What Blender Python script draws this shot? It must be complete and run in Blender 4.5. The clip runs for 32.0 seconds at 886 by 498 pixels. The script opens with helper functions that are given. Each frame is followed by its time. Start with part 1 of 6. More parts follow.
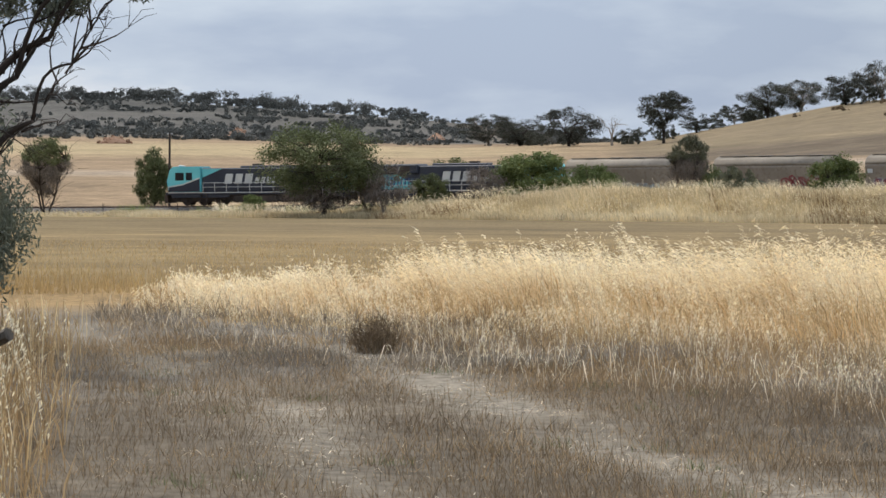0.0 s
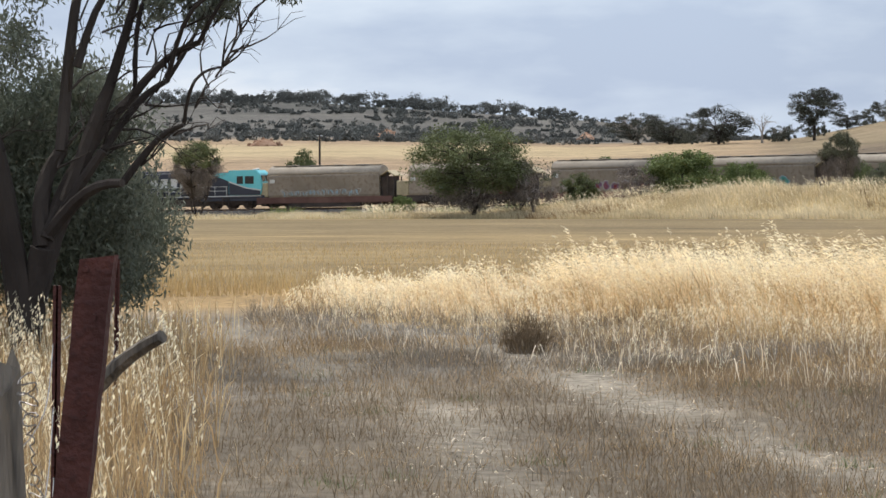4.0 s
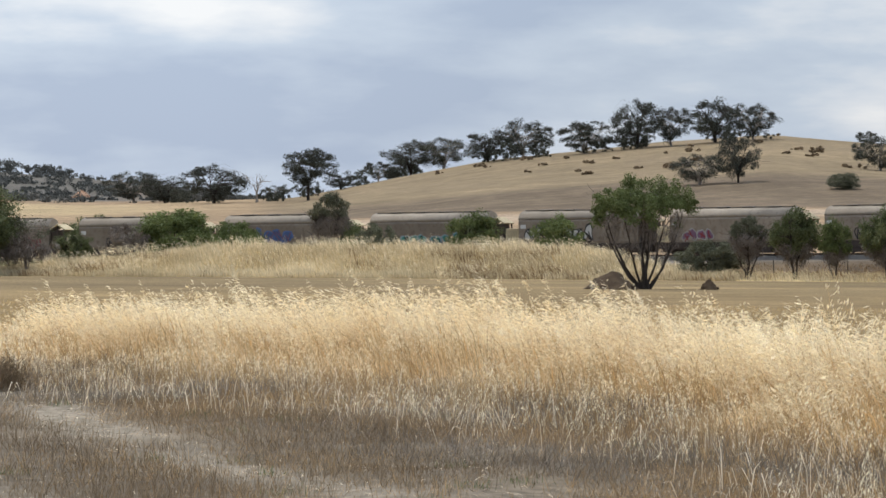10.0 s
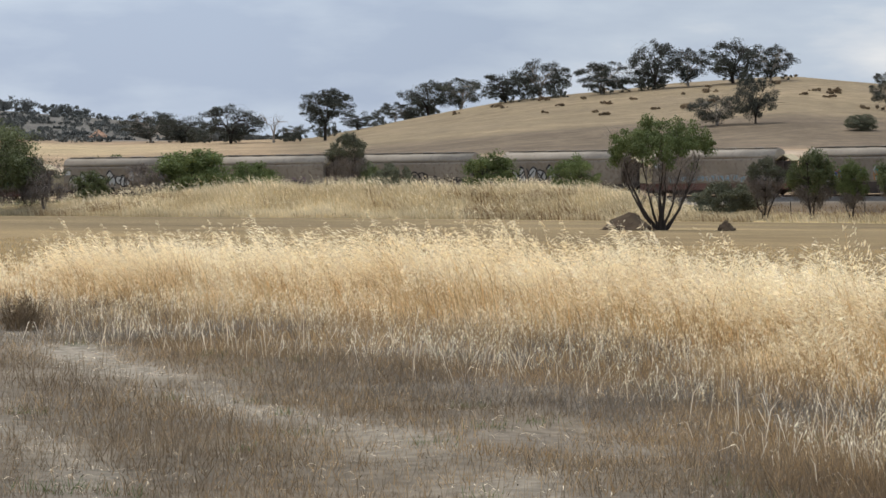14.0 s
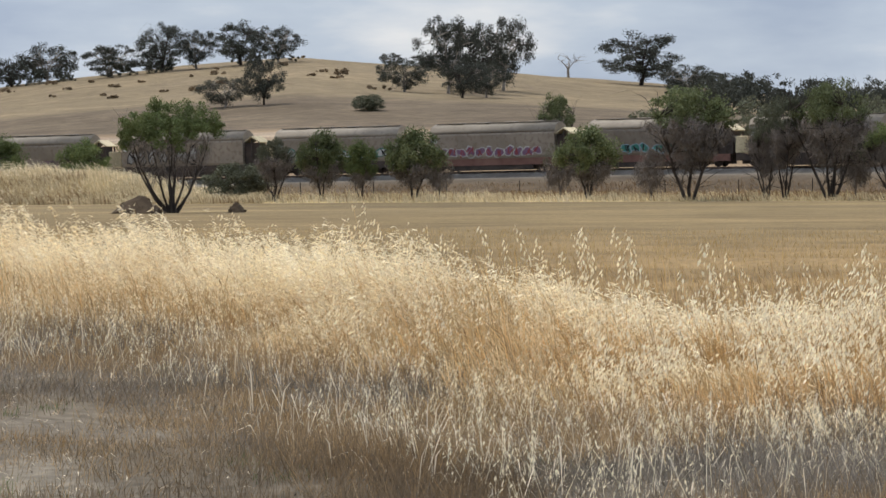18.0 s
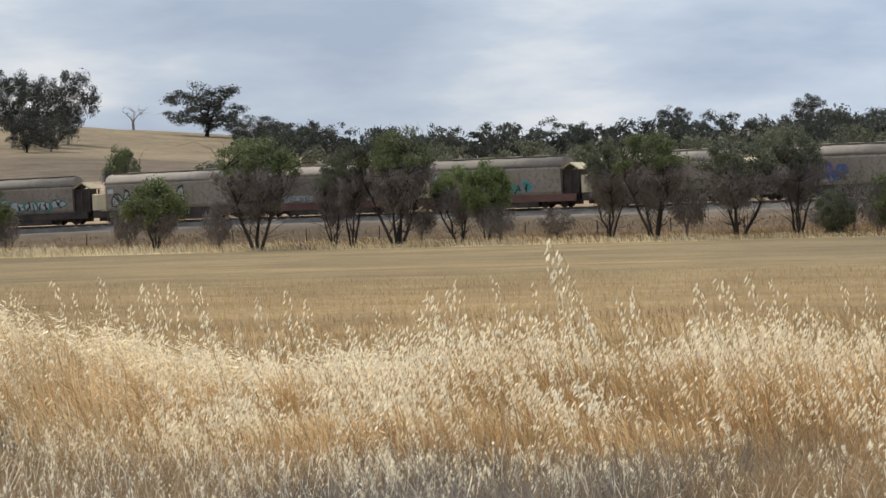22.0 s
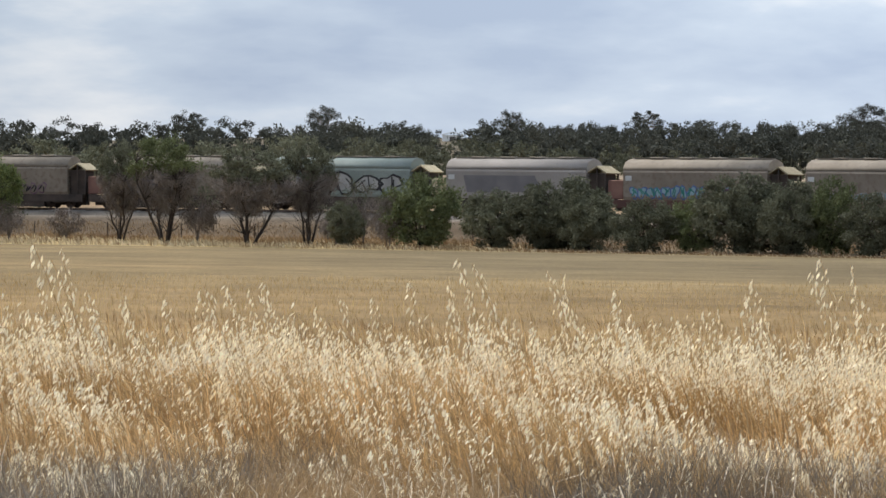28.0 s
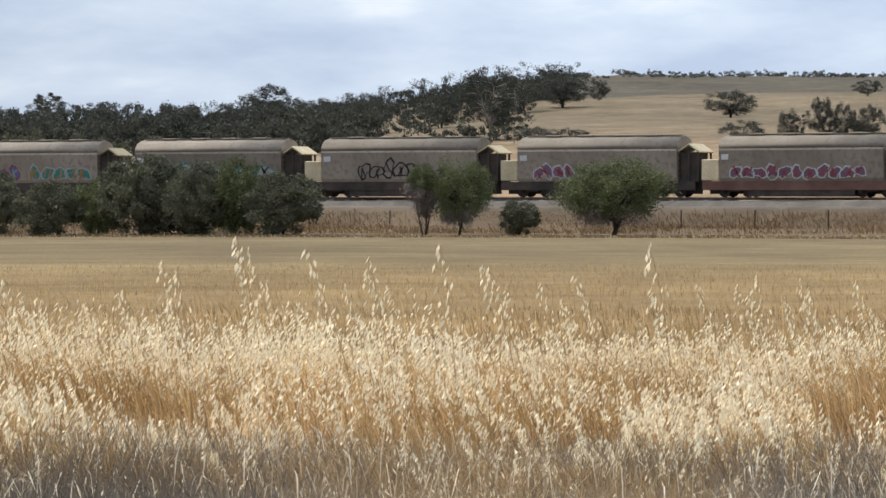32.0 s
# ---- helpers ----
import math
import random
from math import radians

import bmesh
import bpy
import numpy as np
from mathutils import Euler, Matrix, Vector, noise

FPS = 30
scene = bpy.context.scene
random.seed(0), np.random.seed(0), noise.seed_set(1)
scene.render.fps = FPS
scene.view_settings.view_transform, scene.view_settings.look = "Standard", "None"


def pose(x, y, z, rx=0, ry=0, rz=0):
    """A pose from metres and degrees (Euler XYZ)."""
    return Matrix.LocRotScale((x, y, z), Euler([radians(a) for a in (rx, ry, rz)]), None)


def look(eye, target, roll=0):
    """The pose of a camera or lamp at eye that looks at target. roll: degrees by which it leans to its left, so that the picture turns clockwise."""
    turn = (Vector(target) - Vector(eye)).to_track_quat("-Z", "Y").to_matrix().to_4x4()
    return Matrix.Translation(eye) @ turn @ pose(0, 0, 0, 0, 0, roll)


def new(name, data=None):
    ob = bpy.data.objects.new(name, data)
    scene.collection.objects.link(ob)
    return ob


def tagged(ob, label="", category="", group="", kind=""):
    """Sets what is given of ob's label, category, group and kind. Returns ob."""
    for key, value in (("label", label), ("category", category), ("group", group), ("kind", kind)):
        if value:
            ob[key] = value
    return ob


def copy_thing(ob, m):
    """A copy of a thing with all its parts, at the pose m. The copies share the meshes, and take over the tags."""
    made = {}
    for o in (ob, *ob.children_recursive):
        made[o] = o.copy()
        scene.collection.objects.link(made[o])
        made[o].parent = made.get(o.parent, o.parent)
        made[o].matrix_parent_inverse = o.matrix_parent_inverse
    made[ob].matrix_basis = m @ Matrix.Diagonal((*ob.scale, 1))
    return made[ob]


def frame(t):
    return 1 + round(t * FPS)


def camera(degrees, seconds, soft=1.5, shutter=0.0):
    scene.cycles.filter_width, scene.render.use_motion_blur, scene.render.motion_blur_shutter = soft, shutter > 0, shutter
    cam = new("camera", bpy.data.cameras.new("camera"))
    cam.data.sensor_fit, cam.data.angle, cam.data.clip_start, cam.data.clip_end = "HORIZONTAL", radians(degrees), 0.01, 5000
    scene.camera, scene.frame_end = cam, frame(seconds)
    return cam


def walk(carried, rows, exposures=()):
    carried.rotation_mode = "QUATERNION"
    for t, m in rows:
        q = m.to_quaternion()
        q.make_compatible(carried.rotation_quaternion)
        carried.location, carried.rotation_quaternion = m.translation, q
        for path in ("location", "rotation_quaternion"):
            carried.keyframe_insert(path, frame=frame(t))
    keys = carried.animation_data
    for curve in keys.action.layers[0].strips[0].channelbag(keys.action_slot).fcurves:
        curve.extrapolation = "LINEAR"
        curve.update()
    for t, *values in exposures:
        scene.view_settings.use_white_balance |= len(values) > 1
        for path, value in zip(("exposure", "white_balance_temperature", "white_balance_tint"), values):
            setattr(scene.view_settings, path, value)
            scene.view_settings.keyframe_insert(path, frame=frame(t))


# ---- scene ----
# Camera: a hand-held pan from one standing place; azimuth, pitch, roll in degrees, metres ahead of the standing place.
EYE = 1.65
EXPO = 0.0
ZENITH = 1.45
SUN = 3.65
F = 5578.45
ROWS = [
    (0, -3.117, -1.552, 0.46, 3.5), (0.5, -4.034, -1.436, 0.53, 3.5), (1, -5.113, -1.517, 0.34, 3.5), (1.5, -6.162, -1.611, 0.17, 3.5),
    (2, -6.863, -1.694, 0.12, 3.5), (2.5, -6.646, -1.692, 0.01, 3.5), (3, -5.998, -1.626, 0.03, 3.5), (3.5, -5.922, -1.567, -0.12, 3.5),
    (5.5, -5.267, -1.548, 0.14, 2.6), (6, -4.845, -1.312, 0.08, 1.7), (6.5, -4.323, -1.29, 0.21, 0.85), (7, -3.614, -1.373, 0.06, 0),
    (7.5, -2.692, -1.459, 0.13, 0), (8, -1.703, -1.409, 0.01, 0), (8.5, -1.06, -1.271, 0.13, 0), (9, -0.044, -1.084, 0.01, 0),
    (9.5, 1.532, -0.614, 0.13, 0), (10, 3.285, -0.475, 0.33, 0), (10.5, 4.655, -0.754, 0.1, 0), (11, 5.4, -1.157, 0.2, 0),
    (11.5, 6.017, -1.418, 0.04, 0), (12, 4.852, -1.56, -0.1, 0), (12.5, 4.255, -1.578, -0.21, 0), (13, 3.704, -1.595, 0.06, 0),
    (13.5, 3.27, -1.612, 0.3, 0), (15.5, 2.696, -1.118, 0.53, 0), (16, 4.112, -1.017, 0.84, 0), (16.5, 5.03, -1.037, 0.94, 0),
    (17, 7.172, -1.302, 0.52, 0), (17.5, 9.054, -1.587, 0.14, 0), (18, 11.857, -1.873, -0.36, 0), (18.5, 15.437, -2.229, -0.72, 0),
    (19, 16.721, -2.51, -0.88, 0), (19.5, 17.013, -2.703, -0.75, 0), (20, 17.563, -2.734, -1.2, 0), (20.5, 17.636, -2.45, -1.48, 0),
    (21, 18.048, -1.663, -1.34, 0), (21.5, 18.814, -1.269, -1.33, 0), (22, 19.697, -1.073, -1.48, 0), (22.5, 20.266, -1.189, -1.4, 0),
    (23, 20.162, -1.481, -1.23, 0), (23.5, 20.691, -1.54, -1.02, 0), (24, 21.286, -1.445, -1, 0), (24.5, 21.879, -1.368, -0.8, 0),
    (26.5, 25.671, -1.284, 0.57, 0), (27, 26.737, -1.102, 1.01, 0), (27.5, 27.614, -1.013, 1.18, 0), (28, 28.589, -1.003, 1, 0),
    (28.5, 29.483, -0.973, 0.9, 0), (29, 30.266, -1.198, 0.83, 0), (29.5, 30.964, -1.346, 0.77, 0), (30, 31.565, -1.366, 0.75, 0),
    (30.5, 32.258, -1.413, 0.81, 0), (31, 33.055, -1.411, 0.72, 0), (31.5, 34.801, -1.361, 0.69, 0), (32, 39.37, -1.239, 0.12, 0),
]

EXPOSURES = [(0, 0.0), (1.5, 0.05), (3, 0.18), (6, 0.24), (8, 0.22), (10, 0.05), (11.5, -0.02), (13, 0.0), (16, 0.06), (18, 0.0), (20, 0.0), (22, 0.03), (24, 0.0), (27, 0.05), (30, 0.08), (32, 0.12)]
AHEAD = Vector((math.sin(-0.12), math.cos(-0.12), 0))


def aim(azimuth, pitch, roll, ahead):
    a, p = radians(azimuth), radians(pitch)
    eye = Vector((0, 0, EYE)) + AHEAD * ahead
    return look(eye, eye + Vector((math.sin(a) * math.cos(p), math.cos(a) * math.cos(p), math.sin(p))), roll)


cam = camera(16.0, 32.0, soft=1.55)
walk(cam, [(t, aim(a, p, r, e)) for t, a, p, r, e in ROWS], [(t, EXPO + e) for t, e in EXPOSURES])

# ---- light ----
world = bpy.data.worlds.new("overcast_sky")
scene.world = world
world.use_nodes = True
wn, wl = world.node_tree.nodes, world.node_tree.links
wn.clear()
w_out, w_bg = wn.new("ShaderNodeOutputWorld"), wn.new("ShaderNodeBackground")
sky = wn.new("ShaderNodeTexSky")
sky.sky_type, sky.sun_disc = "NISHITA", False
SUN_EL, SUN_AZ = 58.0, -25.0
sky.sun_elevation, sky.sun_rotation = radians(SUN_EL), radians(SUN_AZ)
sky.air_density, sky.dust_density = 1.0, 2.0
co = wn.new("ShaderNodeTexCoord")
mp = wn.new("ShaderNodeMapping")
mp.inputs["Scale"].default_value = (7.5, 7.5, 27.0)
wl.new(co.outputs["Generated"], mp.inputs["Vector"])
n1 = wn.new("ShaderNodeTexNoise")
n1.inputs["Scale"].default_value, n1.inputs["Detail"].default_value, n1.inputs["Roughness"].default_value = 1.0, 8, 0.52
wl.new(mp.outputs["Vector"], n1.inputs["Vector"])
ramp = wn.new("ShaderNodeValToRGB")
ramp.color_ramp.elements[0].position, ramp.color_ramp.elements[0].color = 0.38, (0.42, 0.51, 0.67, 1)
ramp.color_ramp.elements[1].position, ramp.color_ramp.elements[1].color = 0.66, (0.90, 0.92, 0.95, 1)
mid = ramp.color_ramp.elements.new(0.52)
mid.color = (0.57, 0.66, 0.79, 1)
wl.new(n1.outputs["Fac"], ramp.inputs["Fac"])
# the veil of cloud brightens towards the zenith
sep = wn.new("ShaderNodeSeparateXYZ")
wl.new(co.outputs["Generated"], sep.inputs["Vector"])
up = wn.new("ShaderNodeMapRange")
up.inputs["From Min"].default_value, up.inputs["From Max"].default_value = 0.0, 0.9
up.inputs["To Min"].default_value, up.inputs["To Max"].default_value = 1.0, ZENITH
wl.new(sep.outputs["Z"], up.inputs["Value"])
veil = wn.new("ShaderNodeMixRGB")
veil.blend_type, veil.inputs["Fac"].default_value = "MULTIPLY", 1.0
wl.new(ramp.outputs["Color"], veil.inputs["Color1"])
wl.new(up.outputs["Result"], veil.inputs["Color2"])
dim = wn.new("ShaderNodeMixRGB")
dim.blend_type, dim.inputs["Fac"].default_value, dim.inputs["Color2"].default_value = "MULTIPLY", 1.0, (0.1, 0.1, 0.1, 1)
wl.new(sky.outputs["Color"], dim.inputs["Color1"])
both = wn.new("ShaderNodeMixRGB")
both.inputs["Fac"].default_value = 0.88
wl.new(dim.outputs["Color"], both.inputs["Color1"])
east = wn.new("ShaderNodeMapRange")
east.inputs["From Min"].default_value, east.inputs["From Max"].default_value = 0.32, 0.66
east.inputs["To Min"].default_value, east.inputs["To Max"].default_value = 0.89, 1.20
wl.new(sep.outputs["X"], east.inputs["Value"])
bank = wn.new("ShaderNodeMixRGB")
bank.blend_type, bank.inputs["Fac"].default_value = "MULTIPLY", 1.0
wl.new(veil.outputs["Color"], bank.inputs["Color1"])
wl.new(east.outputs["Result"], bank.inputs["Color2"])
west_ = wn.new("ShaderNodeMapRange")
west_.inputs["From Min"].default_value, west_.inputs["From Max"].default_value = -0.02, 0.12
west_.inputs["To Min"].default_value, west_.inputs["To Max"].default_value = 1.13, 1.0
wl.new(sep.outputs["X"], west_.inputs["Value"])
thin = wn.new("ShaderNodeMixRGB")
thin.blend_type, thin.inputs["Fac"].default_value = "MULTIPLY", 1.0
wl.new(bank.outputs["Color"], thin.inputs["Color1"])
wl.new(west_.outputs["Result"], thin.inputs["Color2"])
wl.new(thin.outputs["Color"], both.inputs["Color2"])
wl.new(both.outputs["Color"], w_bg.inputs["Color"])
w_bg.inputs["Strength"].default_value = 1.0
wl.new(w_bg.outputs["Background"], w_out.inputs["Surface"])

sun = new("sun", bpy.data.lights.new("sun", "SUN"))
sun.data.energy, sun.data.angle, sun.data.color = SUN, radians(10), (1.0, 0.95, 0.86)
a, e = radians(SUN_AZ), radians(SUN_EL)
sun.matrix_world = look((0, 0, 60), (-math.sin(a) * math.cos(e), -math.cos(a) * math.cos(e), 60 - math.sin(e)))

# ---- materials ----


def mat(name, c1, c2, scale=3.0, rough=0.85, metal=0.0, bump=0.2, fine=25.0, c3=None, vary=0.0, island=0.0, sheen_through=0.0, stretch=None):
    """Two-scale noise between colours, with bump; vary: brightness by object, island: by loose piece."""
    m = bpy.data.materials.new(name)
    m.use_nodes = True
    nt, ln = m.node_tree.nodes, m.node_tree.links
    b = nt["Principled BSDF"]
    b.inputs["Roughness"].default_value, b.inputs["Metallic"].default_value = rough, metal
    b.inputs["Specular IOR Level"].default_value = 0.12 if rough > 0.55 and not metal else 0.5
    tc = nt.new("ShaderNodeTexCoord")
    place = tc.outputs["Object"]
    if stretch:
        sm = nt.new("ShaderNodeMapping")
        sm.inputs["Scale"].default_value = stretch
        ln.new(place, sm.inputs["Vector"])
        place = sm.outputs["Vector"]
    big, small = nt.new("ShaderNodeTexNoise"), nt.new("ShaderNodeTexNoise")
    big.inputs["Scale"].default_value, big.inputs["Detail"].default_value = scale, 4
    small.inputs["Scale"].default_value, small.inputs["Detail"].default_value = fine, 3
    for n in (big, small):
        ln.new(place, n.inputs["Vector"])
    mix = nt.new("ShaderNodeMixRGB")
    mix.inputs["Color1"].default_value, mix.inputs["Color2"].default_value = (*c1, 1), (*c2, 1)
    r = nt.new("ShaderNodeMapRange")
    r.inputs["From Min"].default_value, r.inputs["From Max"].default_value = 0.35, 0.65
    ln.new(big.outputs["Fac"], r.inputs["Value"])
    ln.new(r.outputs["Result"], mix.inputs["Fac"])
    last = mix.outputs["Color"]
    if c3:
        m3 = nt.new("ShaderNodeMixRGB")
        m3.inputs["Color2"].default_value = (*c3, 1)
        r3 = nt.new("ShaderNodeMapRange")
        r3.inputs["From Min"].default_value, r3.inputs["From Max"].default_value = 0.5, 0.68
        ln.new(small.outputs["Fac"], r3.inputs["Value"])
        ln.new(r3.outputs["Result"], m3.inputs["Fac"])
        ln.new(last, m3.inputs["Color1"])
        last = m3.outputs["Color"]
    for amount, source in ((vary, "ob"), (island, "isl")):
        if amount:
            src = nt.new("ShaderNodeObjectInfo" if source == "ob" else "ShaderNodeNewGeometry")
            hs = nt.new("ShaderNodeHueSaturation")
            rr = nt.new("ShaderNodeMapRange")
            rr.inputs["To Min"].default_value, rr.inputs["To Max"].default_value = 1 - amount, 1 + amount
            ln.new(src.outputs["Random" if source == "ob" else "Random Per Island"], rr.inputs["Value"])
            ln.new(rr.outputs["Result"], hs.inputs["Value"])
            ln.new(last, hs.inputs["Color"])
            last = hs.outputs["Color"]
    ln.new(last, b.inputs["Base Color"])
    if bump:
        bp = nt.new("ShaderNodeBump")
        bp.inputs["Strength"].default_value, bp.inputs["Distance"].default_value = bump, 0.05
        ln.new(small.outputs["Fac"], bp.inputs["Height"])
        ln.new(bp.outputs["Normal"], b.inputs["Normal"])
    if sheen_through:
        tr = nt.new("ShaderNodeBsdfTranslucent")
        ln.new(last, tr.inputs["Color"])
        ms = nt.new("ShaderNodeMixShader")
        ms.inputs["Fac"].default_value = sheen_through
        ln.new(b.outputs["BSDF"], ms.inputs[1])
        ln.new(tr.outputs["BSDF"], ms.inputs[2])
        ln.new(ms.outputs["Shader"], nt["Material Output"].inputs["Surface"])
    return m


M_OATP = mat("bleached_oat_straw", (0.58, 0.42, 0.22), (0.76, 0.60, 0.37), 0.6, 0.75, bump=0, island=0.3, sheen_through=0.35)
M_OAT = mat("oat_straw", (0.47, 0.30, 0.13), (0.66, 0.46, 0.235), 0.6, 0.75, bump=0, island=0.45, sheen_through=0.35)
M_HEAD = mat("oat_heads", (0.93, 0.79, 0.53), (0.97, 0.88, 0.66), 0.8, 0.55, bump=0, island=0.2, sheen_through=0.35)
M_PLUME = mat("oat_plumes", (0.78, 0.63, 0.38), (0.90, 0.79, 0.56), 0.8, 0.6, bump=0, island=0.25, sheen_through=0.35)
M_HUSK = mat("dry_leaf_husk", (0.72, 0.59, 0.42), (0.88, 0.77, 0.60), 0.7, 0.7, bump=0, island=0.25, sheen_through=0.3)
M_RUST = mat("russet_grass", (0.34, 0.222, 0.11), (0.49, 0.345, 0.185), 0.6, 0.8, bump=0, island=0.38, sheen_through=0.3)
M_DEAD = mat("dead_grass", (0.180, 0.130, 0.082), (0.275, 0.204, 0.130), 0.5, 0.9, bump=0, island=0.42, sheen_through=0.2)
M_TAN = mat("tan_grass", (0.30, 0.20, 0.105), (0.44, 0.31, 0.175), 0.5, 0.85, bump=0, island=0.35, sheen_through=0.25)
M_TURF = mat("brown_turf", (0.165, 0.124, 0.084), (0.255, 0.196, 0.130), 0.5, 0.9, bump=0, island=0.4, sheen_through=0.2)
M_GREY = mat("grey_grass", (0.165, 0.142, 0.115), (0.285, 0.247, 0.205), 0.5, 0.9, bump=0, island=0.48, sheen_through=0.2)
M_GREEN = mat("green_weed", (0.10, 0.13, 0.05), (0.17, 0.20, 0.09), 0.5, 0.8, bump=0, island=0.3, sheen_through=0.3)
M_REED = mat("green_reed", (0.17, 0.23, 0.07), (0.26, 0.31, 0.12), 0.5, 0.7, bump=0, island=0.25, sheen_through=0.35)
M_STUB = mat("stubble_straw", (0.38, 0.262, 0.12), (0.52, 0.385, 0.195), 0.3, 0.85, bump=0, island=0.25, sheen_through=0.45)
M_BANK = mat("bank_straw", (0.18, 0.115, 0.062), (0.31, 0.215, 0.12), 0.1, 0.85, bump=0, island=0.3, sheen_through=0.2)
M_STRAW = mat("far_straw", (0.53, 0.44, 0.28), (0.72, 0.625, 0.43), 0.15, 0.8, bump=0, island=0.3, sheen_through=0.3)
M_BARK = mat("dark_bark", (0.030, 0.024, 0.021), (0.066, 0.054, 0.046), 1.5, 0.95, bump=0.7, fine=14, stretch=(1, 1, 0.3))
M_BARKP = mat("pale_bark", (0.20, 0.17, 0.14), (0.36, 0.32, 0.28), 1.2, 0.9, bump=0.4, fine=9)
M_LEAF = mat("wattle_leaves", (0.104, 0.122, 0.054), (0.16, 0.178, 0.084), 0.35, 0.6, bump=0, island=0.28, vary=0.25, sheen_through=0.25)
M_LEAFB = mat("bright_leaves", (0.108, 0.135, 0.050), (0.168, 0.20, 0.080), 0.4, 0.7, bump=0, island=0.28, vary=0.15, sheen_through=0.25)
M_LEAFG = mat("grey_green_leaves", (0.098, 0.102, 0.066), (0.145, 0.148, 0.098), 0.35, 0.7, bump=0, island=0.12, vary=0.2, sheen_through=0.2)
M_LEAFN = mat("needle_foliage", (0.120, 0.134, 0.098), (0.18, 0.192, 0.145), 0.5, 0.7, bump=0, island=0.25, sheen_through=0.25)
M_LEAFD = mat("gum_leaves", (0.046, 0.049, 0.040), (0.074, 0.076, 0.060), 0.25, 0.7, bump=0, island=0.15, vary=0.2, sheen_through=0.2)
# distance haze mixed into the leaf colour: paler and greyer than the plants
M_SCRUB_HAZE = mat("hazed_scrub_leaves", (0.098, 0.102, 0.095), (0.138, 0.140, 0.130), 0.02, 0.8, bump=0, island=0.22, sheen_through=0.15)
M_TWIG = mat("bare_twigs", (0.15, 0.128, 0.112), (0.24, 0.205, 0.18), 0.8, 0.95, bump=0, island=0.3)
M_WOOD = mat("weathered_timber", (0.12, 0.10, 0.08), (0.25, 0.215, 0.175), 2.0, 0.95, bump=0.9, fine=30, c3=(0.08, 0.07, 0.06), stretch=(1, 1, 0.08))
M_RUSTY = mat("rusty_steel", (0.060, 0.020, 0.016), (0.105, 0.034, 0.026), 6.0, 0.8, 0.3, bump=0.4, fine=40, c3=(0.06, 0.02, 0.016))
M_WIRE = mat("fence_wire", (0.20, 0.18, 0.17), (0.30, 0.28, 0.26), 4, 0.5, 0.8, bump=0)
M_STONE = mat("orange_rubble", (0.24, 0.13, 0.08), (0.34, 0.22, 0.15), 0.7, 0.9, bump=0.6, fine=6, vary=0.3)
M_EARTH = mat("dark_earth", (0.055, 0.038, 0.025), (0.090, 0.064, 0.042), 0.8, 0.95, bump=0.8, fine=5)
M_RAIL = mat("rail_steel", (0.10, 0.07, 0.055), (0.16, 0.12, 0.10), 3, 0.6, 0.6, bump=0.1)
M_SLEEPER = mat("concrete_sleeper", (0.30, 0.28, 0.25), (0.42, 0.40, 0.36), 2, 0.9, vary=0.15)
M_WAGON = mat("wagon_paint", (0.180, 0.148, 0.115), (0.245, 0.207, 0.165), 0.5, 0.6, 0.1, bump=0.08, fine=3.0, c3=(0.158, 0.122, 0.093), vary=0.2)
M_ROOF = mat("wagon_roof", (0.215, 0.184, 0.148), (0.29, 0.253, 0.208), 0.4, 0.7, 0.0, bump=0.06, fine=2.5, c3=(0.20, 0.17, 0.14), vary=0.2)
M_UNDER = mat("wagon_underframe", (0.035, 0.028, 0.024), (0.075, 0.055, 0.045), 1.2, 0.85, 0.2, bump=0.2)
M_SILL = mat("rusty_red_sill", (0.10, 0.045, 0.035), (0.16, 0.085, 0.065), 0.8, 0.8, 0.1, vary=0.3)
M_CREAM = mat("cream_end_box", (0.40, 0.34, 0.22), (0.52, 0.45, 0.30), 0.9, 0.7, c3=(0.30, 0.24, 0.16), vary=0.35)
M_NAVY = mat("navy_paint", (0.010, 0.014, 0.030), (0.018, 0.024, 0.045), 0.6, 0.35, bump=0.03)
M_TEAL = mat("teal_paint", (0.10, 0.43, 0.49), (0.14, 0.52, 0.57), 0.5, 0.4, bump=0.03)
M_WHITE = mat("white_paint", (0.42, 0.43, 0.43), (0.52, 0.53, 0.52), 1.0, 0.5, bump=0.03)
M_GLASS = mat("cab_glass", (0.02, 0.022, 0.025), (0.03, 0.035, 0.04), 1, 0.08, bump=0)
M_SHED = mat("shed_roof", (0.70, 0.70, 0.68), (0.82, 0.82, 0.80), 0.3, 0.5, bump=0)
M_SPRAY = [mat(n, c, tuple(v * 1.25 for v in c), 1.2, 0.6, bump=0, vary=0.2) for n, c in (
    ("red_spray", (0.20, 0.045, 0.05)), ("white_spray", (0.31, 0.31, 0.30)), ("blue_spray", (0.07, 0.11, 0.24)),
    ("teal_spray", (0.05, 0.18, 0.155)), ("black_spray", (0.025, 0.024, 0.026)), ("violet_spray", (0.14, 0.085, 0.13)),
    ("orange_spray", (0.33, 0.16, 0.06)), ("pale_blue_spray", (0.19, 0.27, 0.31)))]

# ---- plan: bearing u (u / F radians clockwise from north), distance d ----


def track_d(az):
    return 294.0 - 116.8 * az + 24.0 * np.maximum(az - 0.65, 0)


RAIL_U = (-3000, -1500, -700, 500, 1470, 2500, 3500, 4600, 6500)
RAIL_Z = (-4.1, -3.4, -2.57, -1.25, -0.28, 0.22, 0.48, 0.65, 0.8)


def rail_z(az):
    return np.interp(np.asarray(az) * F, RAIL_U, RAIL_Z)


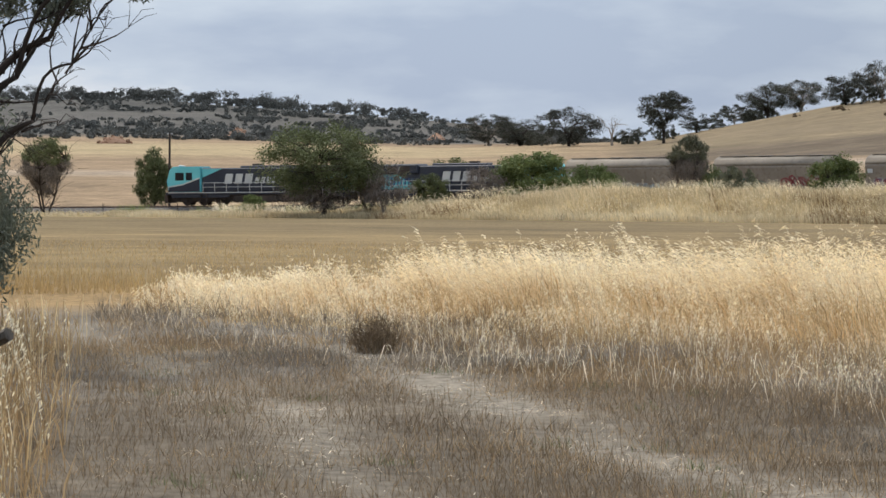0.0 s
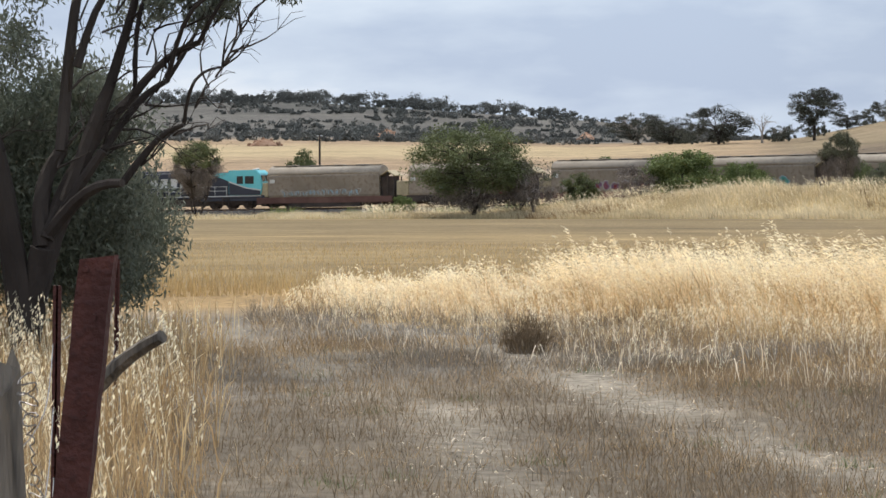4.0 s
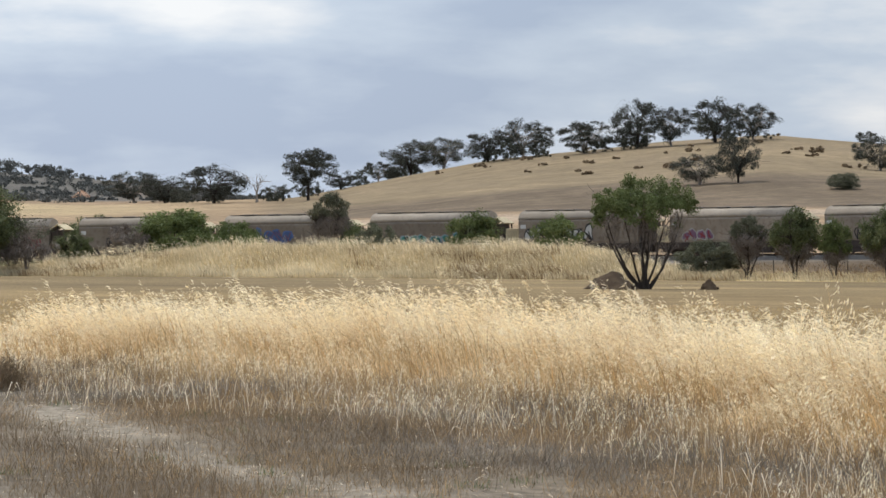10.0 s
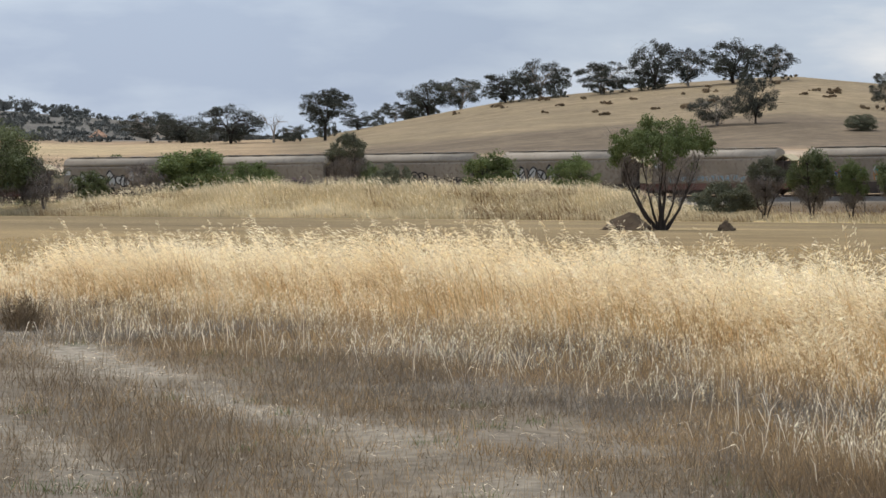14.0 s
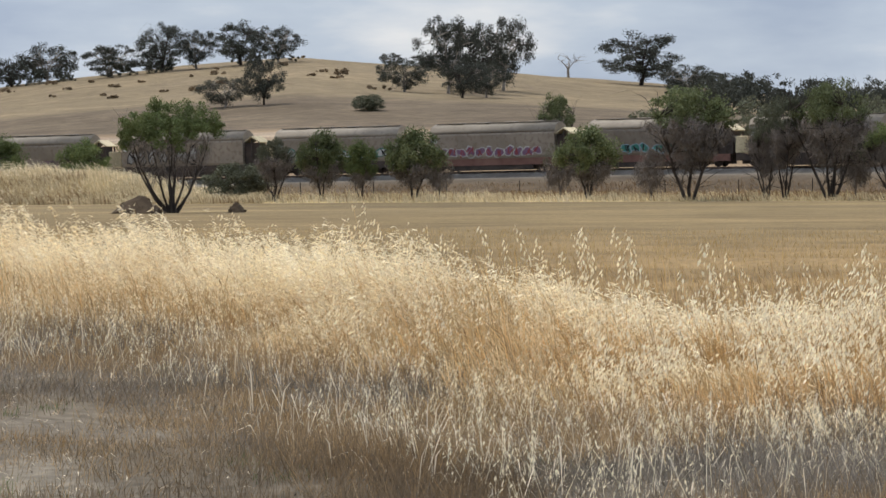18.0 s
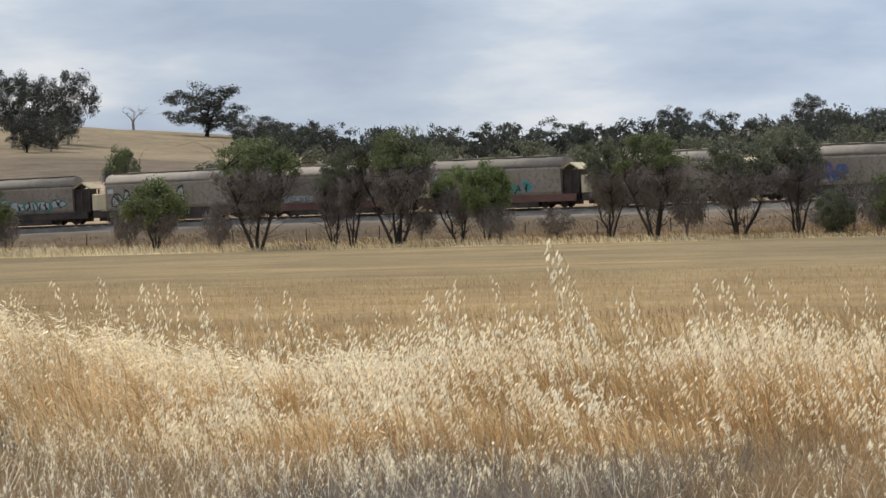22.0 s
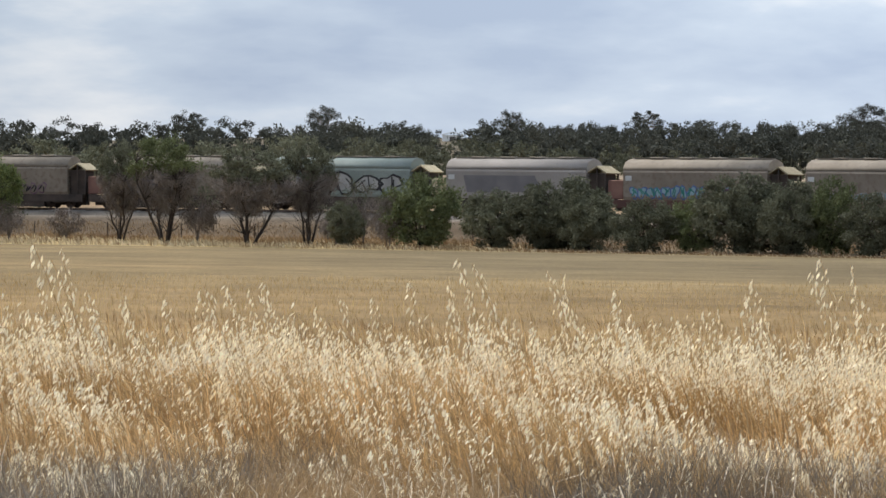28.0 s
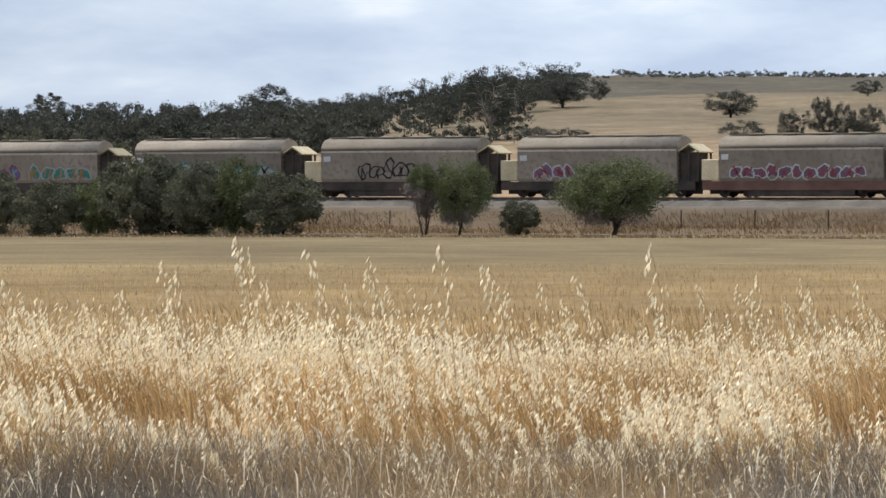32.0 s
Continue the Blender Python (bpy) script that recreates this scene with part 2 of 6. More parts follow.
# columns of the far country: bearing, then heights over the eye line (thousandths of the distance) at D+60, +150, +300, +500, +800, +1300, +1900
FAR_U = (-6000, -2600, -1400, -800, -300, 50, 400, 700, 900, 1250, 1550, 1850, 2600, 3100, 3600, 4000, 4700, 7000)
FAR_H = (
    (-5, -2, 4, 6.5, 8.5, 14, 10), (-6, -1, 4, 6.5, 9, 15.5, 11), (-7, -2, 2.5, 5, 8, 18.5, 12), (-7, -2, 2.5, 5, 8.5, 19.5, 12),
    (-6, -1, 2.5, 4.5, 6.5, 13, 8), (-5, 0.5, 4.5, 7, 6, 5.5, 4), (-3, 4, 11.5, 19.5, 14, 8, 6), (-1.5, 5, 17, 26.5, 18, 10, 6),
    (0, 6, 20, 29, 19, 10, 6), (0.5, 6, 16, 24, 18, 11, 7), (1, 6, 12, 18.5, 15, 11, 8), (2, 6, 9, 12, 12, 11, 9),
    (3, 7, 10, 14.5, 17.5, 15, 10), (3.5, 8, 11, 15.5, 18.5, 16, 11), (4, 9, 14, 18, 20, 18, 12), (4, 10, 19, 26, 32, 24, 14),
    (4, 10, 20, 27, 33, 26, 15), (3, 8, 14, 20, 24, 20, 12))
FAR_D = (60, 150, 300, 500, 800, 1300, 1900)
FAR_T = np.array(FAR_H)
MOUND_U = (-520, -330, -60, 560, 760)
MOUND_Z = (0, 0.9, 2.1, 2.1, 0)


def hash_noise(x, y):
    return np.sin(x * 1.7 + 2.1 * np.sin(y * 0.9)) * np.sin(y * 1.3 + 1.7 * np.sin(x * 0.7))


def ground_z(x, y):
    x, y = np.asarray(x, float), np.asarray(y, float)
    az, d = np.arctan2(x, y), np.hypot(x, y)
    azc = np.clip(az, -1.0, 1.25)
    u, D = azc * F, track_d(azc)
    rz = rail_z(azc)
    edge = D - 34.0
    ez = EYE - np.interp(u, (-800, 2000, 3800), (97, 101, 100)) * edge / F
    far = [np.interp(u, FAR_U, FAR_T[:, j]) * (D + FAR_D[j]) / 1000 + EYE for j in range(7)]
    bed = rz - 0.55
    toe = np.minimum(bed - 0.2, ez + 0.25)
    kd = [0 * D, 0 * D + 46, edge * 0.62, edge, D - 10 - (bed - toe) * 1.2, D - 3.0, D + 3.0, D + 10] + [D + q for q in FAR_D] + [D + 4500]
    kz = [0 * D, 0 * D - 0.05, ez * 0.55, ez, toe, bed, bed, bed - 0.7] + far + [0 * D + 10]
    z = kz[0].copy()
    for i in range(len(kd) - 1):
        m = (d >= kd[i])
        f = np.clip((d - kd[i]) / (kd[i + 1] - kd[i]), 0, 1)
        if i > 7:
            f = f * f * (3 - 2 * f) * 0.55 + f * 0.45
        z = np.where(m, kz[i] + (kz[i + 1] - kz[i]) * f, z)
    q = np.clip(1 - np.abs(d - (D - 25)) / 10.0, 0, 1)
    z = z + np.interp(u, MOUND_U, MOUND_Z) * q * q * (3 - 2 * q)
    rough = np.clip((d - (D + 15)) / 200, 0, 1) * d / 1600 * np.interp(u, (-200, 250), (0.22, 1.0))
    z = z + rough * (hash_noise(x / 60, y / 60) * 1.6 + hash_noise(x / 23 + 5, y / 23) * 0.7)
    z = z + np.clip(1 - d / 120, 0, 1) * (hash_noise(x * 0.5, y * 0.5) * 0.045 + hash_noise(x * 1.9, y * 1.9) * 0.02)
    return z


def gz(x, y):
    return float(ground_z(np.array([x]), np.array([y]))[0])


def at(u, d):
    """A place on the ground from its bearing and distance."""
    a = u / F
    x, y = d * math.sin(a), d * math.cos(a)
    return Vector((x, y, gz(x, y)))


def near_edge(az):
    """Distance at which the tall oats begin."""
    return np.interp(np.asarray(az) * F, (-820, -400, 0, 500, 900, 1300, 1600, 2200, 2900, 5200), (38.5, 36, 33.5, 30.5, 25, 20, 17.8, 17.2, 17.8, 17.6))


def wheel_ruts(x, y):
    """How far a place lies in the two ruts of the farm track, 0 to 1."""
    c = np.interp(y, (12, 15.8, 17.5, 20, 23.6, 28.3, 32.2, 40, 60), (2.2, 1.38, 0.95, 0.22, -0.8, -1.97, -2.95, -6.2, -13))
    c2 = np.interp(y, (12, 17.2, 19, 21.2, 23.9, 25.9, 31.7, 40, 60), (-0.3, -1.13, -1.56, -1.97, -2.55, -3.2, -4.7, -8, -15))
    wob = 0.18 * np.sin(y * 1.1) + 0.1 * np.sin(y * 2.7)
    wear = 0.75 + 0.5 * hash_noise(x * 2.1, y * 0.7)
    a = np.clip(1.35 - np.abs(x - c - wob * 0.6) / np.interp(y, (20, 32), (0.36, 0.55)), 0, 1) * wear
    b = np.clip(1.25 - np.abs(x - c2 - wob * 0.6) / np.interp(y, (20, 32), (0.34, 0.6)), 0, 1) * 0.85 * wear
    return np.clip(np.maximum(a, b), 0, 1)


def sandy_corner(x, y):
    """A bare sandy corner by the camera, 0 to 1."""
    u, d = np.arctan2(x, y) * F, np.hypot(x, y)
    return np.clip((14.8 - d) / 1.3 + 0.4 * hash_noise(x * 1.7, y * 1.7), 0, 1) * np.clip((u - 600) / 250, 0, 1) * np.clip((1700 - u) / 250, 0, 1)


# ---- building helpers ----


def mesh_of(name, verts, faces, material, smooth=False):
    me = bpy.data.meshes.new(name)
    me.from_pydata(verts, [], faces)
    me.materials.append(material)
    if smooth:
        me.polygons.foreach_set("use_smooth", [True] * len(me.polygons))
    me.update()
    return me


def tri_mesh(name, verts, count, material, corners=3):
    """A mesh of loose faces from an array of their corners, fast."""
    n = len(verts)
    me = bpy.data.meshes.new(name)
    me.vertices.add(n)
    me.vertices.foreach_set("co", np.asarray(verts, np.float32).ravel())
    me.loops.add(n)
    me.loops.foreach_set("vertex_index", np.arange(n, dtype=np.int32))
    me.polygons.add(n // corners)
    me.polygons.foreach_set("loop_start", np.arange(0, n, corners, dtype=np.int32))
    me.materials.append(material)
    me.update()
    me.validate()
    return me


def part(name, bm, material, parent, label=""):
    """Links a bmesh as one mesh object under a thing or a part."""
    me = bpy.data.meshes.new(name)
    bm.to_mesh(me)
    bm.free()
    me.materials.append(material)
    ob = new(name, me)
    ob.parent = parent
    return tagged(ob, label)


def piece(name, me, parent, label="", m=None):
    ob = new(name, me)
    ob.parent = parent
    if m is not None:
        ob.matrix_basis = m
    return tagged(ob, label)


def box(bm, x0, x1, y0, y1, z0, z1, bevel=0.0):
    r = bmesh.ops.create_cube(bm, size=1, matrix=Matrix.Translation(((x0 + x1) / 2, (y0 + y1) / 2, (z0 + z1) / 2)) @ Matrix.Diagonal((x1 - x0, y1 - y0, z1 - z0, 1)))
    if bevel:
        edges = list({e for v in r["verts"] for e in v.link_edges})
        bmesh.ops.bevel(bm, geom=edges, offset=bevel, segments=1, affect="EDGES")
    return bm


def bx(*a, **k):
    return box(bmesh.new(), *a, **k)


def tube(bm, p, q, r0, r1, n=6):
    """A tapered stick from p to q."""
    p, q = Vector(p), Vector(q)
    ax = (q - p)
    if ax.length < 1e-6:
        return bm
    rot = ax.to_track_quat("Z", "Y").to_matrix()
    lo, hi = [], []
    for i in range(n):
        c = Vector((math.cos(2 * math.pi * i / n), math.sin(2 * math.pi * i / n), 0))
        lo.append(bm.verts.new(p + rot @ (c * r0)))
        hi.append(bm.verts.new(q + rot @ (c * r1)))
    for i in range(n):
        bm.faces.new((lo[i], lo[(i + 1) % n], hi[(i + 1) % n], hi[i]))
    bm.faces.new(lo[::-1])
    bm.faces.new(hi)
    return bm


def pipe(bm, pts, radii, n=6):
    """One continuous tapered pipe through the points."""
    rings = []
    for k, p in enumerate(pts):
        ax = Vector(pts[min(k + 1, len(pts) - 1)]) - Vector(pts[max(k - 1, 0)])
        rot = ax.to_track_quat("Z", "Y").to_matrix()
        rings.append([bm.verts.new(Vector(p) + rot @ Vector((math.cos(2 * math.pi * i / n) * radii[k], math.sin(2 * math.pi * i / n) * radii[k], 0))) for i in range(n)])
    for a, b in zip(rings, rings[1:]):
        for i in range(n):
            bm.faces.new((a[i], a[(i + 1) % n], b[(i + 1) % n], b[i]))
    bm.faces.new(rings[0][::-1])
    bm.faces.new(rings[-1])
    return bm


def prism(bm, outline, y0, y1):
    """An outline in x, z carried from y0 to y1."""
    a = [bm.verts.new((x, y0, z)) for x, z in outline]
    b = [bm.verts.new((x, y1, z)) for x, z in outline]
    n = len(outline)
    for i in range(n):
        bm.faces.new((a[i], a[(i + 1) % n], b[(i + 1) % n], b[i]))
    bm.faces.new(a[::-1])
    bm.faces.new(b)
    bmesh.ops.recalc_face_normals(bm, faces=bm.faces)
    return bm


def empty(name, label, category, group=""):
    return tagged(new(name), label, category, group)

# ---- ground: one sheet to the horizon ----


def smooth01(x):
    x = np.clip(x, 0, 1)
    return x * x * (3 - 2 * x)


def soil_colour(x, y):
    az, d = np.arctan2(x, y), np.hypot(x, y)
    azc = np.clip(az, -1.0, 1.25)
    u, D = azc * F, track_d(azc)
    ne = near_edge(azc)

    def lay(c, other, f):
        return c + (np.asarray(other) - c) * f[:, None]

    c = np.tile(np.array((0.130, 0.106, 0.078)), (len(x), 1))
    c = lay(c, (0.140, 0.121, 0.098), smooth01((hash_noise(x * 0.35, y * 0.35) + 0.3)) * (d < 60))
    c = lay(c, (0.200, 0.172, 0.134), wheel_ruts(x, y) * (d < 60))
    c = lay(c, (0.182, 0.158, 0.122), sandy_corner(x, y))
    c = lay(c, (0.27, 0.18, 0.085), smooth01((d - ne + 1.5) / 4))
    stub = smooth01((d - ne - 7) / 6)
    c = lay(c, (0.188, 0.134, 0.066), stub)
    c = lay(c, (0.158, 0.117, 0.062), stub * smooth01((d - 90) / 80) * 0.8)
    c = lay(c, (0.225, 0.163, 0.08), stub * smooth01(hash_noise(u / 700 + 3, d / 16) * 1.6 - 0.3) * 0.7)
    c = lay(c, (0.152, 0.118, 0.066), stub * smooth01((u - 2100) / 900) * smooth01((d - 60) / 50) * 0.7)
    c = lay(c, (0.245, 0.164, 0.078), stub * smooth01((62 - d + ne) / 36) * smooth01((u - 900) / 600) * 0.85)
    strip = smooth01((d - (D - 37)) / 3)
    c = lay(c, (0.120, 0.088, 0.055), smooth01(1 - np.abs(d - D + 38.6 + 0.9 * hash_noise(u / 55, d * 0)) / 2.2) * smooth01((1000 - u) / 300) * 0.85)
    c = lay(c, (0.40, 0.30, 0.15), strip)
    c = lay(c, (0.140, 0.102, 0.062), strip * smooth01((u - 2500) / 700))
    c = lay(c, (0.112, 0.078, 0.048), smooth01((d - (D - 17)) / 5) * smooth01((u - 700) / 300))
    c = lay(c, (0.165, 0.147, 0.128), smooth01((d - (D - 7)) / 2.5))
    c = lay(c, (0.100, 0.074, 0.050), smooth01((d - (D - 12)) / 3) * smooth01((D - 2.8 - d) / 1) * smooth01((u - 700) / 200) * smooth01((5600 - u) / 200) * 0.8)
    beyond = smooth01((d - (D + 8)) / 6)
    c = lay(c, (0.24, 0.17, 0.105), beyond)
    left = smooth01((150 - u) / 500)
    hill = smooth01((u + 50) / 150) * smooth01((1950 - u) / 250)
    right = smooth01((u - 3500) / 350)
    pale = smooth01((d - D - 215) / 90) * smooth01((D + 620 - d) / 90)
    c = lay(c, (0.325, 0.25, 0.145), pale * left * np.interp(u, (-450, -100), (1.0, 0.6)))
    c = lay(c, (0.34, 0.27, 0.20), smooth01(1 - np.abs(d - D - 112) / 22) * beyond * (1 - right) * 0.9)
    c = lay(c, (0.096, 0.089, 0.079), smooth01((d - D - 640) / 120) * left)
    c = lay(c, (0.070, 0.067, 0.060), smooth01((d - D - 640) / 120) * left * smooth01(hash_noise(x / 75 + 1, y / 160) * 0.9 + hash_noise(x / 24, y / 60 + 2) * 0.45 + 0.25))
    c = lay(c, (0.122, 0.092, 0.062), smooth01((d - D - 130) / 30) * hill)
    c = lay(c, (0.185, 0.141, 0.086), smooth01((d - D - 232) / 26) * hill)
    rocky = smooth01(hash_noise(x / 17, y / 31) * 0.7 + hash_noise(x / 6 + 3, y / 9) * 0.5 - 0.15)
    c = lay(c, (0.19, 0.145, 0.095), rocky * 0.55 * smooth01((d - D - 240) / 30) * np.maximum(hill, right))
    c = lay(c, (0.165, 0.128, 0.082), smooth01((d - D - 150) / 100) * right)
    heath = smooth01((d - D - 520) / 60 + hash_noise(x / 40, y / 25) * 0.6)
    c = lay(c, (0.085, 0.074, 0.056), heath * right)
    c = lay(c, (0.105, 0.082, 0.054), smooth01(hash_noise(x / 26 + 2, y / 15) + 0.1) * right * 0.6 * smooth01((d - D - 150) / 60))
    c = lay(c, (0.12, 0.10, 0.07), smooth01((d - D - 60) / 120) * smooth01((u - 1800) / 300) * (1 - right))
    return c


def build_ground():
    fine = np.arange(-0.52, 1.12, 0.005)
    coarse_r = np.linspace(1.12, 2 * math.pi - 0.52, 60)[:-1]
    azs = np.concatenate([fine, coarse_r])
    cols = []
    for a in azs:
        w = (a + math.pi) % (2 * math.pi) - math.pi
        D = track_d(max(-1.0, min(1.25, w)))
        r = np.concatenate([np.geomspace(0.3, 8, 10)[:-1], np.geomspace(8, 60, 105)[:-1], np.linspace(60, D - 45, 46)[:-1],
                            np.linspace(D - 45, D + 40, 70)[:-1], np.geomspace(D + 40, 4700, 95)])
        cols.append(np.stack([r * math.sin(a), r * math.cos(a)], 1))
    P = np.array(cols)
    na, nr = P.shape[:2]
    x, y = P[..., 0].ravel(), P[..., 1].ravel()
    co = np.stack([x, y, ground_z(x, y)], 1)
    i = np.arange(na)[:, None]
    j = np.arange(nr - 1)[None, :]
    i2 = (i + 1) % na
    quads = np.stack(np.broadcast_arrays(i * nr + j, i * nr + j + 1, i2 * nr + j + 1, i2 * nr + j), -1).reshape(-1, 4)
    centre = len(co)
    co = np.vstack([co, [[0, 0, 0]]])
    faces = quads.tolist() + [(centre, a * nr, ((a + 1) % na) * nr) for a in range(na)]
    m = bpy.data.materials.new("dry_ground")
    m.use_nodes = True
    nt, ln = m.node_tree.nodes, m.node_tree.links
    b = nt["Principled BSDF"]
    b.inputs["Roughness"].default_value = 0.95
    b.inputs["Specular IOR Level"].default_value = 0.1
    at_ = nt.new("ShaderNodeAttribute")
    at_.attribute_name = "soil"
    tc = nt.new("ShaderNodeTexCoord")
    last = at_.outputs["Color"]
    hts = []
    rows_ = nt.new("ShaderNodeMapping")
    rows_.inputs["Rotation"].default_value = (0, 0, 0.25)
    rows_.inputs["Scale"].default_value = (0.035, 0.42, 0.3)
    ln.new(tc.outputs["Object"], rows_.inputs["Vector"])
    for sc, lo, hi, place in ((0.035, 0.84, 1.18, tc.outputs["Object"]), (0.15, 0.80, 1.20, tc.outputs["Object"]), (0.5, 0.80, 1.20, tc.outputs["Object"]), (9.0, 0.62, 1.36, tc.outputs["Object"]), (1.0, 0.94, 1.06, rows_.outputs["Vector"])):
        n = nt.new("ShaderNodeTexNoise")
        n.inputs["Scale"].default_value, n.inputs["Detail"].default_value = sc, 1 if sc == 1.0 else 6
        ln.new(place, n.inputs["Vector"])
        r = nt.new("ShaderNodeMapRange")
        r.inputs["From Min"].default_value, r.inputs["From Max"].default_value = 0.3, 0.7
        r.inputs["To Min"].default_value, r.inputs["To Max"].default_value = lo, hi
        ln.new(n.outputs["Fac"], r.inputs["Value"])
        mx = nt.new("ShaderNodeMixRGB")
        mx.blend_type, mx.inputs["Fac"].default_value = "MULTIPLY", 1.0
        ln.new(last, mx.inputs["Color1"])
        ln.new(r.outputs["Result"], mx.inputs["Color2"])
        last = mx.outputs["Color"]
        hts.append(n)
    ln.new(last, b.inputs["Base Color"])
    bp = nt.new("ShaderNodeBump")
    bp.inputs["Strength"].default_value, bp.inputs["Distance"].default_value = 0.5, 0.03
    ln.new(hts[3].outputs["Fac"], bp.inputs["Height"])
    ln.new(bp.outputs["Normal"], b.inputs["Normal"])
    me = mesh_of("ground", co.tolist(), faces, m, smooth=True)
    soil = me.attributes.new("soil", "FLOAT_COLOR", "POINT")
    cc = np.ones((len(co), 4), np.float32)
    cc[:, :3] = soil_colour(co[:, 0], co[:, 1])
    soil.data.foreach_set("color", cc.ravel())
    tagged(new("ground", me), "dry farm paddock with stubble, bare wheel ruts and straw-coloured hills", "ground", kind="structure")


build_ground()

# ---- railway ----


def track_point(s):
    """Place and heading at s metres along the line (s grows clockwise)."""
    az = np.interp(s, TRACK_S, TRACK_AZ)
    D = track_d(az)
    x, y = D * math.sin(az), D * math.cos(az)
    az2 = az + 0.002
    D2 = track_d(az2)
    dx, dy = D2 * math.sin(az2) - x, D2 * math.cos(az2) - y
    dz = float(rail_z(az2) - rail_z(az))
    return Vector((x, y, float(rail_z(az)))), Vector((dx, dy, dz)).normalized()


TRACK_AZ = np.linspace(-0.75, 1.5, 4501)
_d = track_d(TRACK_AZ)
TRACK_S = np.concatenate([[0], np.cumsum(np.hypot(np.diff(_d * np.sin(TRACK_AZ)), np.diff(_d * np.cos(TRACK_AZ))))])


def on_track(s):
    """The pose of a vehicle whose middle is at s; its x axis points the way that the train goes."""
    p, t = track_point(s)
    f = -t
    left = Vector((0, 0, 1)).cross(f).normalized()
    up_ = f.cross(left)
    m = Matrix((f, left, up_)).transposed().to_4x4()
    m.translation = p
    return m


def build_track():
    line = empty("railway_track", "railway line on a pale ballast bank with steel rails", "railway track")
    line["kind"] = "structure"
    for side in (-0.55, 0.55):
        vs, fs = [], []
        steps = np.arange(20, 620, 4.0)
        for k, s in enumerate(steps):
            m = on_track(s)
            for yy, zz in ((side - 0.035, -0.17), (side + 0.035, -0.17), (side + 0.035, 0.0), (side - 0.035, 0.0)):
                vs.append(m @ Vector((0, yy, zz)))
            if k:
                o = 4 * k
                for q in range(4):
                    fs.append((o - 4 + q, o - 4 + (q + 1) % 4, o + (q + 1) % 4, o + q))
        piece("rail", mesh_of("rail", vs, fs, M_RAIL), line, "worn steel rail")
    # ballast shoulder
    vs, fs = [], []
    steps = np.arange(20, 620, 3.0)
    for k, s in enumerate(steps):
        m = on_track(s)
        for yy, zz in ((2.6, -0.75), (1.55, -0.22), (-1.55, -0.22), (-2.6, -0.75)):
            vs.append(m @ Vector((0, yy + 0.08 * math.sin(k * 2.3 + yy), zz + 0.03 * math.sin(k * 1.7 + yy * 3))))
        if k:
            o = 4 * k
            for q in range(3):
                fs.append((o - 4 + q, o + q, o + q + 1, o - 3 + q))
    piece("ballast", mesh_of("ballast", vs, fs, mat("ballast_stone", (0.115, 0.105, 0.093), (0.175, 0.16, 0.145), 0.8, 0.95, bump=0.9, fine=9.0, c3=(0.11, 0.095, 0.08))), line, "pale crushed stone ballast")
    me = bpy.data.meshes.new("sleeper")
    bm = bx(-0.12, 0.12, -1.05, 1.05, -0.36, -0.165, bevel=0.02)
    bm.to_mesh(me)
    bm.free()
    me.materials.append(M_SLEEPER)
    for k in range(260):
        piece("sleeper", me, line, m=on_track(170 + k * 1.2))


build_track()

# ---- grass ----
rs = np.random.RandomState(7)


def blades(x, y, h, w, lean, az_lean, z=None):
    """Upright tapered blades as loose quads: arrays of places, heights, widths, lean (share of height) and its bearing."""
    n = len(x)
    z = ground_z(x, y) - 0.02 if z is None else z
    face = rs.uniform(0, math.pi, n)
    wx, wy = np.cos(face) * w / 2, np.sin(face) * w / 2
    lx, ly = np.sin(az_lean) * lean * h, np.cos(az_lean) * lean * h
    top = z + h * np.sqrt(np.clip(1 - lean * lean, 0.2, 1))
    v = np.empty((n, 4, 3))
    v[:, 0] = np.stack([x - wx, y - wy, z], 1)
    v[:, 1] = np.stack([x + wx, y + wy, z], 1)
    v[:, 2] = np.stack([x + lx + wx * 0.3, y + ly + wy * 0.3, top], 1)
    v[:, 3] = np.stack([x + lx - wx * 0.3, y + ly - wy * 0.3, top], 1)
    return v.reshape(-1, 3)


